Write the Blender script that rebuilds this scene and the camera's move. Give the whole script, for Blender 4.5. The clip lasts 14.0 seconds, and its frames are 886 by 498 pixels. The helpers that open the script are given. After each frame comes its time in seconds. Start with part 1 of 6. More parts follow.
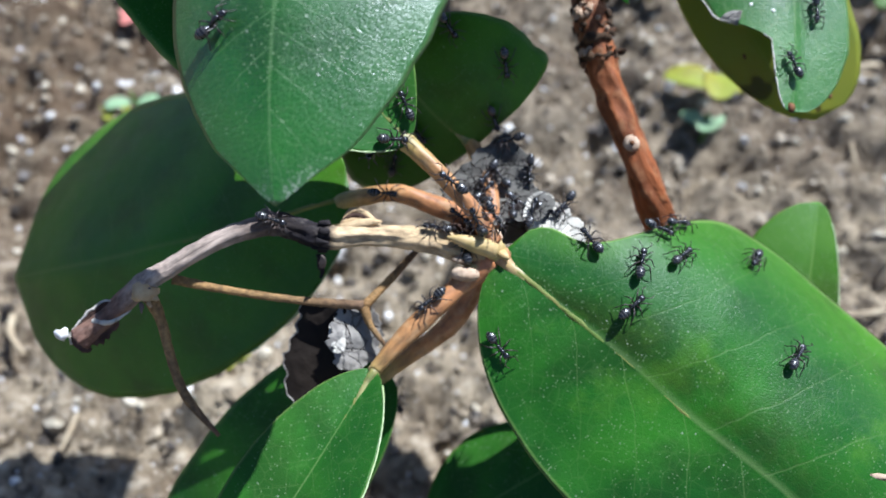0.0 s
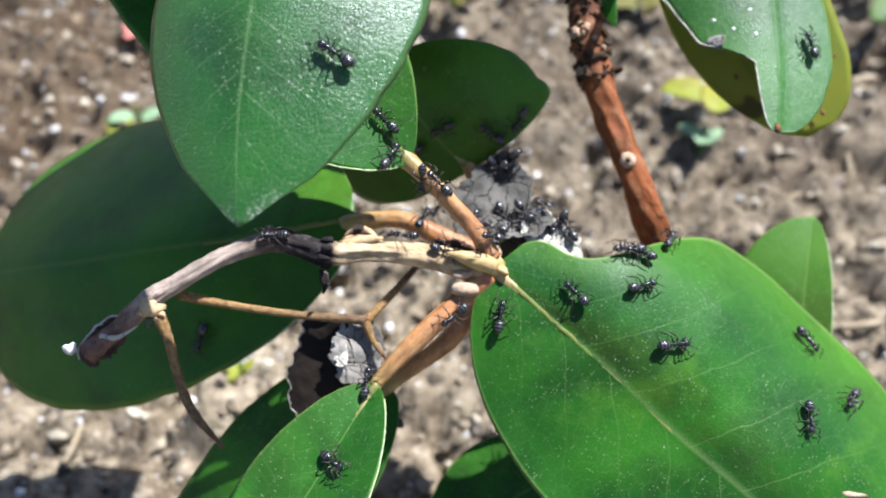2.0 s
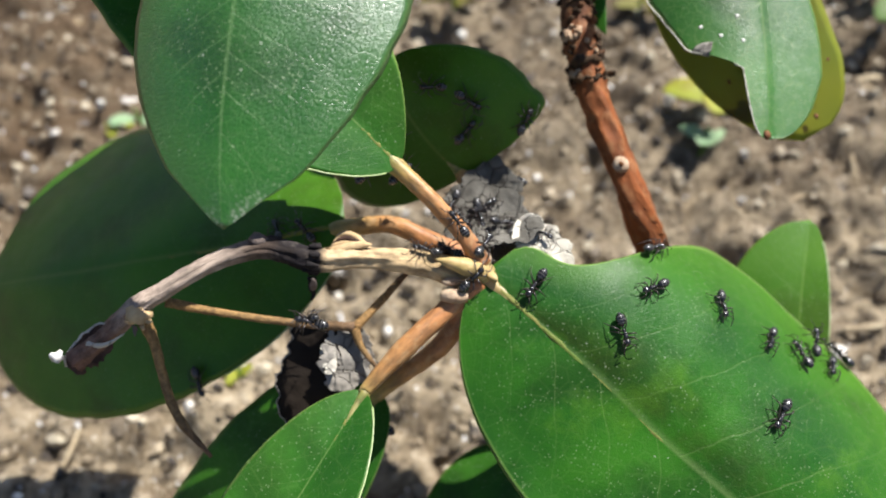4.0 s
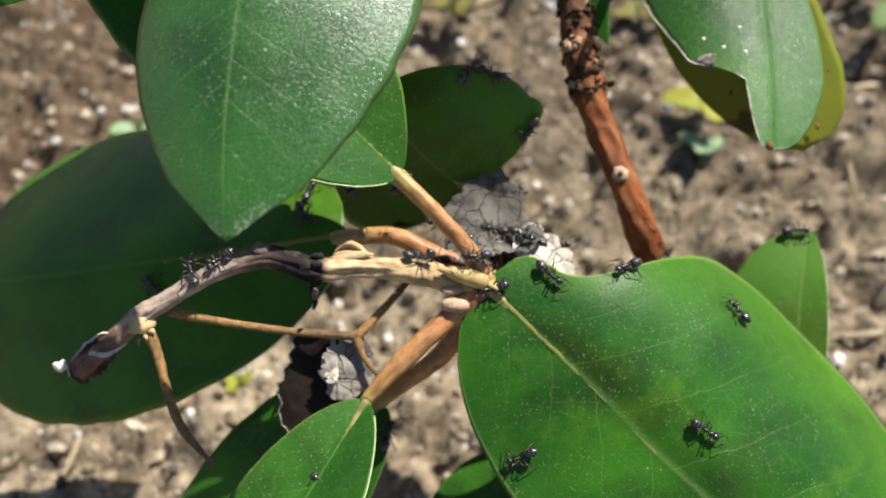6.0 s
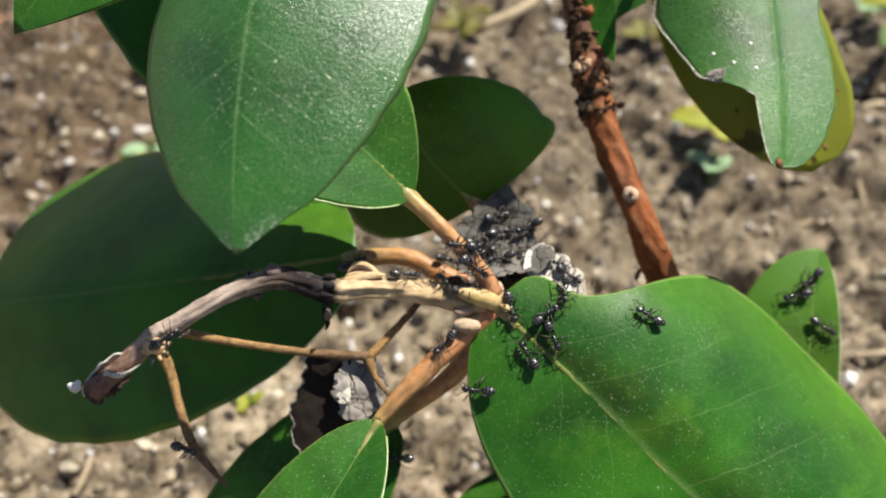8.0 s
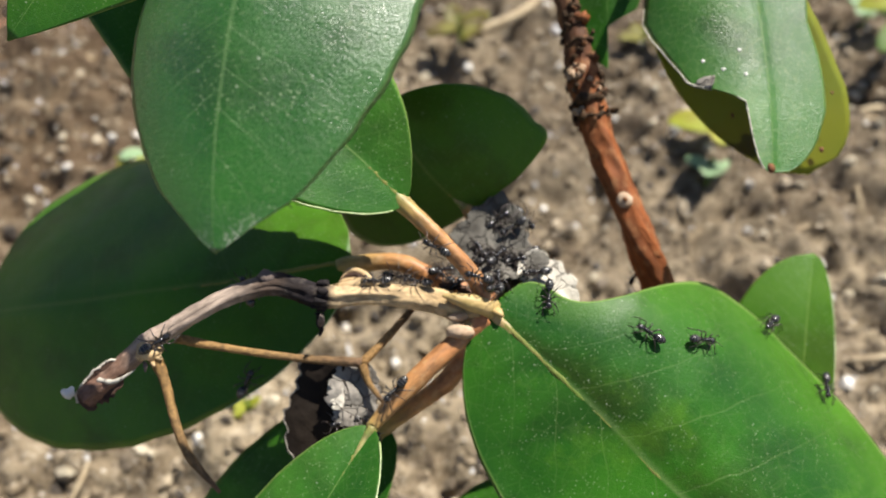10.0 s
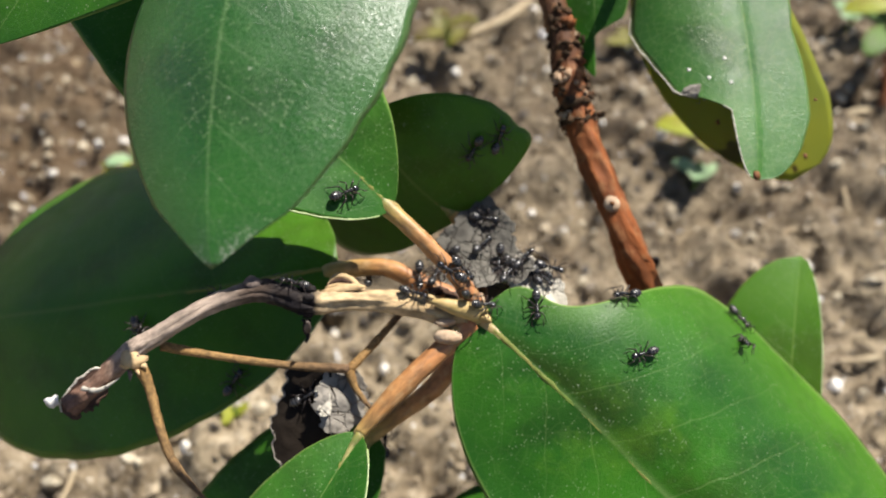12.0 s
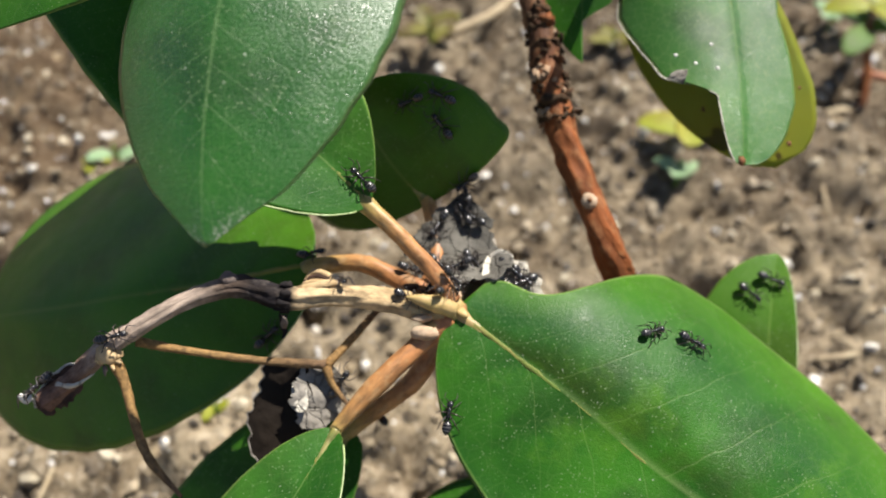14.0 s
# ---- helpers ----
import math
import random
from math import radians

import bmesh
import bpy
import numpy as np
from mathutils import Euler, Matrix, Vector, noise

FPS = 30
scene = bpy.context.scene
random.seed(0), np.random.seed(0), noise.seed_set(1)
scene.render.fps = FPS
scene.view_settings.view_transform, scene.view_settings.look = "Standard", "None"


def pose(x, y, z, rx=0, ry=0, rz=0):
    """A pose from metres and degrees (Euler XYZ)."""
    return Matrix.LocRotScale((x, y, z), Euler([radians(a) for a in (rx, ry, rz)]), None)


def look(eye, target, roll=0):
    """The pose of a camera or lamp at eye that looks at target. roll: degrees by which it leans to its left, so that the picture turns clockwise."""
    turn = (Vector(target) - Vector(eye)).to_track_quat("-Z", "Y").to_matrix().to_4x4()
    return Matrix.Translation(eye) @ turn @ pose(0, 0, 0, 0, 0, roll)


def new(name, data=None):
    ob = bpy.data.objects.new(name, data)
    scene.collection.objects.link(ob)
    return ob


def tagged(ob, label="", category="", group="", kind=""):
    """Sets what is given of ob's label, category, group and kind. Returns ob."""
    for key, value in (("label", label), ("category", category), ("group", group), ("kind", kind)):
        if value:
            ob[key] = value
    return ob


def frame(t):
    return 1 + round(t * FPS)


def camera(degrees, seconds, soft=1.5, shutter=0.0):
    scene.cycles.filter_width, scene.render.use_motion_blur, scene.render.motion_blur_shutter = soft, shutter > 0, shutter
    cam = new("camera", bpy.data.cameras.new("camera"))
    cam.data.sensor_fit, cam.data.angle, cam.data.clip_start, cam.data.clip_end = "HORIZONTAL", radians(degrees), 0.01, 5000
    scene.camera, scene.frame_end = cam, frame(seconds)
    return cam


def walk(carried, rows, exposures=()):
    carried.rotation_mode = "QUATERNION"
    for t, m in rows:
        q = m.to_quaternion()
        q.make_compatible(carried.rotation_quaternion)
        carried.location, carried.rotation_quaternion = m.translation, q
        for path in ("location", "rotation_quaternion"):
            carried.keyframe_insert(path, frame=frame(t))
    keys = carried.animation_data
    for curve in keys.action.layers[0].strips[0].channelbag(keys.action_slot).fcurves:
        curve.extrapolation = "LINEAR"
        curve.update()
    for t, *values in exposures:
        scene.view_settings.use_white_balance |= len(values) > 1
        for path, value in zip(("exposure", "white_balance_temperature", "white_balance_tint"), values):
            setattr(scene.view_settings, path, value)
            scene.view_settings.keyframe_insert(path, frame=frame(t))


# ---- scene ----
cam = camera(55.0, 14.0)
cam.data.dof.use_dof = True
cam.data.dof.focus_distance = 0.125
cam.data.dof.aperture_fstop = 18.0
PATH = [
    (0, -0.00180, -0.00020, 0.24023, 38.600, -0.623, 0.034),
    (0.5, -0.00216, -0.00036, 0.24057, 38.552, -0.586, 0.037),
    (1, -0.00230, -0.00022, 0.24182, 38.450, -0.576, -0.006),
    (1.5, -0.00227, -0.00097, 0.24254, 38.792, -0.543, -0.008),
    (2, -0.00175, -0.00113, 0.24342, 39.169, -0.527, -0.007),
    (2.5, -0.00103, -0.00142, 0.24305, 39.403, -0.419, 0.038),
    (3, 0.00088, -0.00007, 0.24292, 39.151, -0.256, 0.116),
    (5.5, 0.00182, 0.00087, 0.24359, 39.233, 0.144, 0.391),
    (6, 0.00118, 0.00046, 0.24417, 39.573, -0.038, 0.163),
    (6.5, 0.00000, 0.00000, 0.24513, 40.000, -0.000, 0.000),
    (7, -0.00037, 0.00043, 0.24474, 40.154, 0.362, 0.205),
    (7.5, 0.00028, 0.00053, 0.24494, 40.256, 0.461, 0.354),
    (8, 0.00071, 0.00027, 0.24519, 40.769, 0.491, 0.452),
    (10.5, 0.00272, 0.00065, 0.24574, 41.095, 0.553, 0.444),
    (11, 0.00340, 0.00026, 0.24647, 41.317, 0.119, -0.012),
    (11.5, 0.00180, 0.00007, 0.24598, 41.530, 0.098, -0.114),
    (12, 0.00247, 0.00110, 0.24508, 41.290, 0.267, -0.249),
    (12.5, 0.00279, 0.00059, 0.24556, 41.450, 0.028, -0.196),
    (13, 0.00415, 0.00056, 0.24551, 41.362, -0.172, -0.420),
    (13.5, 0.00500, 0.00057, 0.24585, 40.995, -0.305, -0.650),
    (14, 0.00401, 0.00079, 0.24512, 41.106, -0.558, -0.744),
]
walk(cam, [(t, pose(*p)) for t, *p in PATH], exposures=((0.0, 0.36, 5200, 13), (0.5, 0.50, 5300, 14), (1.5, 0.58, 5350, 15), (2.5, 0.66, 5750, 14), (3.0, 0.56, 5850, 13), (5.5, 0.27, 6350, 13), (14.0, 0.27, 6400, 13)))

# ---- light ----
world = bpy.data.worlds.new("sky")
scene.world = world
world.use_nodes = True
SUN = Vector((0.50, 0.457, 1.167)).normalized()
sky = world.node_tree.nodes.new("ShaderNodeTexSky")
sky.sky_type = "NISHITA"
sky.sun_disc = False
sky.sun_elevation = math.asin(SUN.z)
sky.sun_rotation = math.atan2(SUN.x, SUN.y)
world.node_tree.links.new(sky.outputs[0], world.node_tree.nodes["Background"].inputs[0])
world.node_tree.nodes["Background"].inputs[1].default_value = 0.088
sun = new("sun", bpy.data.lights.new("sun", "SUN"))
sun.data.energy, sun.data.angle, sun.data.color = 7.5, radians(0.53), (1.0, 0.95, 0.84)
sun.matrix_world = look(SUN * 3.0, (0, 0, 0))


# ---- materials ----
def mat(name):
    m = bpy.data.materials.new(name)
    m.use_nodes = True
    return m, m.node_tree.nodes, m.node_tree.links, m.node_tree.nodes["Principled BSDF"]


def ramp(nodes, stops, interpolation="LINEAR"):
    r = nodes.new("ShaderNodeValToRGB")
    r.color_ramp.interpolation = interpolation
    while len(r.color_ramp.elements) < len(stops):
        r.color_ramp.elements.new(0.5)
    for e, (p, c) in zip(r.color_ramp.elements, stops):
        e.position, e.color = p, (*c, 1)
    return r


def noise_tex(nodes, links, scale, detail=4.0, coord=None, rough=0.55):
    n = nodes.new("ShaderNodeTexNoise")
    n.inputs["Scale"].default_value = scale
    n.inputs["Detail"].default_value = detail
    n.inputs["Roughness"].default_value = rough
    if coord is None:
        coord = nodes.new("ShaderNodeTexCoord").outputs["Object"]
    links.new(coord, n.inputs["Vector"])
    return n


def mix(nodes, links, fac, a, b, mode="MIX"):
    m = nodes.new("ShaderNodeMix")
    m.data_type, m.blend_type = "RGBA", mode
    for value, socket in ((fac, m.inputs[0]), (a, m.inputs[6]), (b, m.inputs[7])):
        if isinstance(value, (int, float)):
            socket.default_value = value
        elif isinstance(value, tuple):
            socket.default_value = (*value, 1)
        else:
            links.new(value, socket)
    return m.outputs[2]


def math_node(nodes, links, op, a, b=0.0, c=0.0):
    m = nodes.new("ShaderNodeMath")
    m.operation = op
    for value, socket in zip((a, b, c), m.inputs):
        if isinstance(value, (int, float)):
            socket.default_value = value
        else:
            links.new(value, socket)
    return m.outputs[0]


def bump(nodes, links, bsdf, height, strength, distance):
    b = nodes.new("ShaderNodeBump")
    b.inputs["Strength"].default_value = strength
    b.inputs["Distance"].default_value = distance
    links.new(height, b.inputs["Height"])
    links.new(b.outputs[0], bsdf.inputs["Normal"])
    return b


def leaf_material(name, base, dark, vein, edge, rough, through_light, glow, spots=0.0, dust=0.35, gloss=0.32, crackle=0.22, net_share=0.07, margin_yellow=0.0, vein_share=0.34, trough_shade_stain=0.0, net_scale=340.0):
    """Leathery evergreen leaf: side veins across the blade, cells, dust, a pale margin."""
    m, nodes, links, bsdf = mat(name)
    uv = nodes.new("ShaderNodeUVMap").outputs[0]
    sep = nodes.new("ShaderNodeSeparateXYZ")
    links.new(uv, sep.inputs[0])
    s, v = sep.outputs[0], sep.outputs[1]
    av = math_node(nodes, links, "ABSOLUTE", v)
    wob = noise_tex(nodes, links, 55.0, 3.0)
    # side veins run out and forward from the midrib
    along = math_node(nodes, links, "SUBTRACT", s, math_node(nodes, links, "MULTIPLY", math_node(nodes, links, "POWER", av, 0.85), 0.20))
    along = math_node(nodes, links, "ADD", along, math_node(nodes, links, "MULTIPLY", math_node(nodes, links, "GREATER_THAN", v, 0.0), 0.061))
    along = math_node(nodes, links, "ADD", along, math_node(nodes, links, "MULTIPLY", wob.outputs[0], 0.05))
    saw = math_node(nodes, links, "FRACT", math_node(nodes, links, "MULTIPLY", along, 9.0))
    tri = math_node(nodes, links, "ABSOLUTE", math_node(nodes, links, "SUBTRACT", saw, 0.5))
    line = nodes.new("ShaderNodeMapRange")
    links.new(tri, line.inputs[0])
    line.inputs[1].default_value, line.inputs[2].default_value = 0.0, 0.020
    line.inputs[3].default_value, line.inputs[4].default_value = 1.0, 0.0
    fade = math_node(nodes, links, "MULTIPLY", line.outputs[0], math_node(nodes, links, "SUBTRACT", 1.0, av))
    big = noise_tex(nodes, links, 38.0, 4.0)
    green = mix(nodes, links, ramp_fac(nodes, links, big.outputs[0], 0.35, 0.68), dark, base)
    hue = noise_tex(nodes, links, 19.0, 3.0)
    green = mix(nodes, links, math_node(nodes, links, "MULTIPLY", ramp_fac(nodes, links, hue.outputs[0], 0.50, 0.72), 0.25), green, tuple(x * k for x, k in zip(base, (2.1, 1.35, 0.9))))
    if margin_yellow:
        # one half of the blade turns lighter and yellower towards its margin
        old = math_node(nodes, links, "MULTIPLY", ramp_fac(nodes, links, math_node(nodes, links, "ADD", v, math_node(nodes, links, "MULTIPLY", hue.outputs[0], 0.5)), 0.65, 1.25), margin_yellow)
        green = mix(nodes, links, old, green, tuple(x * k for x, k in zip(base, (2.2, 1.35, 0.8))))
    stain = noise_tex(nodes, links, 62.0, 5.0, None, 0.6)
    green = mix(nodes, links, math_node(nodes, links, "MULTIPLY", ramp_fac(nodes, links, stain.outputs[0], 0.50, 0.66), 0.55), green, tuple(x * k for x, k in zip(dark, (0.95, 0.55, 0.7))))
    net = nodes.new("ShaderNodeTexVoronoi")
    net.feature = "DISTANCE_TO_EDGE"
    net.inputs["Scale"].default_value = net_scale
    shaken = nodes.new("ShaderNodeVectorMath")
    shaken.operation = "ADD"
    links.new(nodes.new("ShaderNodeTexCoord").outputs["Object"], shaken.inputs[0])
    swing = nodes.new("ShaderNodeVectorMath")
    swing.operation = "SCALE"
    links.new(wob.outputs["Color"], swing.inputs[0])
    swing.inputs["Scale"].default_value = 0.004
    links.new(swing.outputs[0], shaken.inputs[1])
    links.new(shaken.outputs[0], net.inputs["Vector"])
    threads = ramp_fac(nodes, links, net.outputs["Distance"], 0.05, 0.0)
    green = mix(nodes, links, math_node(nodes, links, "MULTIPLY", threads, net_share), green, vein)
    mid = nodes.new("ShaderNodeMapRange")
    links.new(av, mid.inputs[0])
    mid.inputs[1].default_value, mid.inputs[2].default_value = 0.0, 0.022
    mid.inputs[3].default_value, mid.inputs[4].default_value = 0.40, 0.0
    green = mix(nodes, links, mid.outputs[0], green, vein)
    green = mix(nodes, links, math_node(nodes, links, "MULTIPLY", math_node(nodes, links, "MULTIPLY", fade, wob.outputs[0]), vein_share), green, vein)
    if trough_shade_stain:
        # brown stain and painted shade in the groove beside the midrib
        near = math_node(nodes, links, "MULTIPLY", ramp_fac(nodes, links, v, 0.0, 0.04), ramp_fac(nodes, links, v, 0.24, 0.03))
        mottle = noise_tex(nodes, links, 95.0, 5.0, None, 0.65)
        near = math_node(nodes, links, "MULTIPLY", near, ramp_fac(nodes, links, mottle.outputs[0], 0.36, 0.60))
        green = mix(nodes, links, math_node(nodes, links, "MULTIPLY", near, trough_shade_stain), green, (0.030, 0.034, 0.006))
        # scuffs and pale scratches
        scuff = noise_tex(nodes, links, 48.0, 6.0, None, 0.72)
        green = mix(nodes, links, math_node(nodes, links, "MULTIPLY", ramp_fac(nodes, links, scuff.outputs[0], 0.57, 0.70), 0.5), green, tuple(x * k for x, k in zip(base, (2.6, 1.45, 1.6))))
    rim = nodes.new("ShaderNodeMapRange")
    links.new(av, rim.inputs[0])
    rim.inputs[1].default_value, rim.inputs[2].default_value = 0.955, 1.0
    rim.inputs[3].default_value, rim.inputs[4].default_value = 0.0, 0.8
    green = mix(nodes, links, rim.outputs[0], green, edge)
    speck = nodes.new("ShaderNodeTexVoronoi")
    speck.inputs["Scale"].default_value = 620.0
    links.new(nodes.new("ShaderNodeTexCoord").outputs["Object"], speck.inputs["Vector"])
    patch = noise_tex(nodes, links, 70.0, 3.0)
    dots = math_node(nodes, links, "LESS_THAN", speck.outputs["Distance"], 0.115)
    where = ramp_fac(nodes, links, patch.outputs[0], 0.46, 0.64)
    pick = math_node(nodes, links, "GREATER_THAN", color_x(nodes, links, speck.outputs["Color"]), 0.68)
    dots = math_node(nodes, links, "MULTIPLY", math_node(nodes, links, "MULTIPLY", dots, where), pick)
    green = mix(nodes, links, math_node(nodes, links, "MULTIPLY", dots, dust), green, (0.45, 0.50, 0.36))
    fine = nodes.new("ShaderNodeTexVoronoi")
    fine.inputs["Scale"].default_value = 1700.0
    links.new(nodes.new("ShaderNodeTexCoord").outputs["Object"], fine.inputs["Vector"])
    crumbs = math_node(nodes, links, "LESS_THAN", fine.outputs["Distance"], 0.24)
    pick = math_node(nodes, links, "GREATER_THAN", color_x(nodes, links, fine.outputs["Color"]), 0.55)
    patch2 = noise_tex(nodes, links, 120.0, 4.0)
    crumbs = math_node(nodes, links, "MULTIPLY", math_node(nodes, links, "MULTIPLY", crumbs, pick), ramp_fac(nodes, links, patch2.outputs[0], 0.36, 0.58))
    green = mix(nodes, links, math_node(nodes, links, "MULTIPLY", crumbs, dust * 0.75), green, (0.30, 0.38, 0.20))
    if dust > 0.58:
        powder = math_node(nodes, links, "MULTIPLY", ramp_fac(nodes, links, s, 0.86, 0.98), ramp_fac(nodes, links, patch2.outputs[0], 0.40, 0.58))
        grains = math_node(nodes, links, "LESS_THAN", fine.outputs["Distance"], 0.40)
        powder = math_node(nodes, links, "MULTIPLY", powder, math_node(nodes, links, "ADD", math_node(nodes, links, "MULTIPLY", grains, 0.75), 0.15))
        green = mix(nodes, links, powder, green, (0.38, 0.40, 0.31))
    if spots:
        blot = noise_tex(nodes, links, 120.0, 2.0)
        f = ramp_fac(nodes, links, blot.outputs[0], 0.575, 0.61)
        green = mix(nodes, links, math_node(nodes, links, "MULTIPLY", f, spots), green, (0.05, 0.02, 0.006))
    links.new(green, bsdf.inputs["Base Color"])
    bsdf.inputs["Roughness"].default_value = rough
    rn = noise_tex(nodes, links, 160.0, 3.0)
    rr = nodes.new("ShaderNodeMapRange")
    links.new(rn.outputs[0], rr.inputs[0])
    rr.inputs[1].default_value, rr.inputs[2].default_value = 0.3, 0.7
    rr.inputs[3].default_value, rr.inputs[4].default_value = rough - 0.07, rough + 0.1
    links.new(rr.outputs[0], bsdf.inputs["Roughness"])
    bsdf.inputs["Specular IOR Level"].default_value = gloss
    # fine crackle of the cuticle at two sizes, over slow unevenness
    height_sum = None
    for size, share in ((1500.0, 0.9), (3100.0, 0.5)):
        cells = nodes.new("ShaderNodeTexVoronoi")
        cells.feature = "DISTANCE_TO_EDGE"
        cells.inputs["Scale"].default_value = size
        links.new(shaken.outputs[0], cells.inputs["Vector"])
        groove = math_node(nodes, links, "MULTIPLY", ramp_fac(nodes, links, cells.outputs["Distance"], 0.0, 0.16), share)
        height_sum = groove if height_sum is None else math_node(nodes, links, "ADD", height_sum, groove)
    wrinkle = noise_tex(nodes, links, 210.0, 3.0)
    h = math_node(nodes, links, "ADD", math_node(nodes, links, "MULTIPLY", height_sum, crackle), math_node(nodes, links, "MULTIPLY", wrinkle.outputs[0], 0.13))
    h = math_node(nodes, links, "SUBTRACT", h, math_node(nodes, links, "ADD", math_node(nodes, links, "MULTIPLY", fade, 0.4), math_node(nodes, links, "MULTIPLY", threads, 0.10)))
    bump(nodes, links, bsdf, h, 0.5, 0.00013)
    tr = nodes.new("ShaderNodeBsdfTranslucent")
    links.new(mix(nodes, links, 0.75, green, glow), tr.inputs["Color"])
    ms = nodes.new("ShaderNodeMixShader")
    ms.inputs[0].default_value = through_light
    links.new(bsdf.outputs[0], ms.inputs[1])
    links.new(tr.outputs[0], ms.inputs[2])
    links.new(ms.outputs[0], nodes["Material Output"].inputs["Surface"])
    return m


def ramp_fac(nodes, links, value, lo, hi):
    r = nodes.new("ShaderNodeMapRange")
    links.new(value, r.inputs[0])
    r.inputs[1].default_value, r.inputs[2].default_value = lo, hi
    return r.outputs[0]


def color_x(nodes, links, color):
    sep = nodes.new("ShaderNodeSeparateColor")
    links.new(color, sep.inputs[0])
    return sep.outputs[0]


def bark_material(name, stops, fibre, scale, rough=0.75, relief=0.0006, patchy=0.35, patch_color=(0.3, 0.25, 0.2)):
    """Colour along the stem by its own length, streaked with fibres that run along it."""
    m, nodes, links, bsdf = mat(name)
    uv = nodes.new("ShaderNodeUVMap").outputs[0]
    sep = nodes.new("ShaderNodeSeparateXYZ")
    links.new(uv, sep.inputs[0])
    n0 = noise_tex(nodes, links, 120.0, 3.0)
    s = math_node(nodes, links, "ADD", sep.outputs[0], math_node(nodes, links, "MULTIPLY", math_node(nodes, links, "SUBTRACT", n0.outputs[0], 0.5), 0.06))
    r = ramp(nodes, stops)
    links.new(s, r.inputs[0])
    comb = nodes.new("ShaderNodeCombineXYZ")
    links.new(math_node(nodes, links, "MULTIPLY", sep.outputs[0], scale), comb.inputs[0])
    links.new(math_node(nodes, links, "MULTIPLY", sep.outputs[1], fibre), comb.inputs[1])
    grain = noise_tex(nodes, links, 1.0, 5.0, comb.outputs[0], 0.65)
    col = mix(nodes, links, ramp_fac(nodes, links, grain.outputs[0], 0.38, 0.62), mix(nodes, links, 0.55, r.outputs[0], (0.02, 0.014, 0.01)), r.outputs[0])
    pn = noise_tex(nodes, links, 420.0, 4.0)
    col = mix(nodes, links, math_node(nodes, links, "MULTIPLY", ramp_fac(nodes, links, pn.outputs[0], 0.52, 0.62), patchy), col, patch_color)
    links.new(col, bsdf.inputs["Base Color"])
    bsdf.inputs["Roughness"].default_value = rough
    bsdf.inputs["Specular IOR Level"].default_value = 0.5 if rough < 0.6 else 0.15
    h = math_node(nodes, links, "ADD", grain.outputs[0], math_node(nodes, links, "MULTIPLY", pn.outputs[0], 0.5))
    bump(nodes, links, bsdf, h, 0.8, relief)
    return m


def plain_material(name, a, b, scale, rough, relief=0.0002, fine=4.0):
    m, nodes, links, bsdf = mat(name)
    n = noise_tex(nodes, links, scale, 5.0)
    n2 = noise_tex(nodes, links, scale * fine, 4.0)
    col = mix(nodes, links, ramp_fac(nodes, links, n.outputs[0], 0.35, 0.65), a, b)
    col = mix(nodes, links, math_node(nodes, links, "MULTIPLY", n2.outputs[0], 0.35), col, tuple(x * 0.5 for x in a))
    links.new(col, bsdf.inputs["Base Color"])
    bsdf.inputs["Roughness"].default_value = rough
    bsdf.inputs["Specular IOR Level"].default_value = 0.5 if rough < 0.6 else 0.15
    h = math_node(nodes, links, "ADD", n.outputs[0], math_node(nodes, links, "MULTIPLY", n2.outputs[0], 0.6))
    bump(nodes, links, bsdf, h, 0.7, relief)
    return m


def dried_material(name, pale, dull):
    """Papery dead leaf: blotches, dark cracked veins, a matt skin."""
    m, nodes, links, bsdf = mat(name)
    n = noise_tex(nodes, links, 150.0, 5.0, None, 0.6)
    n2 = noise_tex(nodes, links, 900.0, 4.0)
    col = mix(nodes, links, ramp_fac(nodes, links, n.outputs[0], 0.36, 0.64), dull, pale)
    col = mix(nodes, links, math_node(nodes, links, "MULTIPLY", n2.outputs[0], 0.4), col, tuple(x * 0.45 for x in pale))
    shift = nodes.new("ShaderNodeVectorMath")
    shift.operation = "MULTIPLY_ADD"
    links.new(n.outputs["Color"], shift.inputs[0])
    shift.inputs[1].default_value = (0.004, 0.004, 0.004)
    links.new(nodes.new("ShaderNodeTexCoord").outputs["Object"], shift.inputs[2])
    veins = nodes.new("ShaderNodeTexVoronoi")
    veins.feature = "DISTANCE_TO_EDGE"
    veins.inputs["Scale"].default_value = 290.0
    links.new(shift.outputs[0], veins.inputs["Vector"])
    dark = ramp_fac(nodes, links, veins.outputs["Distance"], 0.045, 0.0)
    col = mix(nodes, links, math_node(nodes, links, "MULTIPLY", dark, 0.42), col, tuple(x * 0.22 for x in dull))
    links.new(col, bsdf.inputs["Base Color"])
    bsdf.inputs["Roughness"].default_value = 0.82
    bsdf.inputs["Specular IOR Level"].default_value = 0.2
    h = math_node(nodes, links, "SUBTRACT", math_node(nodes, links, "ADD", n.outputs[0], math_node(nodes, links, "MULTIPLY", n2.outputs[0], 0.5)), dark)
    bump(nodes, links, bsdf, h, 0.8, 0.0004)
    return m


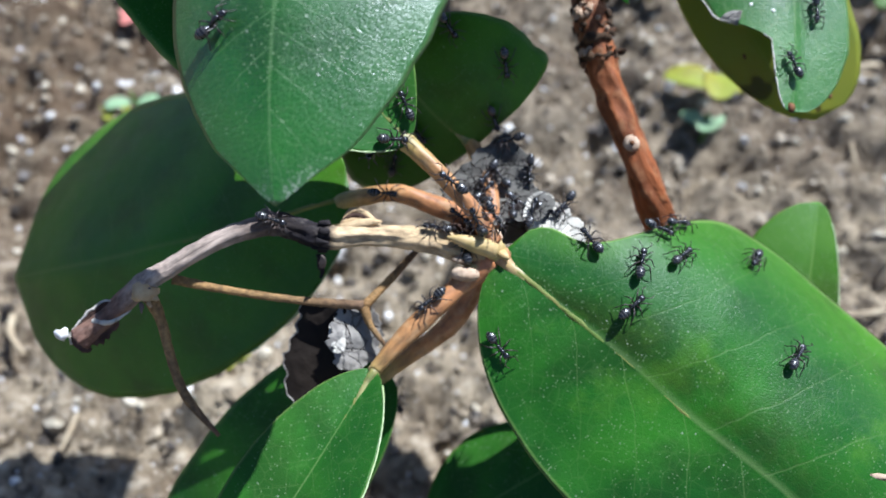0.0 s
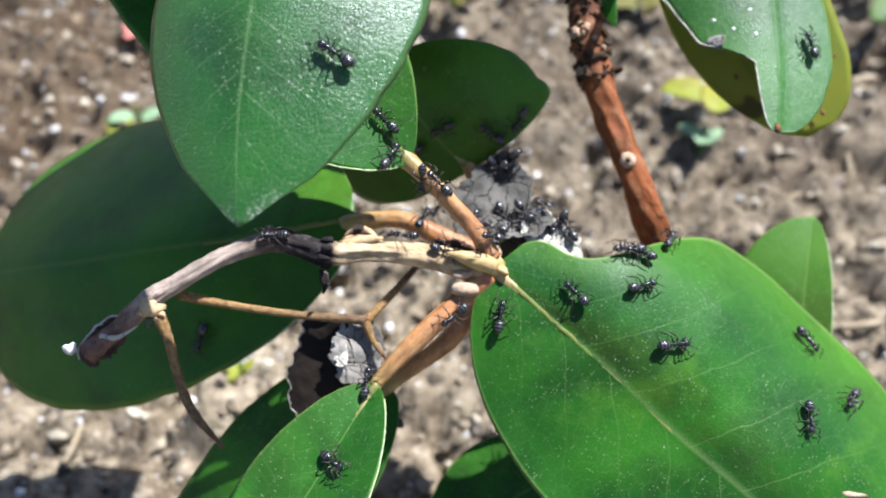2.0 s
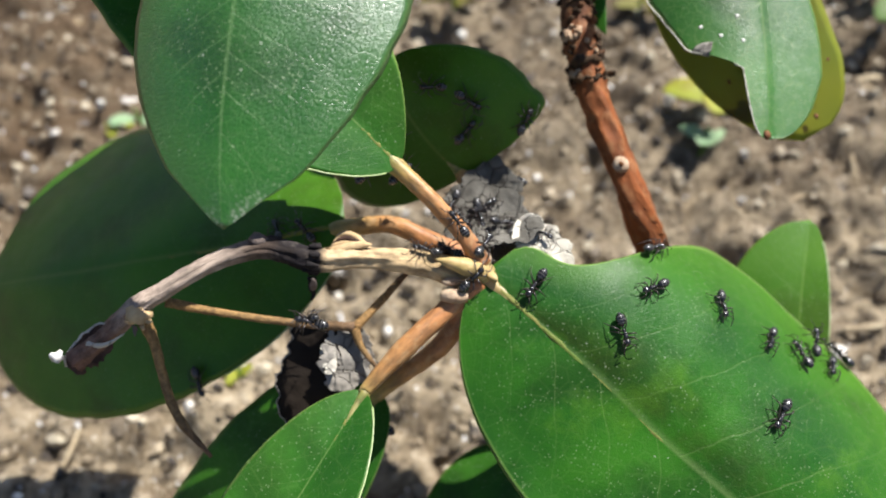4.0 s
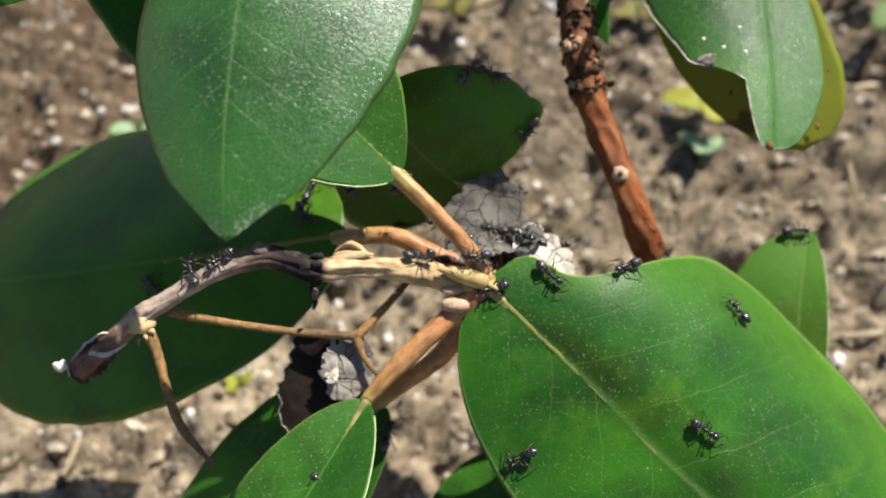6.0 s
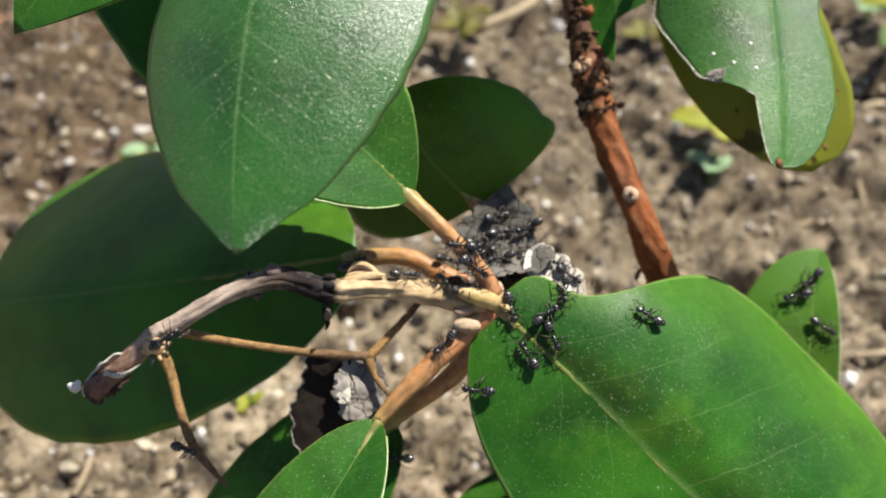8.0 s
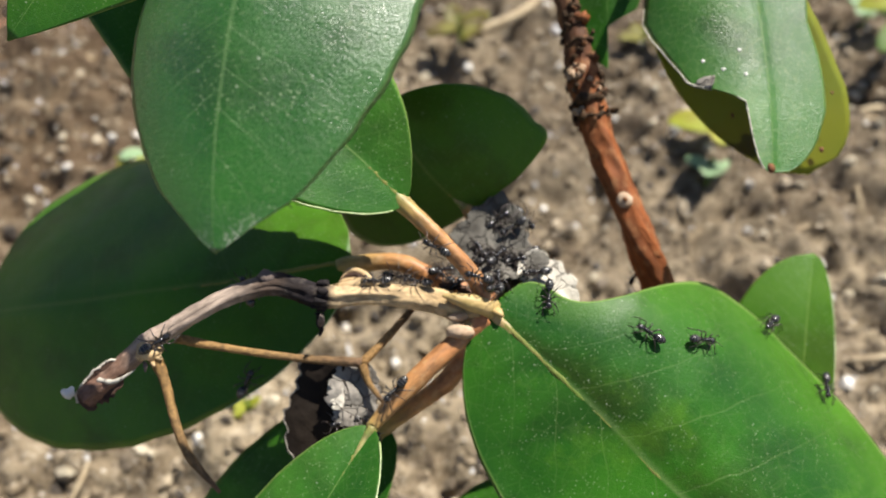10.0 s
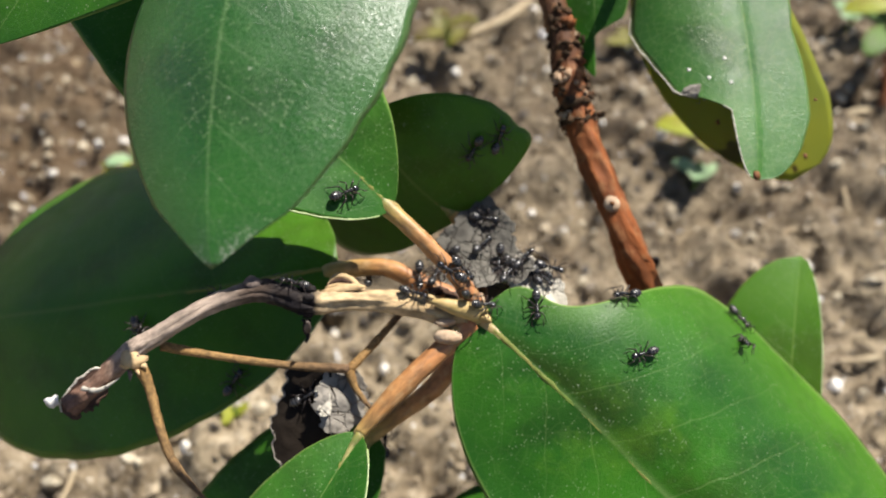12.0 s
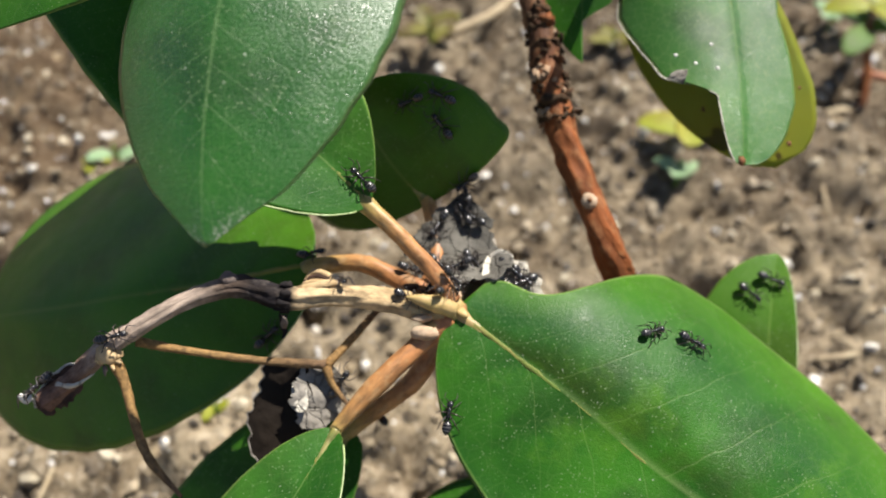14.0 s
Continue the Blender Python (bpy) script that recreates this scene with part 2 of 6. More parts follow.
def soil_material():
    m, nodes, links, bsdf = mat("soil")
    a = noise_tex(nodes, links, 22.0, 5.0)
    b = noise_tex(nodes, links, 140.0, 6.0, None, 0.7)
    c = noise_tex(nodes, links, 700.0, 3.0)
    col = mix(nodes, links, ramp_fac(nodes, links, a.outputs[0], 0.38, 0.64), (0.165, 0.122, 0.075), (0.42, 0.340, 0.225))
    col = mix(nodes, links, math_node(nodes, links, "MULTIPLY", ramp_fac(nodes, links, b.outputs[0], 0.52, 0.37), 0.95), col, (0.038, 0.028, 0.018))
    col = mix(nodes, links, math_node(nodes, links, "MULTIPLY", ramp_fac(nodes, links, b.outputs[0], 0.56, 0.66), 0.65), col, (0.58, 0.49, 0.36))
    col = mix(nodes, links, math_node(nodes, links, "MULTIPLY", ramp_fac(nodes, links, c.outputs[0], 0.60, 0.70), 0.5), col, (0.70, 0.63, 0.52))
    place = nodes.new("ShaderNodeSeparateXYZ")
    links.new(nodes.new("ShaderNodeTexCoord").outputs["Object"], place.inputs[0])
    wander = math_node(nodes, links, "ADD", place.outputs[1], math_node(nodes, links, "MULTIPLY", math_node(nodes, links, "SUBTRACT", a.outputs[0], 0.5), 0.12))
    # soil darker behind the shrub, fading out farther off
    away = nodes.new("ShaderNodeVectorMath")
    away.operation = "LENGTH"
    links.new(nodes.new("ShaderNodeTexCoord").outputs["Object"], away.inputs[0])
    broad = noise_tex(nodes, links, 2.5, 4.0)
    thin = ramp_fac(nodes, links, math_node(nodes, links, "ADD", away.outputs["Value"], broad.outputs[0]), 1.75, 1.05)
    back_dark = math_node(nodes, links, "MULTIPLY", ramp_fac(nodes, links, wander, 0.15, 0.25), thin)
    bare = ramp_fac(nodes, links, broad.outputs[0], 0.35, 0.65)
    col = mix(nodes, links, math_node(nodes, links, "MULTIPLY", math_node(nodes, links, "MULTIPLY", bare, math_node(nodes, links, "SUBTRACT", 1.0, thin)), 0.5), col, (0.10, 0.072, 0.045))
    col = mix(nodes, links, math_node(nodes, links, "MULTIPLY", back_dark, 0.42), col, (0.080, 0.056, 0.034))
    # a darker, redder area beside the shrub
    sway = math_node(nodes, links, "ADD", place.outputs[0], math_node(nodes, links, "MULTIPLY", math_node(nodes, links, "SUBTRACT", a.outputs[0], 0.5), 0.20))
    col = mix(nodes, links, math_node(nodes, links, "MULTIPLY", math_node(nodes, links, "MULTIPLY", ramp_fac(nodes, links, sway, -0.09, -0.15), back_dark), 0.55), col, (0.085, 0.048, 0.022))
    links.new(col, bsdf.inputs["Base Color"])
    bsdf.inputs["Roughness"].default_value = 0.8
    bsdf.inputs["Specular IOR Level"].default_value = 0.2
    h = math_node(nodes, links, "ADD", b.outputs[0], math_node(nodes, links, "MULTIPLY", c.outputs[0], 0.4))
    bump(nodes, links, bsdf, h, 1.0, 0.0040)
    return m


def pebble_material(name, stops):
    """Grit of many colours: a shade for each piece."""
    m, nodes, links, bsdf = mat(name)
    geo = nodes.new("ShaderNodeNewGeometry")
    info = nodes.new("ShaderNodeObjectInfo")
    f = math_node(nodes, links, "FRACT", math_node(nodes, links, "ADD", geo.outputs["Random Per Island"], info.outputs["Random"]))
    r = ramp(nodes, stops, "CONSTANT")
    links.new(f, r.inputs[0])
    n = noise_tex(nodes, links, 350.0, 4.0)
    col = mix(nodes, links, math_node(nodes, links, "MULTIPLY", ramp_fac(nodes, links, n.outputs[0], 0.4, 0.65), 0.45), r.outputs[0], (0.10, 0.08, 0.065))
    links.new(col, bsdf.inputs["Base Color"])
    bsdf.inputs["Roughness"].default_value = 0.6
    bump(nodes, links, bsdf, n.outputs[0], 0.6, 0.0005)
    return m


LEAF = leaf_material("leaf_green", (0.036, 0.142, 0.010), (0.014, 0.070, 0.008), (0.20, 0.30, 0.09), (0.22, 0.33, 0.08), 0.42, 0.07, (0.18, 0.42, 0.03), dust=0.36, gloss=0.18)
# smooth leaf green, lightened and yellowed to offset the bluish shade on these leaves
LEAF_SHADE = leaf_material("leaf_green_smooth_shaded", (0.050, 0.158, 0.006), (0.030, 0.105, 0.005), (0.16, 0.22, 0.05), (0.16, 0.26, 0.06), 0.38, 0.08, (0.22, 0.42, 0.02), dust=0.22, gloss=0.24, crackle=0.08)
LEAF_BROAD = leaf_material("leaf_green_broad", (0.027, 0.122, 0.008), (0.011, 0.060, 0.008), (0.19, 0.27, 0.09), (0.22, 0.33, 0.08), 0.38, 0.06, (0.18, 0.42, 0.03), dust=0.40, gloss=0.17, crackle=0.25, margin_yellow=0.6, vein_share=0.5, trough_shade_stain=0.55)
LEAF_DUSTY = leaf_material("leaf_green_dusty", (0.030, 0.132, 0.012), (0.013, 0.072, 0.008), (0.17, 0.28, 0.10), (0.16, 0.26, 0.08), 0.35, 0.08, (0.14, 0.38, 0.03), 0.0, 0.6, 0.74, 0.36, 0.18, vein_share=0.95, net_scale=700.0)
# brighter leaf green, standing in for a blade turned better to the sun
LEAF_SUNLIT = leaf_material("leaf_green_sunlit", (0.062, 0.165, 0.008), (0.036, 0.115, 0.007), (0.22, 0.32, 0.07), (0.26, 0.36, 0.08), 0.45, 0.14, (0.26, 0.48, 0.02), dust=0.30, gloss=0.16)
LEAF_CHEWED = leaf_material("leaf_green_chewed", (0.040, 0.150, 0.014), (0.018, 0.088, 0.010), (0.24, 0.34, 0.12), (0.22, 0.33, 0.08), 0.40, 0.10, (0.16, 0.42, 0.03), 0.0, 0.45, 0.55, 0.45, 0.26, vein_share=0.8, net_scale=560.0)
LEAF_OLD = leaf_material("leaf_yellowing", (0.27, 0.30, 0.022), (0.19, 0.23, 0.020), (0.30, 0.32, 0.06), (0.30, 0.32, 0.05), 0.45, 0.42, (0.52, 0.52, 0.03), 0.95, 0.2)
UNDER = leaf_material("leaf_underside", (0.10, 0.19, 0.055), (0.08, 0.16, 0.045), (0.25, 0.30, 0.12), (0.2, 0.26, 0.09), 0.62, 0.2, (0.2, 0.4, 0.05), 0.0, 0.1)
MIDRIB = plain_material("midrib_wax", (0.11, 0.165, 0.030), (0.21, 0.20, 0.055), 260.0, 0.6, 0.0004)
PETIOLE = bark_material("petiole_skin", [(0.0, (0.42, 0.165, 0.058)), (0.22, (0.47, 0.205, 0.072)), (0.42, (0.49, 0.245, 0.082)), (0.56, (0.38, 0.28, 0.08)), (0.70, (0.22, 0.25, 0.06)), (1.0, (0.10, 0.20, 0.03))], 5.0, 10.0, 0.5, 0.00015, 0.35, (0.50, 0.33, 0.16))
RED_BARK = bark_material("red_bark", [(0.0, (0.14, 0.062, 0.028)), (0.16, (0.10, 0.046, 0.024)), (0.30, (0.25, 0.082, 0.026)), (0.65, (0.29, 0.090, 0.028)), (1.0, (0.13, 0.065, 0.036))], 9.0, 14.0, 0.62, 0.0007, 0.30, (0.38, 0.20, 0.09))
DEAD_WOOD = bark_material("dead_twig_wood", [(0.0, (0.46, 0.32, 0.15)), (0.12, (0.60, 0.43, 0.23)), (0.285, (0.62, 0.46, 0.27)), (0.305, (0.012, 0.010, 0.012)), (0.44, (0.018, 0.015, 0.016)), (0.51, (0.12, 0.085, 0.065)), (0.60, (0.44, 0.345, 0.275)), (0.78, (0.48, 0.375, 0.295)), (0.86, (0.24, 0.14, 0.095)), (1.0, (0.19, 0.105, 0.075))], 7.0, 24.0, 0.8, 0.0005, 0.08, (0.46, 0.39, 0.33))
THIN_WOOD = bark_material("thin_twig_wood", [(0.0, (0.33, 0.19, 0.070)), (0.5, (0.34, 0.205, 0.080)), (1.0, (0.17, 0.105, 0.06))], 6.0, 24.0, 0.7, 0.0004, 0.45, (0.06, 0.038, 0.022))
GREY_PAPER = dried_material("dried_leaf_grey", (0.165, 0.155, 0.132), (0.065, 0.060, 0.050))
ASH_PAPER = dried_material("dried_leaf_ash", (0.33, 0.30, 0.255), (0.18, 0.165, 0.14))
CRUST = plain_material("bark_crust", (0.030, 0.020, 0.012), (0.10, 0.058, 0.030), 500.0, 0.85, 0.0006)
CRUST_RED = plain_material("torn_bark", (0.115, 0.066, 0.046), (0.040, 0.024, 0.018), 420.0, 0.8, 0.0006)
CHAR = plain_material("black_bark", (0.012, 0.010, 0.011), (0.030, 0.025, 0.024), 500.0, 0.8, 0.0005)
TIP_BROWN = plain_material("withered_tip", (0.20, 0.085, 0.035), (0.09, 0.04, 0.02), 500.0, 0.6)
RIM = plain_material("leaf_margin", (0.42, 0.50, 0.26), (0.30, 0.40, 0.14), 300.0, 0.5)
PALE_PAPER = dried_material("dried_leaf_pale", (0.64, 0.60, 0.50), (0.46, 0.42, 0.35))
DARK_PAPER = plain_material("dried_leaf_dark", (0.010, 0.007, 0.005), (0.022, 0.016, 0.011), 110.0, 0.75, 0.0004)
BUD = plain_material("bud_scale", (0.52, 0.36, 0.15), (0.38, 0.28, 0.09), 250.0, 0.55, 0.0003)
GREY_WOOD = plain_material("grey_twig_wood", (0.20, 0.155, 0.135), (0.10, 0.08, 0.07), 300.0, 0.8, 0.0004)
TAN_WOOD = plain_material("tan_twig_wood", (0.58, 0.43, 0.24), (0.42, 0.28, 0.14), 300.0, 0.8, 0.0004)
SCAR = plain_material("leaf_scar", (0.52, 0.40, 0.28), (0.34, 0.21, 0.12), 300.0, 0.8, 0.0004)
WHITE_FIBRE = plain_material("white_fibre", (0.72, 0.70, 0.66), (0.62, 0.59, 0.54), 500.0, 0.85)
SOIL = soil_material()
GRIT = pebble_material("grit", [(0.0, (0.040, 0.032, 0.023)), (0.20, (0.150, 0.115, 0.072)), (0.40, (0.27, 0.212, 0.132)), (0.64, (0.37, 0.300, 0.200)), (0.80, (0.52, 0.45, 0.32)), (0.915, (0.80, 0.76, 0.68)), (0.97, (0.10, 0.085, 0.07))])
QUARTZ = plain_material("quartz", (0.80, 0.79, 0.77), (0.66, 0.63, 0.60), 300.0, 0.14, 0.0003)
SALMON = plain_material("salmon_stalk", (0.52, 0.24, 0.15), (0.44, 0.20, 0.12), 120.0, 0.7)
STRAW = plain_material("straw", (0.46, 0.38, 0.25), (0.30, 0.22, 0.13), 120.0, 0.75)
SPROUT = leaf_material("sprout_green", (0.13, 0.235, 0.04), (0.09, 0.17, 0.03), (0.3, 0.4, 0.12), (0.25, 0.35, 0.1), 0.5, 0.3, (0.4, 0.55, 0.05), 0.0, 0.2)
SPROUT_YELLOW = leaf_material("sprout_yellow", (0.33, 0.33, 0.025), (0.24, 0.27, 0.025), (0.32, 0.32, 0.09), (0.30, 0.30, 0.06), 0.5, 0.25, (0.5, 0.5, 0.03), 0.0, 0.2)
SPROUT_OLIVE = leaf_material("sprout_olive", (0.24, 0.25, 0.035), (0.15, 0.13, 0.03), (0.3, 0.3, 0.1), (0.25, 0.27, 0.08), 0.5, 0.3, (0.45, 0.48, 0.05), 0.6, 0.2)
SPROUT_PALE = leaf_material("sprout_pale", (0.30, 0.42, 0.24), (0.22, 0.34, 0.17), (0.4, 0.5, 0.3), (0.35, 0.45, 0.25), 0.55, 0.2, (0.35, 0.5, 0.2), 0.0, 0.2)
PINK = plain_material("pink_petal", (0.50, 0.20, 0.16), (0.40, 0.13, 0.10), 150.0, 0.7)


def shell_material():
    """Black chitin with a satin shine; dull bands of fine hairs on the hind body, greyed to paint its sheen."""
    m, nodes, links, bsdf = mat("ant_shell")
    n = noise_tex(nodes, links, 900.0, 3.0)
    place = nodes.new("ShaderNodeSeparateXYZ")
    links.new(nodes.new("ShaderNodeTexCoord").outputs["Object"], place.inputs[0])
    wave = math_node(nodes, links, "SINE", math_node(nodes, links, "MULTIPLY", place.outputs[0], 11000.0))
    hind = ramp_fac(nodes, links, place.outputs[0], -0.0006, -0.0009)
    band = math_node(nodes, links, "MULTIPLY", ramp_fac(nodes, links, wave, 0.35, 0.9), hind)
    hair = noise_tex(nodes, links, 6000.0, 2.0)
    col = mix(nodes, links, n.outputs[0], (0.005, 0.005, 0.006), (0.020, 0.018, 0.018))
    col = mix(nodes, links, math_node(nodes, links, "MULTIPLY", band, ramp_fac(nodes, links, hair.outputs[0], 0.35, 0.65)), col, (0.075, 0.072, 0.066))
    links.new(col, bsdf.inputs["Base Color"])
    rough = nodes.new("ShaderNodeMapRange")
    links.new(band, rough.inputs[0])
    rough.inputs[3].default_value, rough.inputs[4].default_value = 0.24, 0.5
    links.new(rough.outputs[0], bsdf.inputs["Roughness"])
    bsdf.inputs["Specular IOR Level"].default_value = 0.65
    bump(nodes, links, bsdf, math_node(nodes, links, "ADD", n.outputs[0], math_node(nodes, links, "MULTIPLY", hair.outputs[0], 0.5)), 0.4, 0.00012)
    return m


SHELL = shell_material()
LIMB = plain_material("ant_limb", (0.020, 0.014, 0.012), (0.05, 0.036, 0.030), 900.0, 0.4, 0.00002)


# ---- building blocks ----
def part(name, bm, material, parent=None, label="", at=None):
    me = bpy.data.meshes.new(name)
    bm.normal_update()
    bm.to_mesh(me)
    bm.free()
    for x in material if isinstance(material, (list, tuple)) else [material]:
        me.materials.append(x)
    for p in me.polygons:
        p.use_smooth = True
    ob = new(name, me)
    if parent is not None:
        ob.parent = parent
    if at is not None:
        ob.matrix_basis = at
    if label:
        tagged(ob, label)
    return ob


def thing(name, label, category, group="", kind="", at=None):
    ob = new(name)
    ob.empty_display_size = 0.01
    if at is not None:
        ob.matrix_basis = at
    return tagged(ob, label, category, group, kind)


def basis(origin, along, up):
    x = Vector(along).normalized()
    z = Vector(up)
    z = (z - x * z.dot(x)).normalized()
    y = z.cross(x)
    m = Matrix((x, y, z)).transposed().to_4x4()
    m.translation = Vector(origin)
    return m


class Sheet:
    """A leaf blade: s runs from base to tip, v from one margin (-1) to the other (1)."""

    def __init__(self, base, tip, up, left, right, p=0.65, q=0.6, bend=0.0, fold=(0.0, 0.0), curl=(0.0, 0.0), wave=0.0, waves=1.5, phase=0.0,
                 side=0.0, crumple=0.0, thick=0.0004, bites=(), seed=0.0, notch=(0.5, 0.1, 0.0), trough=(0.0, 1.0), swell=0.0004):
        self.frame = basis(base, Vector(tip) - Vector(base), up)
        self.length = (Vector(tip) - Vector(base)).length
        self.left, self.right, self.p, self.q = left, right, p, q
        self.bend, self.fold, self.curl, self.wave, self.waves, self.phase = bend, fold, curl, wave, waves, phase
        self.side, self.crumple, self.thick, self.bites, self.seed, self.notch, self.trough, self.swell = side, crumple, thick, bites, seed, notch, trough, swell
        top = self.p / (self.p + self.q)
        self.peak = top ** self.p * (1 - top) ** self.q

    def width(self, s, v):
        s = min(max(s, 0.0), 1.0)
        w = s ** self.p * (1 - s) ** self.q / self.peak * (self.left if v > 0 else self.right)
        if v > 0 and self.notch[2]:
            w *= 1 - self.notch[2] * math.exp(-((s - self.notch[0]) / self.notch[1]) ** 2)
        for flank, at, reach, depth, *steep in self.bites:
            if (v > 0) == (flank > 0):
                k = abs(s - at) / reach
                if k < 1:
                    w *= 1 - depth * min(1.0, (1 - k) * (steep[0] if steep else 2.2))
        w *= 1 + 0.015 * noise.noise((s * 14, 3.1 if v > 0 else 8.7, self.seed))
        if self.crumple:
            w *= 1 + 0.35 * noise.noise((s * 6, 3.1 if v > 0 else 8.7, self.seed)) + 0.22 * noise.noise((s * 19, 1.1 if v > 0 else 5.7, self.seed)) + 0.10 * noise.noise((s * 61, 2.1 if v > 0 else 6.7, self.seed))
        return w

    def at(self, s, v):
        y = v * self.width(s, v)
        half = max(self.left, self.right)
        a = abs(y) / half
        x = self.length * s
        z = self.bend * self.length * 4 * s * (1 - s)
        k = 0 if v > 0 else 1
        z += self.fold[k] * abs(y) + self.curl[k] * half * a * a
        z += self.wave * half * math.sin(2 * math.pi * (self.waves * s + self.phase + (0.25 if v > 0 else 0.0))) * a * a
        if v > 0 and self.trough[0]:
            z += self.trough[0] * self.trough[1] * (1 - math.exp(-y / self.trough[1])) * min(1.0, 6 * s)
        y += self.side * self.length * 4 * s * (1 - s)
        q = Vector((x, y, z))
        if self.crumple:
            n1 = noise.noise_vector(q * 150 + Vector((self.seed, 0, 0)))
            n2 = noise.noise_vector(q * 420 + Vector((0, self.seed, 0)))
            ridge = abs(noise.noise(q * 260 + Vector((0, 0, self.seed)))) + 0.5 * abs(noise.noise(q * 700 + Vector((0, 0, self.seed))))
            crease = abs(noise.noise(q * 85 + Vector((self.seed, self.seed, 0))))
            q += (n1 * 0.9 + n2 * 0.35) * self.crumple
            fine = abs(noise.noise(q * 1500 + Vector((self.seed, 0, self.seed))))
            q.z += (ridge * 0.5 + crease * 3.0 + fine * 0.10) * self.crumple
        else:
            q.z += self.swell * noise.noise(q * 60 + Vector((self.seed, 1, 2)))
        return q

    def spot(self, s, v):
        """Place, normal and lengthwise direction on the upper face."""
        e = 0.004
        s = min(max(s, 0.01), 0.99)
        v = min(max(v, -0.99), 0.99)
        q = self.at(s, v)
        ds = self.at(s + e, v) - self.at(s - e, v)
        dv = self.at(s, v + e * 2) - self.at(s, v - e * 2)
        n = ds.cross(dv).normalized()
        return q, n, ds.normalized()

    def mesh(self, ns=44, nv=24):
        bm = bmesh.new()
        uvl = bm.loops.layers.uv.new("UVMap")
        rows = []
        for side in (1, -1):
            grid = []
            for i in range(ns + 1):
                s = i / ns
                line = []
                for j in range(nv + 1):
                    v = 2 * j / nv - 1
                    v = math.copysign(abs(v) ** 0.85, v)
                    q = self.at(s, v)
                    rim = 1 - abs(v) ** 6
                    q.z -= (self.thick * rim if side < 0 else 0.0)
                    line.append((bm.verts.new(q), s, v))
                grid.append(line)
            rows.append(grid)
        for k, grid in enumerate(rows):
            for i in range(ns):
                for j in range(nv):
                    c = [grid[i][j], grid[i + 1][j], grid[i + 1][j + 1], grid[i][j + 1]]
                    if k:
                        c.reverse()
                    f = bm.faces.new([x[0] for x in c])
                    f.material_index = k
                    for loop, x in zip(f.loops, c):
                        loop[uvl].uv = (x[1], x[2])
        bmesh.ops.remove_doubles(bm, verts=bm.verts, dist=1e-6)
        return bm


class Tube:
    """A stem through some places; s runs along it, v round it (in turns)."""

    def __init__(self, places, radii, rough=0.0, lumps=90.0, seed=0.0, steps=10, groove=0.0):
        pts = [Vector(p) for p in places]
        self.line, self.radius = [], []
        ext = [pts[0] * 2 - pts[1], *pts, pts[-1] * 2 - pts[-2]]
        for i in range(len(pts) - 1):
            a, b, c, d = ext[i:i + 4]
            for k in range(steps):
                t = k / steps
                self.line.append(0.5 * ((2 * b) + (c - a) * t + (2 * a - 5 * b + 4 * c - d) * t * t + (3 * b - a - 3 * c + d) * t ** 3))
                self.radius.append(radii[i] * (1 - t) + radii[i + 1] * t)
        self.line.append(pts[-1])
        self.radius.append(radii[-1])
        self.rough, self.lumps, self.seed, self.groove = rough, lumps, seed, groove
        self.frame = Matrix.Identity(4)

    def core(self, s):
        n = len(self.line) - 1
        f = min(max(s, 0.0), 1.0) * n
        i = min(int(f), n - 1)
        t = f - i
        d = (self.line[min(i + 2, n)] - self.line[max(i - 1, 0)]).normalized()
        return self.line[i].lerp(self.line[i + 1], t), d, self.radius[i] * (1 - t) + self.radius[i + 1] * t

    def at(self, s, v):
        c, d, r = self.core(s)
        side = d.cross(Vector((0.13, 0.31, 0.94))).normalized()
        up = side.cross(d)
        n = side * math.cos(2 * math.pi * v) + up * math.sin(2 * math.pi * v)
        q = c + n * r
        if self.rough:
            q += n * r * self.rough * (noise.noise(q * self.lumps + Vector((self.seed, 0, 0))) + 0.5 * noise.noise(q * self.lumps * 2.7))
        if self.groove:
            q += n * r * self.groove * noise.noise((math.cos(2 * math.pi * v) * 2.6, math.sin(2 * math.pi * v) * 2.6, s * 7 + self.seed))
        return q

    def spot(self, s, v):
        c, d, r = self.core(s)
        q = self.at(s, v)
        n = q - c
        n = (n - d * n.dot(d)).normalized()
        return q, n, d

    def mesh(self, ring=14):
        bm = bmesh.new()
        uvl = bm.loops.layers.uv.new("UVMap")
        n = len(self.line)
        grid = []
        for i in range(n):
            s = i / (n - 1)
            grid.append([bm.verts.new(self.at(s, j / ring)) for j in range(ring)])
        for i in range(n - 1):
            for j in range(ring):
                k = (j + 1) % ring
                f = bm.faces.new([grid[i][j], grid[i + 1][j], grid[i + 1][k], grid[i][k]])
                for loop, (a, b) in zip(f.loops, ((i, j), (i + 1, j), (i + 1, j + 1), (i, j + 1))):
                    loop[uvl].uv = (a / (n - 1), b / ring)
        for end, line in ((0, grid[0]), (1, grid[-1])):
            c = bm.verts.new(self.core(end)[0])
            for j in range(ring):
                k = (j + 1) % ring
                f = bm.faces.new([line[j], line[k], c] if end == 0 else [line[k], line[j], c])
                for loop in f.loops:
                    loop[uvl].uv = (end, 0.5)
        return bm


def lump(size, seed=0.0, rough=0.25, sub=2):
    bm = bmesh.new()
    bmesh.ops.create_icosphere(bm, subdivisions=sub, radius=1.0)
    for x in bm.verts:
        k = 1 + rough * noise.noise(x.co * 1.3 + Vector((seed, seed * 0.7, 0)))
        x.co = Vector((x.co.x * size[0], x.co.y * size[1], x.co.z * size[2])) * k
    return bm


HOSTS = {}
SWAY = {}


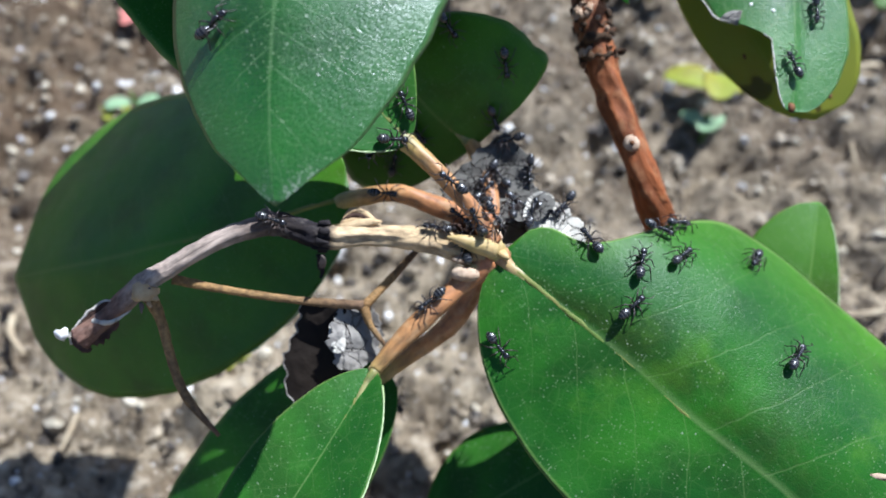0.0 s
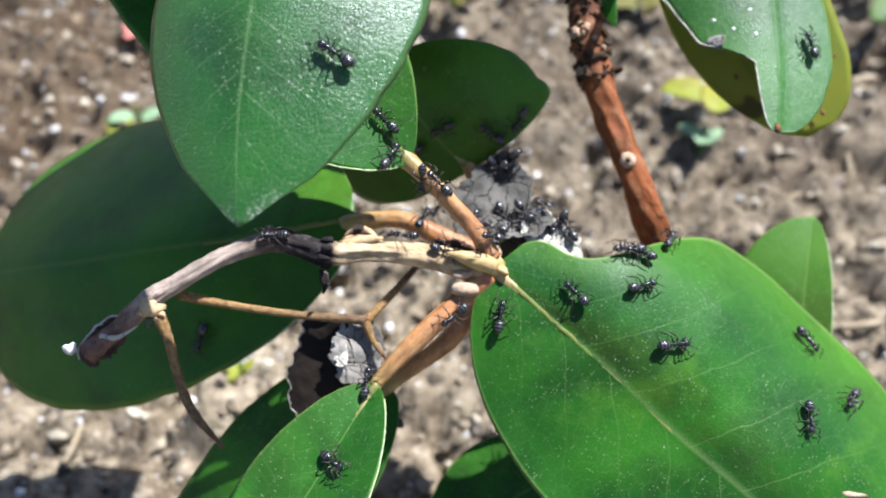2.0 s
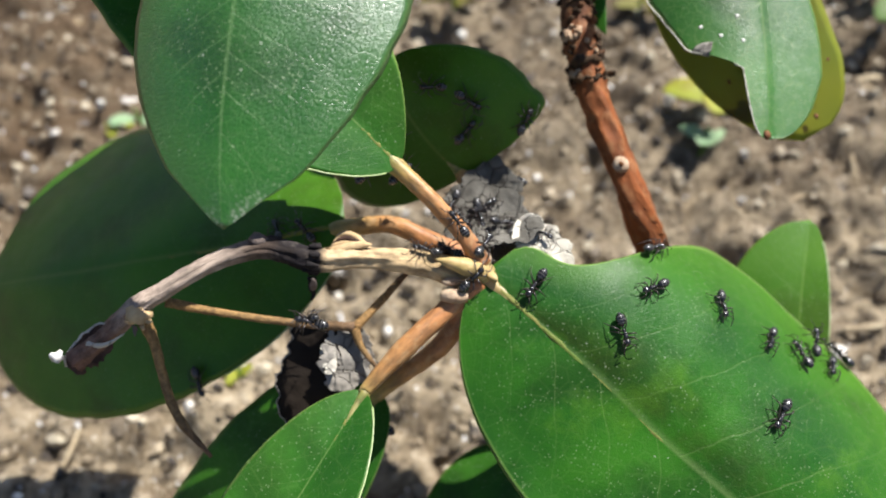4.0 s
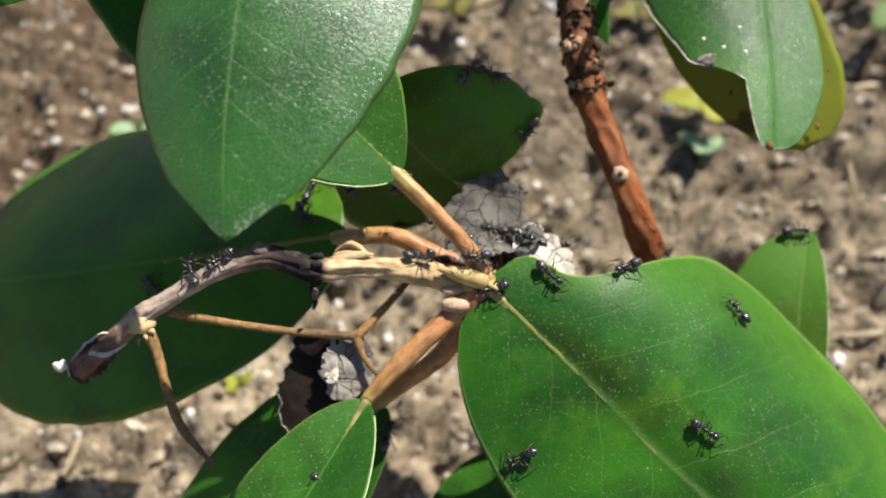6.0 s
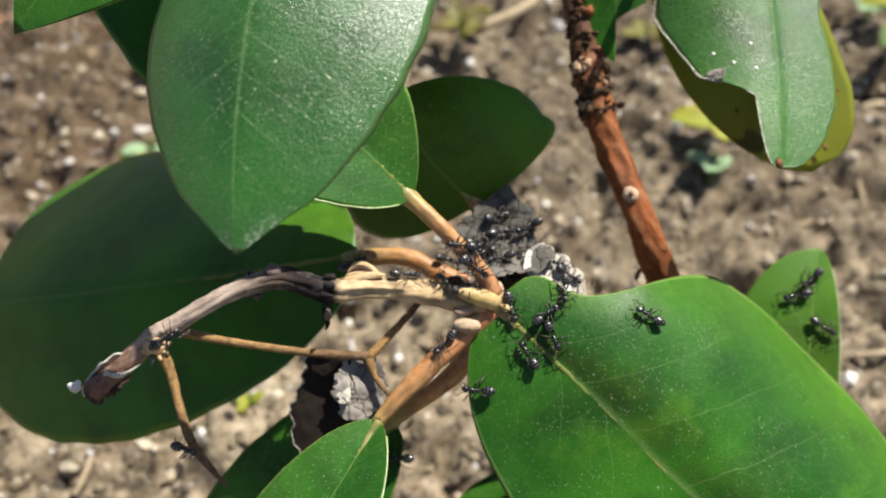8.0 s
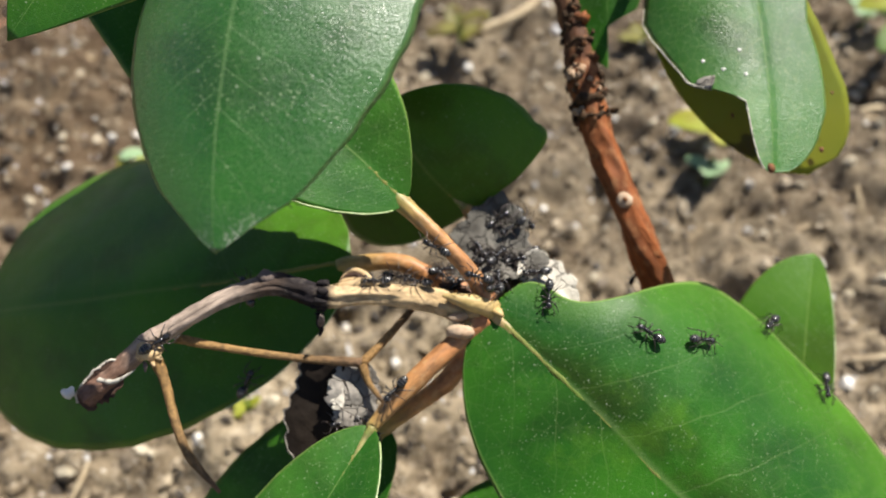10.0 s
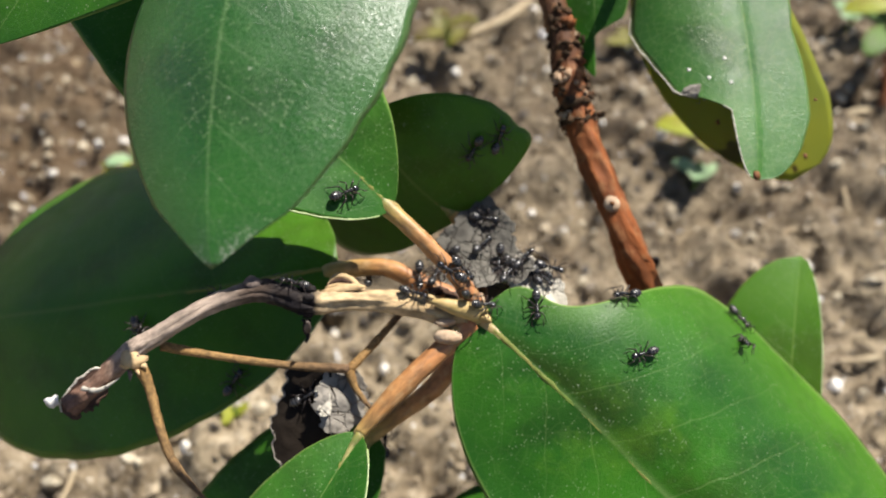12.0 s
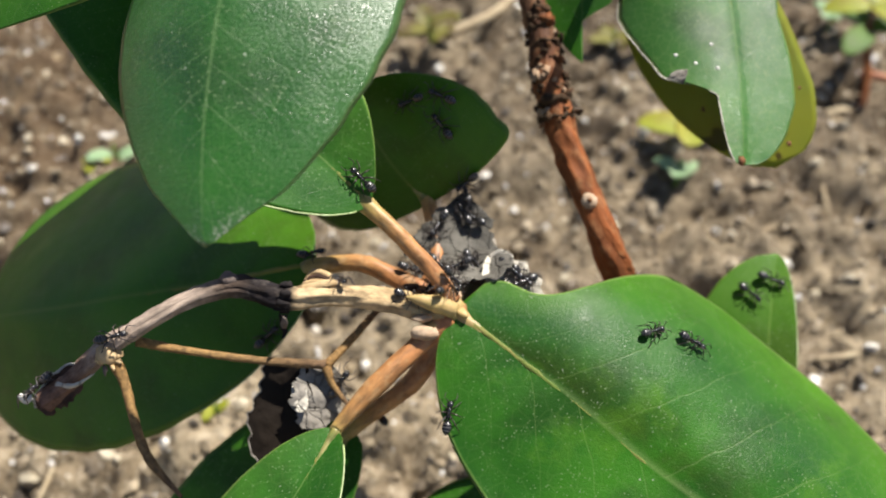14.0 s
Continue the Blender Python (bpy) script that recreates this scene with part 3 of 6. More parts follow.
def leaf(key, sheet, plant, top, label, petiole=None, rib=0.0007, ns=44, nv=24, sunk=0.3, reach=1.0):
    """A leaf blade with its midrib and stalk, as a part of the plant. Its origin is the blade's base."""
    rest = plant.matrix_basis.inverted() @ sheet.frame
    ob = part("leaf", sheet.mesh(ns, nv), [top, UNDER], plant, label, rest)
    if rib:
        line = [sheet.at(0.0 + 0.94 * i / 14, 0.0) for i in range(15)]
        tube = Tube([q + Vector((0, 0, -rib * 0.80)) for q in line], [rib * (1 - 0.8 * i / 14) for i in range(15)], 0.32, 900, 0, 4)
        part("midrib", tube.mesh(8), MIDRIB, ob)
    if petiole:
        inv = sheet.frame.inverted()
        places, radii = petiole
        tube = Tube([inv @ Vector(p) for p in places], radii, 0.06, 300)
        # the stalk flattens and runs on under the blade as its midrib
        r = radii[-1]
        run = [sheet.at(0.02, 0) - Vector((0, 0, r * sunk)), sheet.at(0.02 + 0.06 * reach, 0) - Vector((0, 0, r * (sunk + 0.2))), sheet.at(0.02 + 0.16 * reach, 0) - Vector((0, 0, r * (sunk + 0.1)))]
        shown = Tube([inv @ Vector(p) for p in places[:-1]] + run, list(radii[:-1]) + [r * 1.35, r * 0.95, r * 0.35], 0.09, 420, 0.0, 10, 0.10)
        part("leaf_stalk", shown.mesh(16), PETIOLE, ob)
        tube.frame = sheet.frame
        HOSTS[key + "_stalk"] = (tube, ob, plant)
    HOSTS[key] = (sheet, ob, plant)
    return ob


# ---- ground ----
def build_ground():
    bm = bmesh.new()
    half, n = 0.42, 400
    cx, cy = 0.0, 0.30

    def height(x, y):
        q = Vector((x, y, 0))
        h = 0.012 * noise.noise(q * 9) + 0.0085 * noise.noise(q * 27) + 0.0070 * noise.noise(q * 75) + 0.0036 * noise.noise(q * 170)
        r = noise.noise(q * 48 + Vector((4, 4, 4)))
        h += 0.010 * max(0.0, r - 0.1)
        crack = abs(noise.noise(q * 17 + Vector((9, 2, 0))))
        return h - 0.007 * max(0.0, 1 - crack * 8)

    grid = []
    for i in range(n + 1):
        for j in range(n + 1):
            x, y = cx + half * (2 * i / n - 1), cy + half * (2 * j / n - 1)
            edge = min(1.0, 6 * (1 - max(abs(2 * i / n - 1), abs(2 * j / n - 1))))
            grid.append(bm.verts.new((x, y, height(x, y) * edge)))
    for i in range(n):
        for j in range(n):
            a = i * (n + 1) + j
            bm.faces.new([grid[a], grid[a + n + 1], grid[a + n + 2], grid[a + 1]])
    # the far ground, in rings out to the horizon
    ring = [grid[i * (n + 1)] for i in range(n + 1)] + [grid[n * (n + 1) + j] for j in range(1, n + 1)]
    ring += [grid[i * (n + 1) + n] for i in range(n - 1, -1, -1)] + [grid[j] for j in range(n - 1, 0, -1)]
    for far in (2.0, 8.0, 60.0, 900.0):
        out = [bm.verts.new((cx + (v.co.x - cx) * far / half if far > 2 else cx + (v.co.x - cx) * 3.2,
                             cy + (v.co.y - cy) * far / half if far > 2 else cy + (v.co.y - cy) * 3.2, 0)) for v in ring] if far == 2.0 else \
              [bm.verts.new((cx + (v.co.x - cx) * far / last, cy + (v.co.y - cy) * far / last, 0)) for v in ring]
        for i in range(len(ring)):
            k = (i + 1) % len(ring)
            bm.faces.new([ring[i], out[i], out[k], ring[k]])
        ring, last = out, (half * 3.2 if far == 2.0 else far)
    ob = part("ground", bm, SOIL)
    tagged(ob, "crumbly grey-brown garden soil with grit and straw", "soil", "", "structure")
    return ob, height


ground, height = build_ground()


# ---- the shrub ----
shrub = thing("rhododendron", "evergreen shrub with glossy green leaves and a dead broken twig", "shrub", at=Matrix.Translation((0.08959, 0.12271, 0.00000)))
to_shrub = shrub.matrix_basis.inverted()


def stem(key, places, radii, material, name, rough=0.1, lumps=160.0, ring=14, label="", steps=10, parent=shrub, groove=0.0):
    tube = Tube(places, radii, rough, lumps, 1.7, steps, groove)
    ob = part(name, tube.mesh(ring), material, parent, label, to_shrub.copy())
    HOSTS[key] = (tube, ob, None)
    return ob


trunk = stem("trunk", [(0.02228, 0.16057, 0.15403), (0.02657, 0.14653, 0.14487), (0.02817, 0.13536, 0.13811), (0.03101, 0.12687, 0.13229), (0.03548, 0.11745, 0.12569), (0.04156, 0.10913, 0.11348), (0.05524, 0.11340, 0.07921), (0.09398, 0.12872, -0.01200)],
             [.0026, .0029, .0034, .0029, .0029, .0031, .0037, .0045], RED_BARK, "trunk", 0.16, 260.0, 24, "reddish-brown woody stem", 12, groove=0.25)
branch = stem("branch", [(0.00785, 0.09160, 0.12423), (0.01573, 0.09654, 0.10683), (0.02926, 0.10561, 0.07919), (0.05169, 0.11499, 0.04790), (0.08628, 0.12973, -0.01000)],
              [.0024, .0022, .0024, .0027, .0030], RED_BARK, "branch", 0.1)
twig = stem("twig", [(0.00612, 0.09084, 0.12424), (-0.00218, 0.09153, 0.12743), (-0.01140, 0.09152, 0.12873), (-0.01991, 0.09068, 0.12933), (-0.02519, 0.09141, 0.13060), (-0.02986, 0.09169, 0.13148), (-0.03771, 0.08969, 0.12980), (-0.04628, 0.08546, 0.12691), (-0.05141, 0.08258, 0.12515), (-0.05623, 0.07912, 0.12224), (-0.06104, 0.07631, 0.11989)],
            [.0023, .0018, .0017, .0019, .0017, .0017, .0014, .0014, .0016, .0016, .0018], DEAD_WOOD, "dead_twig", 0.10, 700.0, 28, "broken dead twig, tan, charred black and grey", 14, groove=0.45)
stem("twig_fork", [(-0.05026, 0.08280, 0.12533), (-0.04763, 0.07923, 0.12207), (-0.04577, 0.07400, 0.11820), (-0.04293, 0.06846, 0.11460), (-0.03748, 0.06348, 0.11042)], [.0015, .0009, .0008, .0008, .0003], THIN_WOOD, "side_twig", 0.15, 700.0, 10)
stem("twig_thin", [(-0.04623, 0.08543, 0.12427), (-0.03786, 0.08473, 0.12238), (-0.02621, 0.08401, 0.12047), (-0.01414, 0.08360, 0.11947)], [.0009, .0007, .0007, .0009], THIN_WOOD, "side_twig", 0.15, 700.0, 10)
stem("twig_up", [(-0.01414, 0.08352, 0.11941), (-0.00952, 0.08879, 0.12057), (-0.00535, 0.09403, 0.12170)], [.0008, .0007, .0006], THIN_WOOD, "side_twig", 0.15, 700.0, 10)
stem("twig_drop", [(-0.01424, 0.08345, 0.11934), (-0.01285, 0.08085, 0.11717), (-0.00979, 0.07728, 0.11548)], [.0009, .0006, .0003], THIN_WOOD, "side_twig", 0.2, 700.0, 8)


def knob(name, place, size, material, turn=(0, 0, 0), seed=0.0, rough=0.3, parent=shrub, label=""):
    return part(name, lump(size, seed, rough), material, parent, label, to_shrub @ pose(*place, *turn))


knob("node", (0.00782, 0.09161, 0.12489), (.0026, .0026, .0030), BUD, (10, 20, 0), 2.0, 0.25)
stem("bud", [(0.00811, 0.09039, 0.12648), (0.00529, 0.09016, 0.12824), (0.00273, 0.09025, 0.12923), (0.00000, 0.09052, 0.12984)], [.0017, .0016, .0011, .0002], BUD, "bud", 0.1, 500.0, 12, "pale yellow-green pointed leaf bud", 8)
knob("bud", (0.00314, 0.08663, 0.12462), (.0026, .0013, .0014), SCAR, (0, 8, 0), 4.0, 0.2, label="pinkish brown side bud")
knob("twig_knot", (-0.02976, 0.09234, 0.13268), (.0016, .0013, .0012), GREY_WOOD, (0, 30, 0), 5.0, 0.5)
knob("bark_flap", (-0.01486, 0.09260, 0.13068), (.0040, .0008, .0006), TAN_WOOD, (30, -6, 5), 6.0, 0.4)
knob("bark_tag", (-0.02082, 0.08716, 0.12703), (.0006, .0005, .0022), GREY_WOOD, (10, 8, 0), 7.0, 0.4)
knob("twig_fluff", (-0.06361, 0.07657, 0.12075), (.0011, .0009, .0010), WHITE_FIBRE, (0, 0, 0), 8.0, 0.9, label="white frayed fibre tuft")
stem("splinter", [(-0.05823, 0.07799, 0.12259), (-0.05498, 0.07730, 0.12332), (-0.05147, 0.07848, 0.12496)], [.0005, .0004, .0001], PALE_PAPER, "splinter", 0.2, 700.0, 6)
husk = Sheet((-0.05560, 0.08130, 0.12330), (-0.06250, 0.07600, 0.11860), (-0.35, -0.45, 0.82), .0036, .0012, 0.22, 0.22, fold=(-0.35, 0.5), crumple=.00035, thick=.0004, seed=31.0)
part("husk", husk.mesh(30, 20), CRUST_RED, shrub, "torn hollow bark at the twig's broken end", to_shrub @ husk.frame)
husk_rim = Tube([husk.frame @ husk.at(k / 10, -1.0) for k in range(11)], [.00022] * 11, 0.5, 2500.0, 1.0, 3)
part("splinter", husk_rim.mesh(6), PALE_PAPER, shrub, "", to_shrub.copy())
knob("twig_knot", (-0.04960, 0.08170, 0.12560), (.0021, .0016, .0014), TAN_WOOD, (20, 30, 40), 11.0, 0.7)
for k in range(7):
    a = k * 0.9
    knob("bark_flake", (-0.04980 + 0.0016 * math.cos(a), 0.08090 + 0.0014 * math.sin(a), 0.12500 + 0.0008 * math.sin(a * 2.3)), (.0009, .0004, .0003), (TAN_WOOD, GREY_WOOD)[k % 2], (k * 40, k * 63, k * 20), k * 3.7, 0.8)
for k in range(8):
    # ragged black lip where the bark has split off
    q, n, d = HOSTS["twig"][0].spot(0.305 + 0.006 * (k % 3), 0.35 + k / 8)
    stem("lip", [q + n * 0.0002 + d * 0.0012, q + n * 0.0004, q + n * 0.0003 - d * (0.0005 + 0.0005 * (k % 3))], [.0006, .00055, .0001], CHAR, "bark_lip", 0.4, 900.0, 7, "", 4)
stem("lip_tip", [(-0.02150, 0.09010, 0.12540), (-0.02160, 0.08880, 0.12420), (-0.02130, 0.08800, 0.12320), (-0.02171, 0.08719, 0.12248)], [.0009, .0006, .0004, .0002], CHAR, "bark_lip", 0.4, 900.0, 8, "", 5)
for k in range(3):
    o = Vector((0.0002, 0.0005, 0.0003)) * k
    stem("curl", [Vector((-0.01050, 0.09330, 0.12850)) - o, Vector((-0.01400, 0.09400, 0.12960)) + o, Vector((-0.01700, 0.09390, 0.12990)) + o * 1.3, Vector((-0.01800, 0.09330, 0.12930)) - o], [.0004, .00055, .0005, .0002], (TAN_WOOD, CRUST_RED, TAN_WOOD)[k], "bark_flap", 0.5, 900.0, 7, "", 5)
for x, y, z, rx, rz in ((0.00161, 0.09500, 0.12681, 20, 10), (0.00455, 0.08830, 0.12438, -20, 60), (0.00950, 0.09010, 0.12597, 10, 120), (0.00275, 0.08880, 0.12600, 0, 20), (0.00420, 0.09420, 0.12600, 40, -20), (0.00880, 0.09300, 0.12660, 30, 80)):
    knob("bud_scale", (x, y, z), (.0020, .0009, .0008), (BUD, CRUST_RED, SCAR)[int(rz) % 3], (rx, 15, rz), x * 900, 0.45)
knob("leaf_scar", (0.03485, 0.11534, 0.12783), (.0016, .0016, .0008), SCAR, (40, 0, 0), 9.0, 0.3)
knob("leaf_scar", (0.03481, 0.11493, 0.12840), (.0005, .0005, .0004), TIP_BROWN, (40, 0, 0), 9.4, 0.4)
for i in range(60):
    s = 0.10 + 0.28 * random.random()
    q, n, d = HOSTS["trunk"][0].spot(s, random.random())
    k = random.uniform(0.00035, 0.00075)
    knob("bark_scale", q, (k * 1.6, k, k * 0.7), (CRUST, CRUST, RED_BARK, CRUST, SCAR)[i % 5], (random.uniform(0, 90), random.uniform(0, 90), random.uniform(0, 180)), i * 1.3, 0.7)


def bark_ring(s, start, sweep, r, material):
    """A crusty ridge left by old bud scales, part of the way round the trunk."""
    tube = HOSTS["trunk"][0]
    places = []
    for k in range(13):
        q, n, d = tube.spot(s + 0.016 * noise.noise((k * 0.5, s * 90, 0.0)), start + sweep * k / 12)
        places.append(q + n * r * (0.1 + 0.8 * noise.noise((k * 0.9, s * 70, 5.0))))
    ring = Tube(places, [r * (0.25 + 1.5 * abs(noise.noise((k * 1.1, s * 50, 3.0)))) * (1.0 if 0 < k < 12 else 0.3) for k in range(13)], 0.7, 1400.0, s * 30, 3)
    return part("bark_ring", ring.mesh(7), material, shrub, "", to_shrub.copy())


rnd = random.Random(31)
for k in range(17):
    bark_ring(0.115 + 0.0165 * k + rnd.uniform(-0.004, 0.004), rnd.random(), rnd.uniform(0.20, 0.55), rnd.uniform(0.0006, 0.0012), (CRUST, RED_BARK, CRUST, SCAR, CRUST)[k % 5])
for k in range(16):
    # loose flakes that stand off the bark
    q, n, d = HOSTS["trunk"][0].spot(rnd.uniform(0.12, 0.36), rnd.uniform(0.3, 0.75))
    knob("bark_scale", q + n * 0.0006, (rnd.uniform(.0008, .0014), rnd.uniform(.0004, .0008), .00045), CRUST, (rnd.uniform(0, 180), rnd.uniform(0, 180), 0), k * 2.1, 0.8)

R = leaf("right", Sheet((0.00837, 0.09115, 0.12581), (0.08426, 0.03048, 0.08117), (0.149, -0.277, 0.942), 0.0433, 0.0226, 0.465, 0.577, bend=0.042, fold=(0.405, -0.477), curl=(-0.630, 0.034), wave=0.000, waves=1.30, phase=0.10, side=-0.019, notch=(0.087, 0.112, 0.621), trough=(0.50, 0.0040), seed=1.0, swell=0.0011),
         shrub, LEAF_BROAD, "broad glossy green leaf with a pale yellow midrib", ([(0.00782, 0.09138, 0.12469), (0.00899, 0.09130, 0.12528), (0.01054, 0.09073, 0.12571)], [.0018, .0015, .0012]), 0.0008, 90, 56, 0.95)
T = leaf("top", Sheet((-0.02151, 0.10364, 0.19112), (-0.02588, 0.06482, 0.16872), (-0.076, -0.433, 0.877), 0.0212, 0.0175, 0.273, 0.720, bend=0.062, fold=(-0.020, -0.217), curl=(-0.201, -0.402), wave=0.000, waves=1.50, phase=0.00, side=-0.030, bites=((1, 1.0, 0.15, 0.36, 1.0), (-1, 1.0, 0.15, 0.36, 1.0)), seed=2.0),
         shrub, LEAF_DUSTY, "large drooping dark green leaf with a dusty tip", None, 0.0004, 56, 32)
M = leaf("stalked", Sheet((-0.00615, 0.10286, 0.13955), (-0.04276, 0.11950, 0.15860), (-0.001, -0.263, 0.850), 0.0157, 0.0165, 0.743, 0.569, bend=0.066, fold=(0.100, 0.260), curl=(0.000, 0.000), wave=0.000, waves=1.50, phase=0.00, side=-0.042, seed=3.0),
         shrub, LEAF, "bright green leaf on a long orange stalk", ([(0.00774, 0.09176, 0.12697), (0.00501, 0.09446, 0.13119), (-0.00137, 0.09905, 0.13635), (-0.00742, 0.10384, 0.14037)], [.0018, .0015, .0014, .0012]), 0.0007, 44, 24, 0.8)
L = leaf("leftward", Sheet((-0.01700, 0.10261, 0.12498), (-0.10396, 0.11015, 0.09861), (0.327, -0.102, 0.969), 0.0246, 0.0420, 0.582, 0.337, bend=0.049, fold=(-0.659, 0.008), curl=(-0.060, -0.120), wave=0.000, waves=1.50, phase=0.00, side=0.043, seed=4.0),
         shrub, LEAF_SHADE, "large smooth dark green leaf half in shade", ([(0.00798, 0.09398, 0.12296), (-0.00145, 0.09861, 0.12423), (-0.00876, 0.10164, 0.12547), (-0.01742, 0.10293, 0.12525)], [.0020, .0018, .0016, .0012]), 0.0006, 56, 30, 1.0, 0.35)
B = leaf("behind", Sheet((0.00555, 0.11343, 0.12622), (-0.01176, 0.12540, 0.14215), (-0.361, -0.828, 0.428), 0.0262, 0.0220, 0.354, 0.603, bend=0.058, fold=(-0.050, -0.050), curl=(-0.150, -0.150), wave=0.000, waves=1.50, phase=0.00, side=0.063, bites=((-1, 0.125, 0.16, -0.15, 1.0),), seed=5.0),
         shrub, LEAF_SHADE, "dark green leaf in the shade of others", ([(0.00792, 0.09313, 0.12355), (0.00855, 0.10309, 0.12408), (0.00664, 0.11284, 0.12573)], [.0018, .0014, .0011]), 0.0006)
LOW = leaf("low", Sheet((-0.01191, 0.07363, 0.11502), (-0.03617, 0.03816, 0.10027), (-0.233, -0.254, 0.897), 0.0122, 0.0107, 0.679, 0.569, bend=0.032, fold=(0.420, 0.200), curl=(0.000, 0.000), wave=0.000, waves=1.50, phase=0.00, side=0.023, seed=6.0),
           shrub, LEAF, "bright green leaf folded along its midrib", ([(0.00742, 0.09038, 0.12385), (0.00259, 0.08658, 0.12197), (-0.00482, 0.08015, 0.11919), (-0.01135, 0.07443, 0.11517), (-0.01458, 0.07207, 0.11188)], [.0022, .0019, .0018, .0013, .0007]), 0.0008)
K = leaf("lower_back", Sheet((-0.01082, 0.08222, 0.10135), (-0.05243, 0.04929, 0.05844), (0.052, -0.379, 0.909), 0.0102, 0.0214, 0.410, 0.417, bend=0.039, fold=(0.050, 0.050), curl=(0.000, 0.000), wave=0.000, waves=1.50, phase=0.00, side=0.044, seed=7.0),
         shrub, LEAF, "dark green leaf below the dried one", ([(0.00757, 0.09202, 0.12131), (0.00168, 0.08637, 0.11135), (-0.00470, 0.08392, 0.10538), (-0.01039, 0.08123, 0.10051)], [.0020, .0019, .0017, .0013]), 0.0006)
Z = leaf("bottom", Sheet((0.02551, 0.07304, 0.08451), (-0.00274, 0.06078, 0.07160), (0.000, -0.381, 0.921), .0130, .0130, 0.5, 0.6, seed=8.0),
         shrub, LEAF, "small dark green leaf under a larger one", ([(0.00859, 0.09202, 0.12131), (0.01940, 0.08483, 0.09962), (0.02596, 0.07322, 0.08465)], [.0014, .0012, .0011]), 0.0005)
S = leaf("small", Sheet((0.07104, 0.07889, 0.08680), (0.07747, 0.11757, 0.10947), (-0.199, -0.411, 0.895), 0.0164, 0.0057, 0.398, 0.543, bend=0.049, fold=(0.100, 0.100), curl=(-0.100, -0.100), wave=0.000, waves=1.50, phase=0.00, side=0.018, seed=9.0),
         shrub, LEAF_SUNLIT, "small green leaf with a thin pale margin", ([(0.05953, 0.11265, 0.06813), (0.06816, 0.09034, 0.07552), (0.06967, 0.07933, 0.08717)], [.0013, .0012, .0010]), 0.0005)
U = leaf("upper", Sheet((0.05493, 0.15425, 0.16113), (0.05800, 0.10780, 0.14180), (0.050, -0.257, 0.959), .0128, .0199, 0.30, 0.38, bend=0.0, fold=(0.04, 0.14), curl=(-0.10, -0.60), side=0.03, trough=(-0.75, 0.0012), bites=((-1, 1.01, 0.375, 0.60, 4.0), (-1, 0.85, 0.506, 0.36, 1.4), (1, 0.40, 0.36, 0.24, 1.0)), seed=10.0),
         shrub, LEAF_CHEWED, "green leaf with a chewed margin and brown tip", None, 0.0005, 130, 36)
U2 = leaf("upper_side", Sheet((0.03454, 0.16989, 0.16577), (0.03324, 0.13781, 0.14146), (-0.300, -0.349, 0.882), .0080, .0118, 0.5, 0.85, bend=0.03, fold=(-0.10, -0.10), bites=((1, 1.02, 0.30, 1.0, 4.0),), seed=11.0),
          shrub, LEAF, "dark green leaf lobe beside a chewed hole", None, 0.0, 90, 24)
V = leaf("yellowing", Sheet((0.05224, 0.18555, 0.17108), (0.07312, 0.12433, 0.12519), (-0.003, -0.550, 0.779), 0.0213, 0.0082, 0.875, 0.518, bend=0.011, fold=(0.100, -0.700), curl=(0.000, 0.000), wave=0.000, waves=1.50, phase=0.00, side=-0.153, seed=12.0),
         shrub, LEAF_OLD, "old yellow-green leaf with brown blotches", None, 0.0005)
# base and widths enlarged out of view so the leaf shades those below
A = leaf("corner", Sheet((-0.01200, 0.15800, 0.21600), (-0.06698, 0.11047, 0.16813), (0.000, -0.419, 0.888), 0.0325, 0.0270, 0.40, 0.95, bend=0.02, fold=(0.05, 0.05), seed=13.0), shrub, LEAF, "green leaf edge beside the large drooping leaf", None, 0.0)
# bites widen and notch the unseen flank, shaping the shade on the left leaf
Q = leaf("hidden", Sheet((-0.01833, 0.11862, 0.14886), (-0.07914, 0.15352, 0.17031), (0.000, -0.381, 0.921), 0.0243, 0.0200, 0.273, 0.92, bend=0.000, fold=(0.000, 0.000), curl=(0.000, 0.000), wave=0.000, waves=1.50, phase=0.00, side=-0.060, bites=((-1, 0.80, 0.48, -3.2, 2.2), (-1, 0.06, 0.17, 0.97, 3.0)), seed=14.0), shrub, LEAF, "dark green leaf hidden behind the drooping leaf", None, 0.0)
# unseen leaf, added only to shade the hidden leaf's lit part
N = leaf("whorl_blocker", Sheet((-0.02540, 0.13320, 0.17850), (-0.06250, 0.15450, 0.19150), (0.200, 0.000, 0.950), 0.0125, 0.0150, 0.5, 0.5, bend=0.03, fold=(0.05, 0.05), seed=15.0), shrub, LEAF, "unseen green leaf added to shade the hidden one", None, 0.0)
# unseen leaf, added and sized to keep sun off the leaf behind
O = leaf("overhead_blocker", Sheet((0.04562, 0.14040, 0.19234), (0.00486, 0.14713, 0.19591), (0.200, 0.100, 0.950), 0.0062, 0.0066, 0.45, 0.5, bend=0.03, fold=(0.05, 0.05), seed=16.0), shrub, LEAF, "unseen green leaf added on the upper branch to shade the one behind", None, 0.0)
side_stem = stem("side_stem", [(-0.02151, 0.10364, 0.19112), (-0.03557, 0.12813, 0.19861), (-0.09269, 0.15963, 0.20285), (-0.18722, 0.19374, 0.15968), (-0.40973, 0.29445, -0.01000)], [.0012, .0018, .0026, .0034, .0040], RED_BARK, "branch", 0.1)
up_branch_2 = stem("up_branch_2", [(0.02228, 0.16057, 0.15403), (0.03250, 0.19698, 0.17023), (0.04751, 0.17889, 0.17071), (0.05493, 0.15458, 0.16141)], [.0022, .0018, .0015, .0011], RED_BARK, "branch", 0.1)
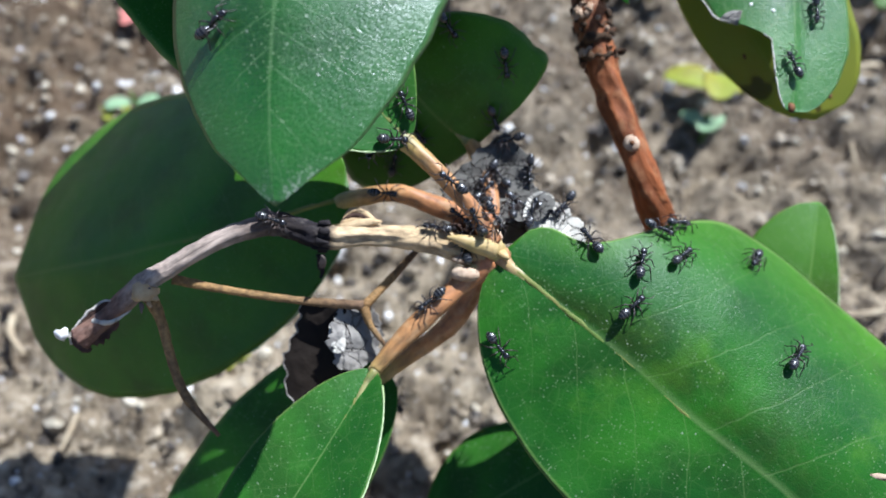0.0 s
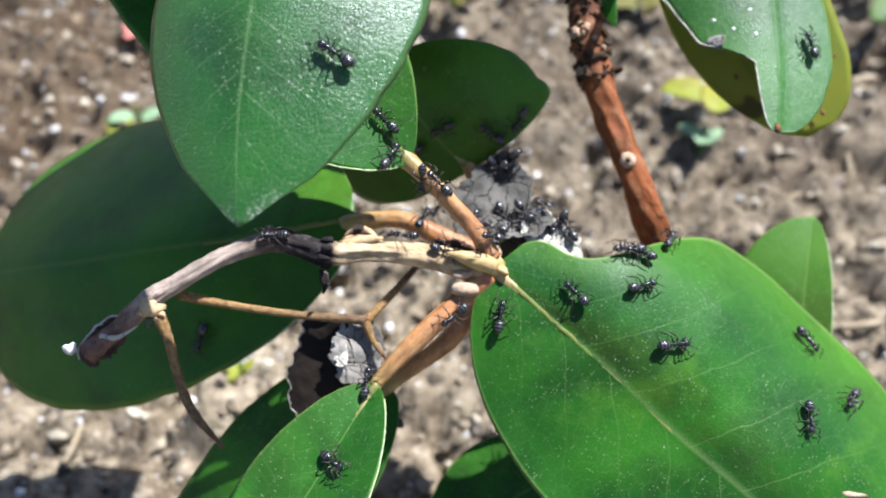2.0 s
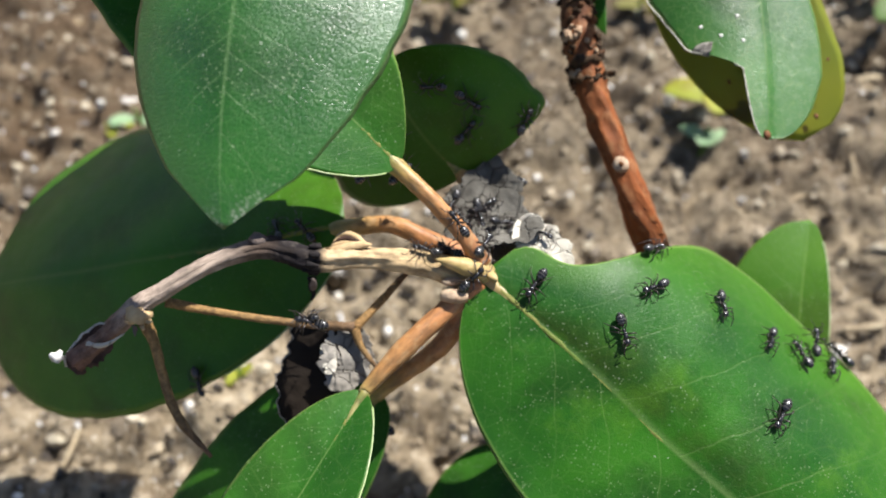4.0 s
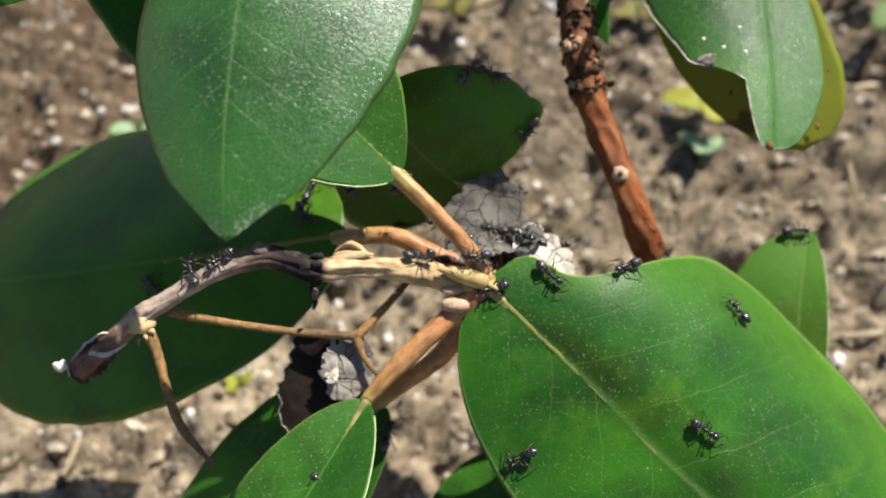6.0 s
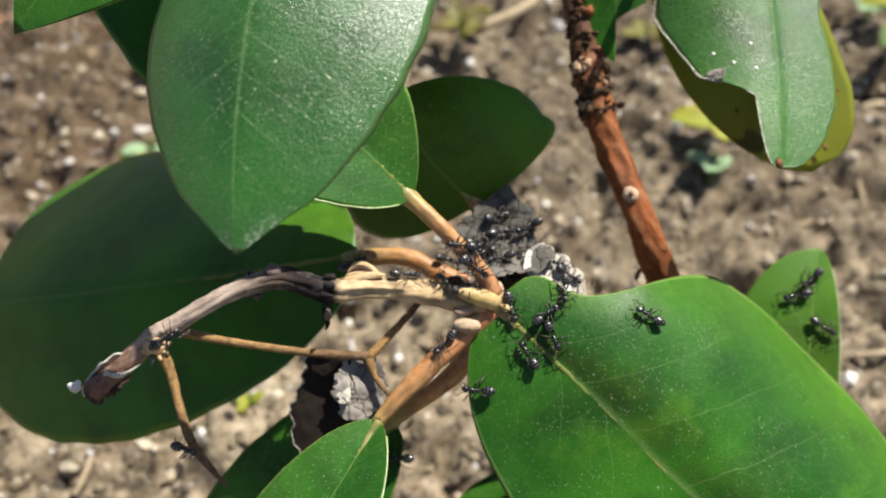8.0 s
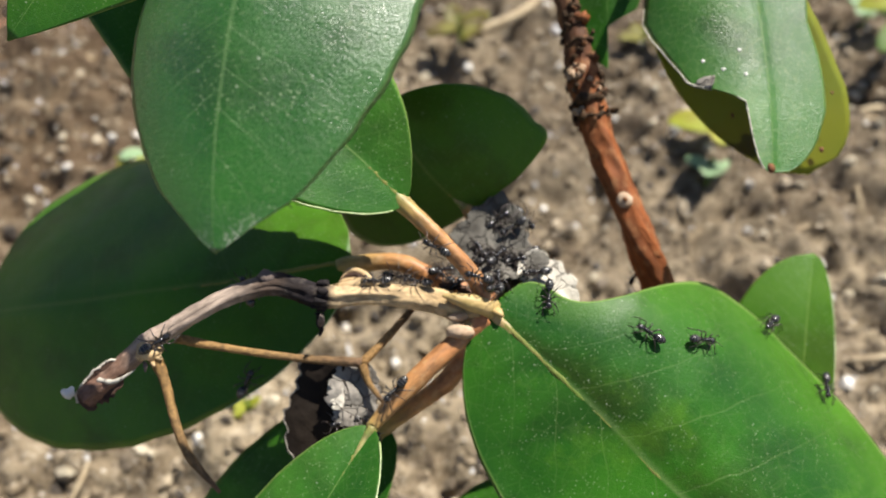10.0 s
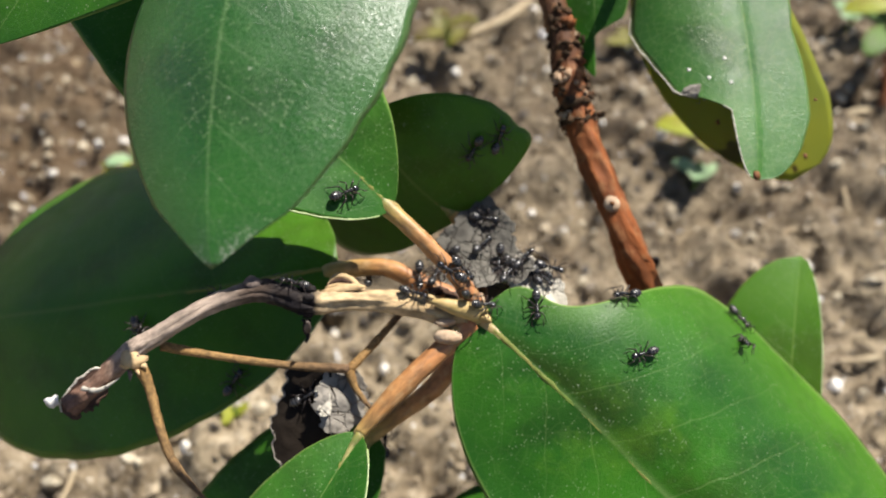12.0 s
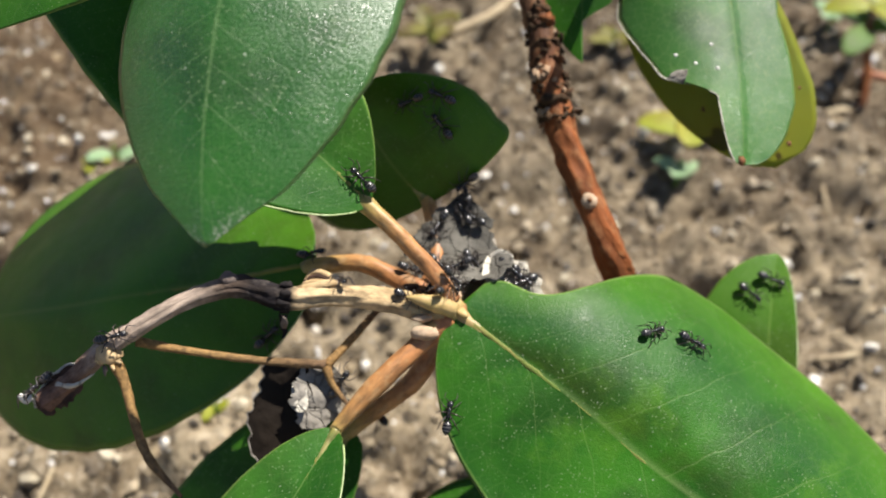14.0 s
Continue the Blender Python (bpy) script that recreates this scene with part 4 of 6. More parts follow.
stem("stalk_a", [(-0.03557, 0.12813, 0.19861), (-0.02500, 0.14800, 0.20900), (-0.01200, 0.15800, 0.21600)], [.0016, .0014, .0011], RED_BARK, "branch", 0.1)
# stalk of the unseen leaf that shades the hidden one
stem("stalk_n", [(-0.03557, 0.12813, 0.19861), (-0.02700, 0.12900, 0.18900), (-0.02540, 0.13320, 0.17850)], [.0014, .0012, .0010], PETIOLE, "leaf_stalk", 0.1)
# stalk of the added leaf that shades the one behind
stem("stalk_o", [(0.04751, 0.17889, 0.17071), (0.05000, 0.16400, 0.18300), (0.04562, 0.14040, 0.19234)], [.0014, .0012, .0010], PETIOLE, "leaf_stalk", 0.1)
stem("stalk_u2", [(0.03250, 0.19698, 0.17023), (0.03558, 0.18332, 0.16659), (0.03454, 0.17006, 0.16591)], [.0014, .0012, .0010], PETIOLE, "leaf_stalk", 0.1)
stem("stalk_v", [(0.03250, 0.19698, 0.17023), (0.04016, 0.19178, 0.17109), (0.05224, 0.18555, 0.17108)], [.0014, .0012, .0010], PETIOLE, "leaf_stalk", 0.1)
stem("stalk_q", [(-0.03557, 0.12813, 0.19861), (-0.02053, 0.13089, 0.17482), (-0.01698, 0.12298, 0.15643), (-0.01833, 0.11862, 0.14886)], [.0014, .0012, .0011, .0010], PETIOLE, "leaf_stalk", 0.1)


def on_leaf(name, key, s, v, size, material, turn=(0, 0, 0), seed=0.0, rough=0.4, label=""):
    """A small lump set into a leaf's face, as a part of that leaf."""
    sheet, ob = HOSTS[key][:2]
    q, n, d = sheet.spot(s, v)
    return part(name, lump(size, seed, rough, 1), material, ob, label, basis(q, d, n) @ pose(0, 0, 0, *turn))


on_leaf("dead_patch", "upper", 0.640, -0.86, (.0022, .0016, .00010), ASH_PAPER, (0, 0, 30), 2.0, 0.9, "grey dead patch on the chewed margin")
on_leaf("leaf_tip", "upper", 0.985, -0.2, (.0010, .0008, .0004), TIP_BROWN, (0, 0, 0), 3.0, 0.3, "brown withered leaf tip")


def margin_strip(key, name, s0, s1, v, r, material, steps=26):
    """A thin ragged strip along a stretch of a leaf's margin."""
    sheet, ob = HOSTS[key][:2]
    places = [sheet.at(s0 + (s1 - s0) * k / steps, v) for k in range(steps + 1)]
    tube = Tube(places, [r * (0.6 + 0.9 * abs(noise.noise((k * 0.9, 2.0, r * 9e4)))) for k in range(steps + 1)], 0.5, 2500.0, 1.0, 3)
    return part(name, tube.mesh(6), material, ob)


margin_strip("upper", "chewed_rim", 0.28, 0.655, -1.0, .00019, PALE_PAPER)
margin_strip("upper", "chewed_rim", 0.71, 0.985, -1.0, .00017, PALE_PAPER)
margin_strip("low", "pale_margin", 0.04, 0.9, 1.0, .00022, RIM)
margin_strip("leftward", "pale_margin", 0.02, 0.30, 1.0, .00022, RIM)
margin_strip("stalked", "pale_margin", 0.03, 0.5, 1.0, .00020, RIM)
margin_strip("small", "pale_margin", 0.15, 0.9, -1.0, .00020, RIM)
for s_, v_ in ((0.597, -0.55), (0.623, -0.30), (0.553, -0.72), (0.527, -0.30)):
    on_leaf("white_spot", "upper", s_, v_, (.0004, .0004, .0001), WHITE_FIBRE)
for k, (s_, v_) in enumerate(((0.90, 0.25), (0.84, 0.62), (0.72, 0.80), (0.93, -0.30), (0.80, -0.35), (0.66, 0.70), (0.76, 0.55), (0.60, 0.86), (0.87, 0.05), (0.95, 0.55), (0.70, 0.35), (0.54, 0.62), (0.82, 0.85))):
    on_leaf("brown_spot", "yellowing", s_, v_, (.0005 + .0002 * (k % 3), .0004 + .0003 * (k % 2), .00006), TIP_BROWN, (0, 0, k * 40), k * 1.9, 0.8)
on_leaf("dead_patch", "right", 0.66, 0.30, (.0024, .0007, .00012), SCAR, (0, 0, 40), 5.0, 0.8, "brown scratch on the blade")


# ---- dried leaves ----
def dried(key, sheets, label):
    root = thing("dried_leaf", label, "dead leaf", at=Matrix.Translation(sheets[0][0].frame.translation))
    inv = root.matrix_basis.inverted()
    for i, (sheet, material, name) in enumerate(sheets):
        ob = part(name, sheet.mesh(44, 32), material, root, "", inv @ sheet.frame)
        HOSTS["%s_%d" % (key, i)] = (sheet, ob, None)
    return root


dried("grey", [
    (Sheet((0.00876, 0.09637, 0.12105), (0.01100, 0.11500, 0.13060), (0.050, -0.221, 0.963), .0098, .0086, 0.28, 0.80, crumple=.0010, thick=.0002, seed=21.0), GREY_PAPER, "blade"),
    (Sheet((0.00166, 0.09916, 0.12470), (0.01978, 0.10154, 0.12670), (0.000, 0.157, 0.980), .0040, .0050, 0.4, 0.4, crumple=.0011, thick=.0002, seed=22.0), GREY_PAPER, "flap"),
    (Sheet((0.01456, 0.10177, 0.12754), (0.02470, 0.09435, 0.12196), (0.200, -0.310, 0.914), .0036, .0045, 0.35, 0.5, crumple=.0007, thick=.0002, seed=23.0), PALE_PAPER, "tip"),
], "curled grey dried leaf lying against the stalks")
dried("dark", [
    (Sheet((-0.02086, 0.08569, 0.11796), (-0.02460, 0.06739, 0.09934), (-0.100, -0.553, 0.815), .0055, .0050, 0.16, 0.35, crumple=.0005, thick=.0003, fold=(0.15, 0.15), seed=24.0), DARK_PAPER, "blade"),
    (Sheet((-0.01569, 0.08467, 0.11841), (-0.01664, 0.07548, 0.11135), (0.200, -0.310, 0.914), .0048, .0042, 0.35, 0.35, crumple=.0010, thick=.0002, seed=25.0), ASH_PAPER, "flap"),
    (Sheet((-0.01948, 0.08188, 0.11647), (-0.01782, 0.07783, 0.11359), (-0.200, -0.349, 0.882), .0018, .0014, 0.4, 0.4, crumple=.0010, thick=.0002, seed=26.0), PALE_PAPER, "flap"),
], "shrivelled dark brown dried leaf hanging from a twig")
margin_strip("dark_0", "edge", 0.05, 0.95, -1.0, .00018, ASH_PAPER)


# ---- what lies on the ground ----
def grit_mesh(seed, sub=1):
    bm = lump((1.0, random.uniform(0.6, 0.95), random.uniform(0.45, 0.8)), seed, 0.55, sub)
    me = bpy.data.meshes.new("pebble")
    bm.to_mesh(me)
    bm.free()
    me.materials.append(GRIT)
    return me


def joined_grit(count, small, large, box, name, label, material=GRIT):
    """Crumbs and grit too many to count, in one mesh."""
    base = []
    for k in range(6):
        bm = lump((1.0, 0.8, 0.65), k * 3.3, 0.6, 1)
        bm.verts.ensure_lookup_table()
        base.append(([v.co.copy() for v in bm.verts], [[v.index for v in f.verts] for f in bm.faces]))
        bm.free()
    verts, faces = [], []
    for k in range(count):
        vs, fs = base[k % 6]
        x, y = random.uniform(box[0], box[1]), random.uniform(box[2], box[3])
        r = small * (large / small) ** (random.random() ** 2.2)
        turn = Euler((random.random() * 6, random.random() * 6, random.random() * 6)).to_matrix()
        o = Vector((x, y, height(x, y) + r * 0.25))
        i0 = len(verts)
        verts += [o + turn @ v * r for v in vs]
        faces += [[i0 + i for i in f] for f in fs]
    me = bpy.data.meshes.new(name)
    me.from_pydata(verts, [], faces)
    me.materials.append(material)
    ob = new(name, me)
    ob.parent = ground
    return tagged(ob, label, "", "", "stuff")


joined_grit(26000, 0.0006, 0.0034, (-0.42, 0.45, 0.02, 0.75), "grit", "fine grit and soil crumbs")
joined_grit(3800, 0.0004, 0.0015, (-0.42, 0.45, 0.02, 0.75), "quartz_grains", "white glinting quartz grains", QUARTZ)


def sprig(name, label, places, size, material, base, spread=0.5):
    """A seedling: a thin stem with some small leaves."""
    root = thing(name, label, "seedling", "seedlings", at=Matrix.Translation(base))
    rnd = random.Random(name + label)
    h = size * 1.2
    for k in range(places):
        a = 6.283 * k / places + rnd.random()
        up = Vector((math.cos(a) * spread, math.sin(a) * spread, 1)).normalized()
        b = Vector((0, 0, h * (0.3 + 0.7 * k / places)))
        tip = b + Vector((math.cos(a), math.sin(a), rnd.uniform(-0.1, 0.5))) * size
        sh = Sheet(b, tip, up, size * 0.32, size * 0.32, 0.6, 0.6, bend=0.08, fold=(0.15, 0.15), seed=k + 0.5)
        part("leaf", sh.mesh(12, 8), [material, material], root, "", sh.frame)
    tube = Tube([(0, 0, -0.004), (0.001, 0, h * 0.5), (0, 0.001, h)], [0.0009, 0.0008, 0.0005], 0.1, 300, 0, 4)
    part("stem", tube.mesh(8), SPROUT, root)
    return root


sprig("seedling", "small yellow-green seedling growing from the soil", 3, 0.022, SPROUT_YELLOW, (0.11085, 0.26524, 0.00000))
sprig("seedling", "pale green seedling leaf on the soil", 3, 0.012, SPROUT_PALE, (0.10400, 0.24814, 0.00000), 1.2)
sprig("seedling", "small olive seedling beside old stalks", 5, 0.016, SPROUT_OLIVE, (0.00432, 0.33985, -0.00000))
sprig("seedling", "tiny yellow-green seedling among soil crumbs", 3, 0.008, SPROUT_YELLOW, (-0.13300, 0.25600, 0.00000))
sprig("seedling", "dull blue-green seedling leaf on the soil", 2, 0.011, SPROUT_PALE, (-0.12400, 0.25900, 0.00000), 1.2)
sprig("seedling", "pale green seedling among stones", 4, 0.014, SPROUT_PALE, (0.20153, 0.35825, 0.00000))
sprig("seedling", "tiny yellow-green seedling in the soil", 3, 0.0055, SPROUT_YELLOW, (-0.06573, 0.14291, 0.00000))
sprig("seedling", "small olive seedling by the woody stem", 4, 0.014, SPROUT_OLIVE, (0.08968, 0.33321, 0.00000))
sprig("seedling", "pinkish sprout growing from the soil", 3, 0.010, PINK, (-0.13507, 0.31412, 0.00000))


def tall_seedling(label, base, top, size):
    """A young woody plant: a leaning brown stem with leaves spread at its top."""
    base, top = Vector(base), Vector(top)
    root = thing("seedling", label, "seedling", "seedlings", at=Matrix.Translation(base))
    lean = top - base
    tube = Tube([(0, 0, -0.004), lean * 0.35 + Vector((0.002, 0, 0)), lean * 0.7, lean], [0.0022, 0.0018, 0.0015, 0.0010], 0.2, 300, 2.0, 6)
    part("stem", tube.mesh(10), RED_BARK, root)
    rnd = random.Random(label)
    for k in range(6):
        a = 6.283 * k / 6 + rnd.uniform(-0.3, 0.3)
        b = lean * (0.82 + 0.18 * (k % 2))
        tip = b + Vector((math.cos(a), math.sin(a), rnd.uniform(-0.3, 0.4))) * size
        sh = Sheet(b, tip, (0, -0.2, 1), size * 0.30, size * 0.30, 0.6, 0.6, bend=0.08, fold=(0.15, 0.15), seed=k + 3.5)
        part("leaf", sh.mesh(14, 8), [SPROUT_YELLOW if k % 2 else SPROUT, SPROUT], root, "", sh.frame)
    return root


tall_seedling("young plant with yellow-green leaves on a brown stem", (0.19191, 0.28510, 0.0), (0.20000, 0.32600, 0.034), 0.020)


def straw(a, b, r, label, bow=0.1):
    a, b = Vector(a), Vector(b)
    m = (a + b) / 2 + Vector((0, 0, r + 0.002)) + (b - a).cross(Vector((0, 0, 1))) * bow
    tube = Tube([a + Vector((0, 0, r)), m, b + Vector((0, 0, r))], [r, r * 0.9, r * 0.5], 0.2, 260, 1, 6)
    ob = part("straw", tube.mesh(8), SALMON if "salmon" in label else STRAW)
    return tagged(ob, label, "straw", "straws on the soil")


for a, b, r in (((0.01206, 0.34900, 0.00000), (0.04817, 0.38300, 0.00000), .0030), ((0.17824, 0.28999, 0.0), (0.19089, 0.29465, 0.0), .0022), ((-0.18394, 0.31206, 0.0), (-0.17052, 0.33512, 0.0), .0019), ((0.13671, 0.16285, 0.00000), (0.15244, 0.16518, 0.00000), .0012), ((0.17630, 0.28476, 0.00000), (0.18699, 0.28738, 0.00000), .0016), ((-0.18607, 0.31003, 0.00000), (-0.16922, 0.33321, 0.00000), .0016), ((0.16778, 0.25308, 0.00000), (0.16294, 0.23228, 0.00000), .0010),
                ((-0.14375, 0.16055, -0.00000), (-0.13509, 0.14504, -0.00000), .0014), ((-0.11438, 0.11147, 0.00000), (-0.11278, 0.12465, -0.00000), .0010), ((0.17433, 0.24814, 0.00000), (0.18829, 0.27201, 0.00000), .0015), ((0.13034, 0.22025, 0.00000), (0.14054, 0.22560, 0.00000), .0009)):
    straw(a, b, r, "dry straw-coloured stalk lying on the soil")
straw((0.20500, 0.32000, 0.0), (0.22503, 0.31186, 0.0), .0022, "salmon-pink dry stalk end lying on the soil")
straw((-0.22514, 0.35589, 0.00000), (-0.19626, 0.37525, -0.00000), .0020, "salmon-pink dry stalk lying on the soil")

# single stones of the strip behind the shrub
stones = [grit_mesh(k * 1.7, 2) for k in range(8)]
for k in (5,):
    stones[k].materials[0] = QUARTZ
rnd = random.Random(5)
for k in range(280):
    x, y = rnd.uniform(-0.27, 0.29), rnd.uniform(0.06, 0.46)
    r = 0.0015 * (2.6 ** (rnd.random() ** 1.6))
    ob = new("pebble", stones[k % 8])
    ob.parent = ground
    ob.matrix_basis = pose(x, y, height(x, y) + r * 0.25, rnd.uniform(0, 360), rnd.uniform(0, 360), rnd.uniform(0, 360)) @ Matrix.Scale(r, 4)


# ---- movement ----
SWAY_ROWS = {
    "top": [(0, 0.00265, 0.00192, -0.00425, -0.36, -2.97, 1.75), (0.5, 0.00249, 0.00262, -0.00532, 1.12, -0.04, 0.76), (1, 0.00190, 0.00212, -0.00700, 0.39, 1.02, 1.56), (1.5, 0.00176, 0.00202, -0.00711, 2.56, 1.47, -1.62), (2, 0.00022, 0.00046, -0.00275, 0.75, -0.89, -0.54), (2.5, 0.00176, 0.00199, -0.00512, 1.65, 0.13, -0.12), (3, 0.00023, 0.00199, -0.00438, 0.67, -1.30, 0.16), (5.5, 0.00076, 0.00088, -0.00095, 2.03, -0.14, -0.43), (6, 0.00109, -0.00076, -0.00008, 0.57, -1.74, -0.27), (6.5, 0.00000, 0.00000, 0.00000, 0.00, -0.00, 0.00), (7, 0.00016, -0.00052, 0.00109, 0.24, -2.03, -0.78), (7.5, 0.00054, -0.00037, 0.00146, 0.42, -1.76, -1.17), (8, 0.00092, -0.00131, 0.00233, 0.43, -2.26, -0.30), (10.5, 0.00105, -0.00216, 0.00455, 1.91, -2.02, -1.96), (11, 0.00284, -0.00349, 0.00417, 2.08, -3.51, -0.93), (11.5, 0.00198, -0.00382, 0.00503, 1.24, -3.68, -1.81), (12, 0.00181, -0.00293, 0.00441, 0.97, -4.07, -1.63), (12.5, 0.00261, -0.00328, 0.00416, 1.63, -4.35, -1.79), (13, 0.00262, -0.00268, 0.00377, 2.23, -3.58, -2.04), (13.5, 0.00328, -0.00170, 0.00388, 1.48, -4.43, -2.12), (14, 0.00385, 0.00045, 0.00312, 1.04, -3.05, -1.72)],
    "leftward": [(0, -0.00042, 0.00088, 0.00069, 8.75, -11.37, -0.27), (0.5, -0.00029, 0.00085, 0.00066, 6.21, -13.28, -0.71), (1, 0.00004, 0.00072, 0.00055, 0.09, -6.46, 0.74), (1.5, 0.00018, 0.00020, 0.00016, 1.17, -4.48, -1.58), (2, 0.00021, 0.00003, 0.00002, 0.02, -2.27, -0.63), (2.5, -0.00001, 0.00055, 0.00043, 2.40, -7.82, 0.26), (3, 0.00020, 0.00011, 0.00008, 2.33, -7.19, -2.03), (5.5, 0.00018, 0.00001, 0.00001, 0.67, -0.99, 0.19), (6.5, 0.00000, 0.00000, 0.00000, 0.00, -0.00, 0.00), (10.5, 0.00005, -0.00001, -0.00001, 1.00, -1.43, -0.32), (12, 0.00005, -0.00001, -0.00001, 1.00, -1.43, -0.32), (13, 0.00010, -0.00002, -0.00002, 2.01, -2.85, -0.67), (13.5, 0.00019, -0.00006, -0.00007, 5.47, -6.47, -0.78), (14, 0.00015, -0.00006, -0.00006, 2.70, -6.96, -3.60)],
    "behind": [(0, -0.00020, 0.00104, 0.00103, -2.52, -1.00, -1.49), (0.5, -0.00016, 0.00082, 0.00083, -2.72, -2.87, -1.25), (1, -0.00066, 0.00069, 0.00060, -0.39, 1.07, -2.93), (1.5, -0.00063, 0.00030, 0.00022, 1.48, 1.66, -1.68), (2, -0.00053, 0.00025, 0.00024, 0.78, 2.35, -3.23), (2.5, -0.00136, 0.00076, 0.00073, 0.25, 1.36, -4.91), (3, -0.00080, 0.00052, 0.00053, -0.02, 2.78, -6.60), (5.5, 0.00027, -0.00067, -0.00070, 3.39, 2.17, -0.53), (6, 0.00108, -0.00083, -0.00080, 2.43, 0.12, 3.17), (6.5, 0.00000, 0.00000, 0.00000, 0.00, -0.00, 0.00), (7, 0.00011, -0.00026, -0.00027, 2.11, 1.38, 0.12), (8, 0.00006, 0.00022, 0.00025, 0.31, 2.96, -3.16), (10.5, -0.00009, -0.00001, 0.00001, 0.43, 2.23, -2.96), (11, 0.00060, 0.00018, 0.00006, 1.43, 1.56, 1.97), (11.5, 0.00011, -0.00019, -0.00022, 2.61, 1.63, 0.71), (12, 0.00006, -0.00014, -0.00020, 3.88, 1.62, 1.81), (13, 0.00065, -0.00042, -0.00044, 2.03, -1.12, 4.92), (13.5, 0.00056, -0.00014, -0.00008, 0.80, 2.06, -0.34), (14, -0.00138, 0.00131, 0.00133, 0.97, 3.84, -9.11)],
    "right": [(0, 0.00073, -0.00066, -0.00055, -4.99, -2.42, 3.68), (1, 0.00041, -0.00047, -0.00039, -0.65, -2.38, 0.38), (2, -0.00007, -0.00018, -0.00015, -1.91, -0.33, 2.71), (3, -0.00002, -0.00021, -0.00017, -3.92, 0.40, 3.03), (5.5, -0.00038, 0.00000, 0.00001, -0.69, 1.33, 2.14), (6.5, 0.00000, 0.00000, 0.00000, 0.00, -0.00, 0.00), (8, -0.00057, 0.00007, 0.00005, -0.20, 1.51, 1.83), (11, -0.00015, 0.00009, 0.00007, -0.42, 2.49, 2.25), (12.5, -0.00009, 0.00004, 0.00002, -1.42, 2.66, 2.69), (14, 0.00020, 0.00001, 0.00001, -8.61, 0.59, 6.18)],
    "upper": [(0, 0.00713, 0.00344, 0.00141, 7.70, 4.35, -1.67), (0.5, 0.00479, 0.00359, 0.00085, 7.08, 2.86, -0.48), (1, 0.00396, 0.00356, 0.00005, 7.24, 1.94, 0.25), (1.5, 0.00436, 0.00219, 0.00118, 6.67, 3.06, -0.72), (2, 0.00394, 0.00270, 0.00091, 6.60, 2.69, -0.56), (2.5, 0.00252, 0.00051, 0.00273, 4.64, 2.86, -0.39), (3, 0.00232, 0.00305, 0.00101, 5.84, 2.11, -0.15), (5.5, 0.00347, 0.00322, -0.00055, 7.08, 1.53, 0.06), (6, 0.00350, 0.00304, -0.00018, 7.09, 1.61, 0.06), (6.5, 0.00379, 0.00208, 0.00091, 6.44, 2.46, -0.71), (7, 0.00363, 0.00227, 0.00086, 6.30, 2.44, -0.66), (7.5, 0.00297, 0.00155, 0.00165, 5.50, 2.35, -0.58), (8, 0.00353, 0.00077, 0.00207, 5.27, 3.43, -1.53), (10.5, 0.00208, 0.00210, 0.00091, 5.30, 1.75, -0.24), (11, 0.00329, 0.00308, 0.00006, 6.46, 1.57, -0.27), (11.5, 0.00374, 0.00283, 0.00017, 6.82, 1.87, -0.41), (12, 0.00265, 0.00207, 0.00027, 6.31, 1.75, -0.28), (12.5, 0.00294, 0.00249, 0.00042, 6.23, 1.44, 0.02), (13, 0.00299, 0.00284, 0.00006, 6.47, 1.28, 0.03), (13.5, 0.00261, 0.00233, 0.00090, 5.87, 1.35, 0.06), (14, 0.00465, 0.00356, 0.00192, 6.18, 2.28, -0.49)],
    "yellowing": [(0, 0.00299, 0.00134, 0.00055, 1.26, 1.32, -1.09), (0.5, 0.00076, 0.00141, -0.00008, 0.65, -0.10, 0.14), (1, -0.00002, 0.00123, -0.00079, 0.77, -0.77, 0.88), (1.5, 0.00035, 0.00004, 0.00029, 0.30, 0.15, -0.05), (2, -0.00000, 0.00058, 0.00001, 0.33, -0.11, 0.17), (2.5, -0.00138, -0.00142, 0.00158, -1.59, -0.42, 0.37), (3, -0.00143, 0.00113, -0.00007, -0.22, -0.69, 0.69), (5.5, -0.00026, 0.00110, -0.00142, 0.94, -0.78, 0.90), (6, -0.00026, 0.00088, -0.00102, 0.93, -0.72, 0.88), (6.5, -0.00004, 0.00001, 0.00004, 0.29, -0.10, 0.10), (7, -0.00022, 0.00019, -0.00002, 0.10, -0.18, 0.14), (7.5, -0.00084, -0.00043, 0.00066, -0.64, -0.41, 0.25), (8, -0.00029, -0.00105, 0.00105, -0.77, 0.57, -0.67), (10.5, -0.00154, 0.00025, -0.00015, -0.58, -0.79, 0.70), (11, -0.00030, 0.00114, -0.00086, 0.63, -0.64, 0.69), (11.5, 0.00004, 0.00078, -0.00067, 0.83, -0.40, 0.47), (12, -0.00100, 0.00009, -0.00065, 0.35, -0.58, 0.62), (12.5, -0.00070, 0.00049, -0.00051, 0.28, -0.90, 0.93), (13, -0.00057, 0.00091, -0.00089, 0.65, -0.93, 0.99), (13.5, -0.00091, 0.00050, -0.00015, 0.12, -0.97, 1.04), (14, 0.00097, 0.00169, 0.00090, 0.28, -0.30, 0.40)],
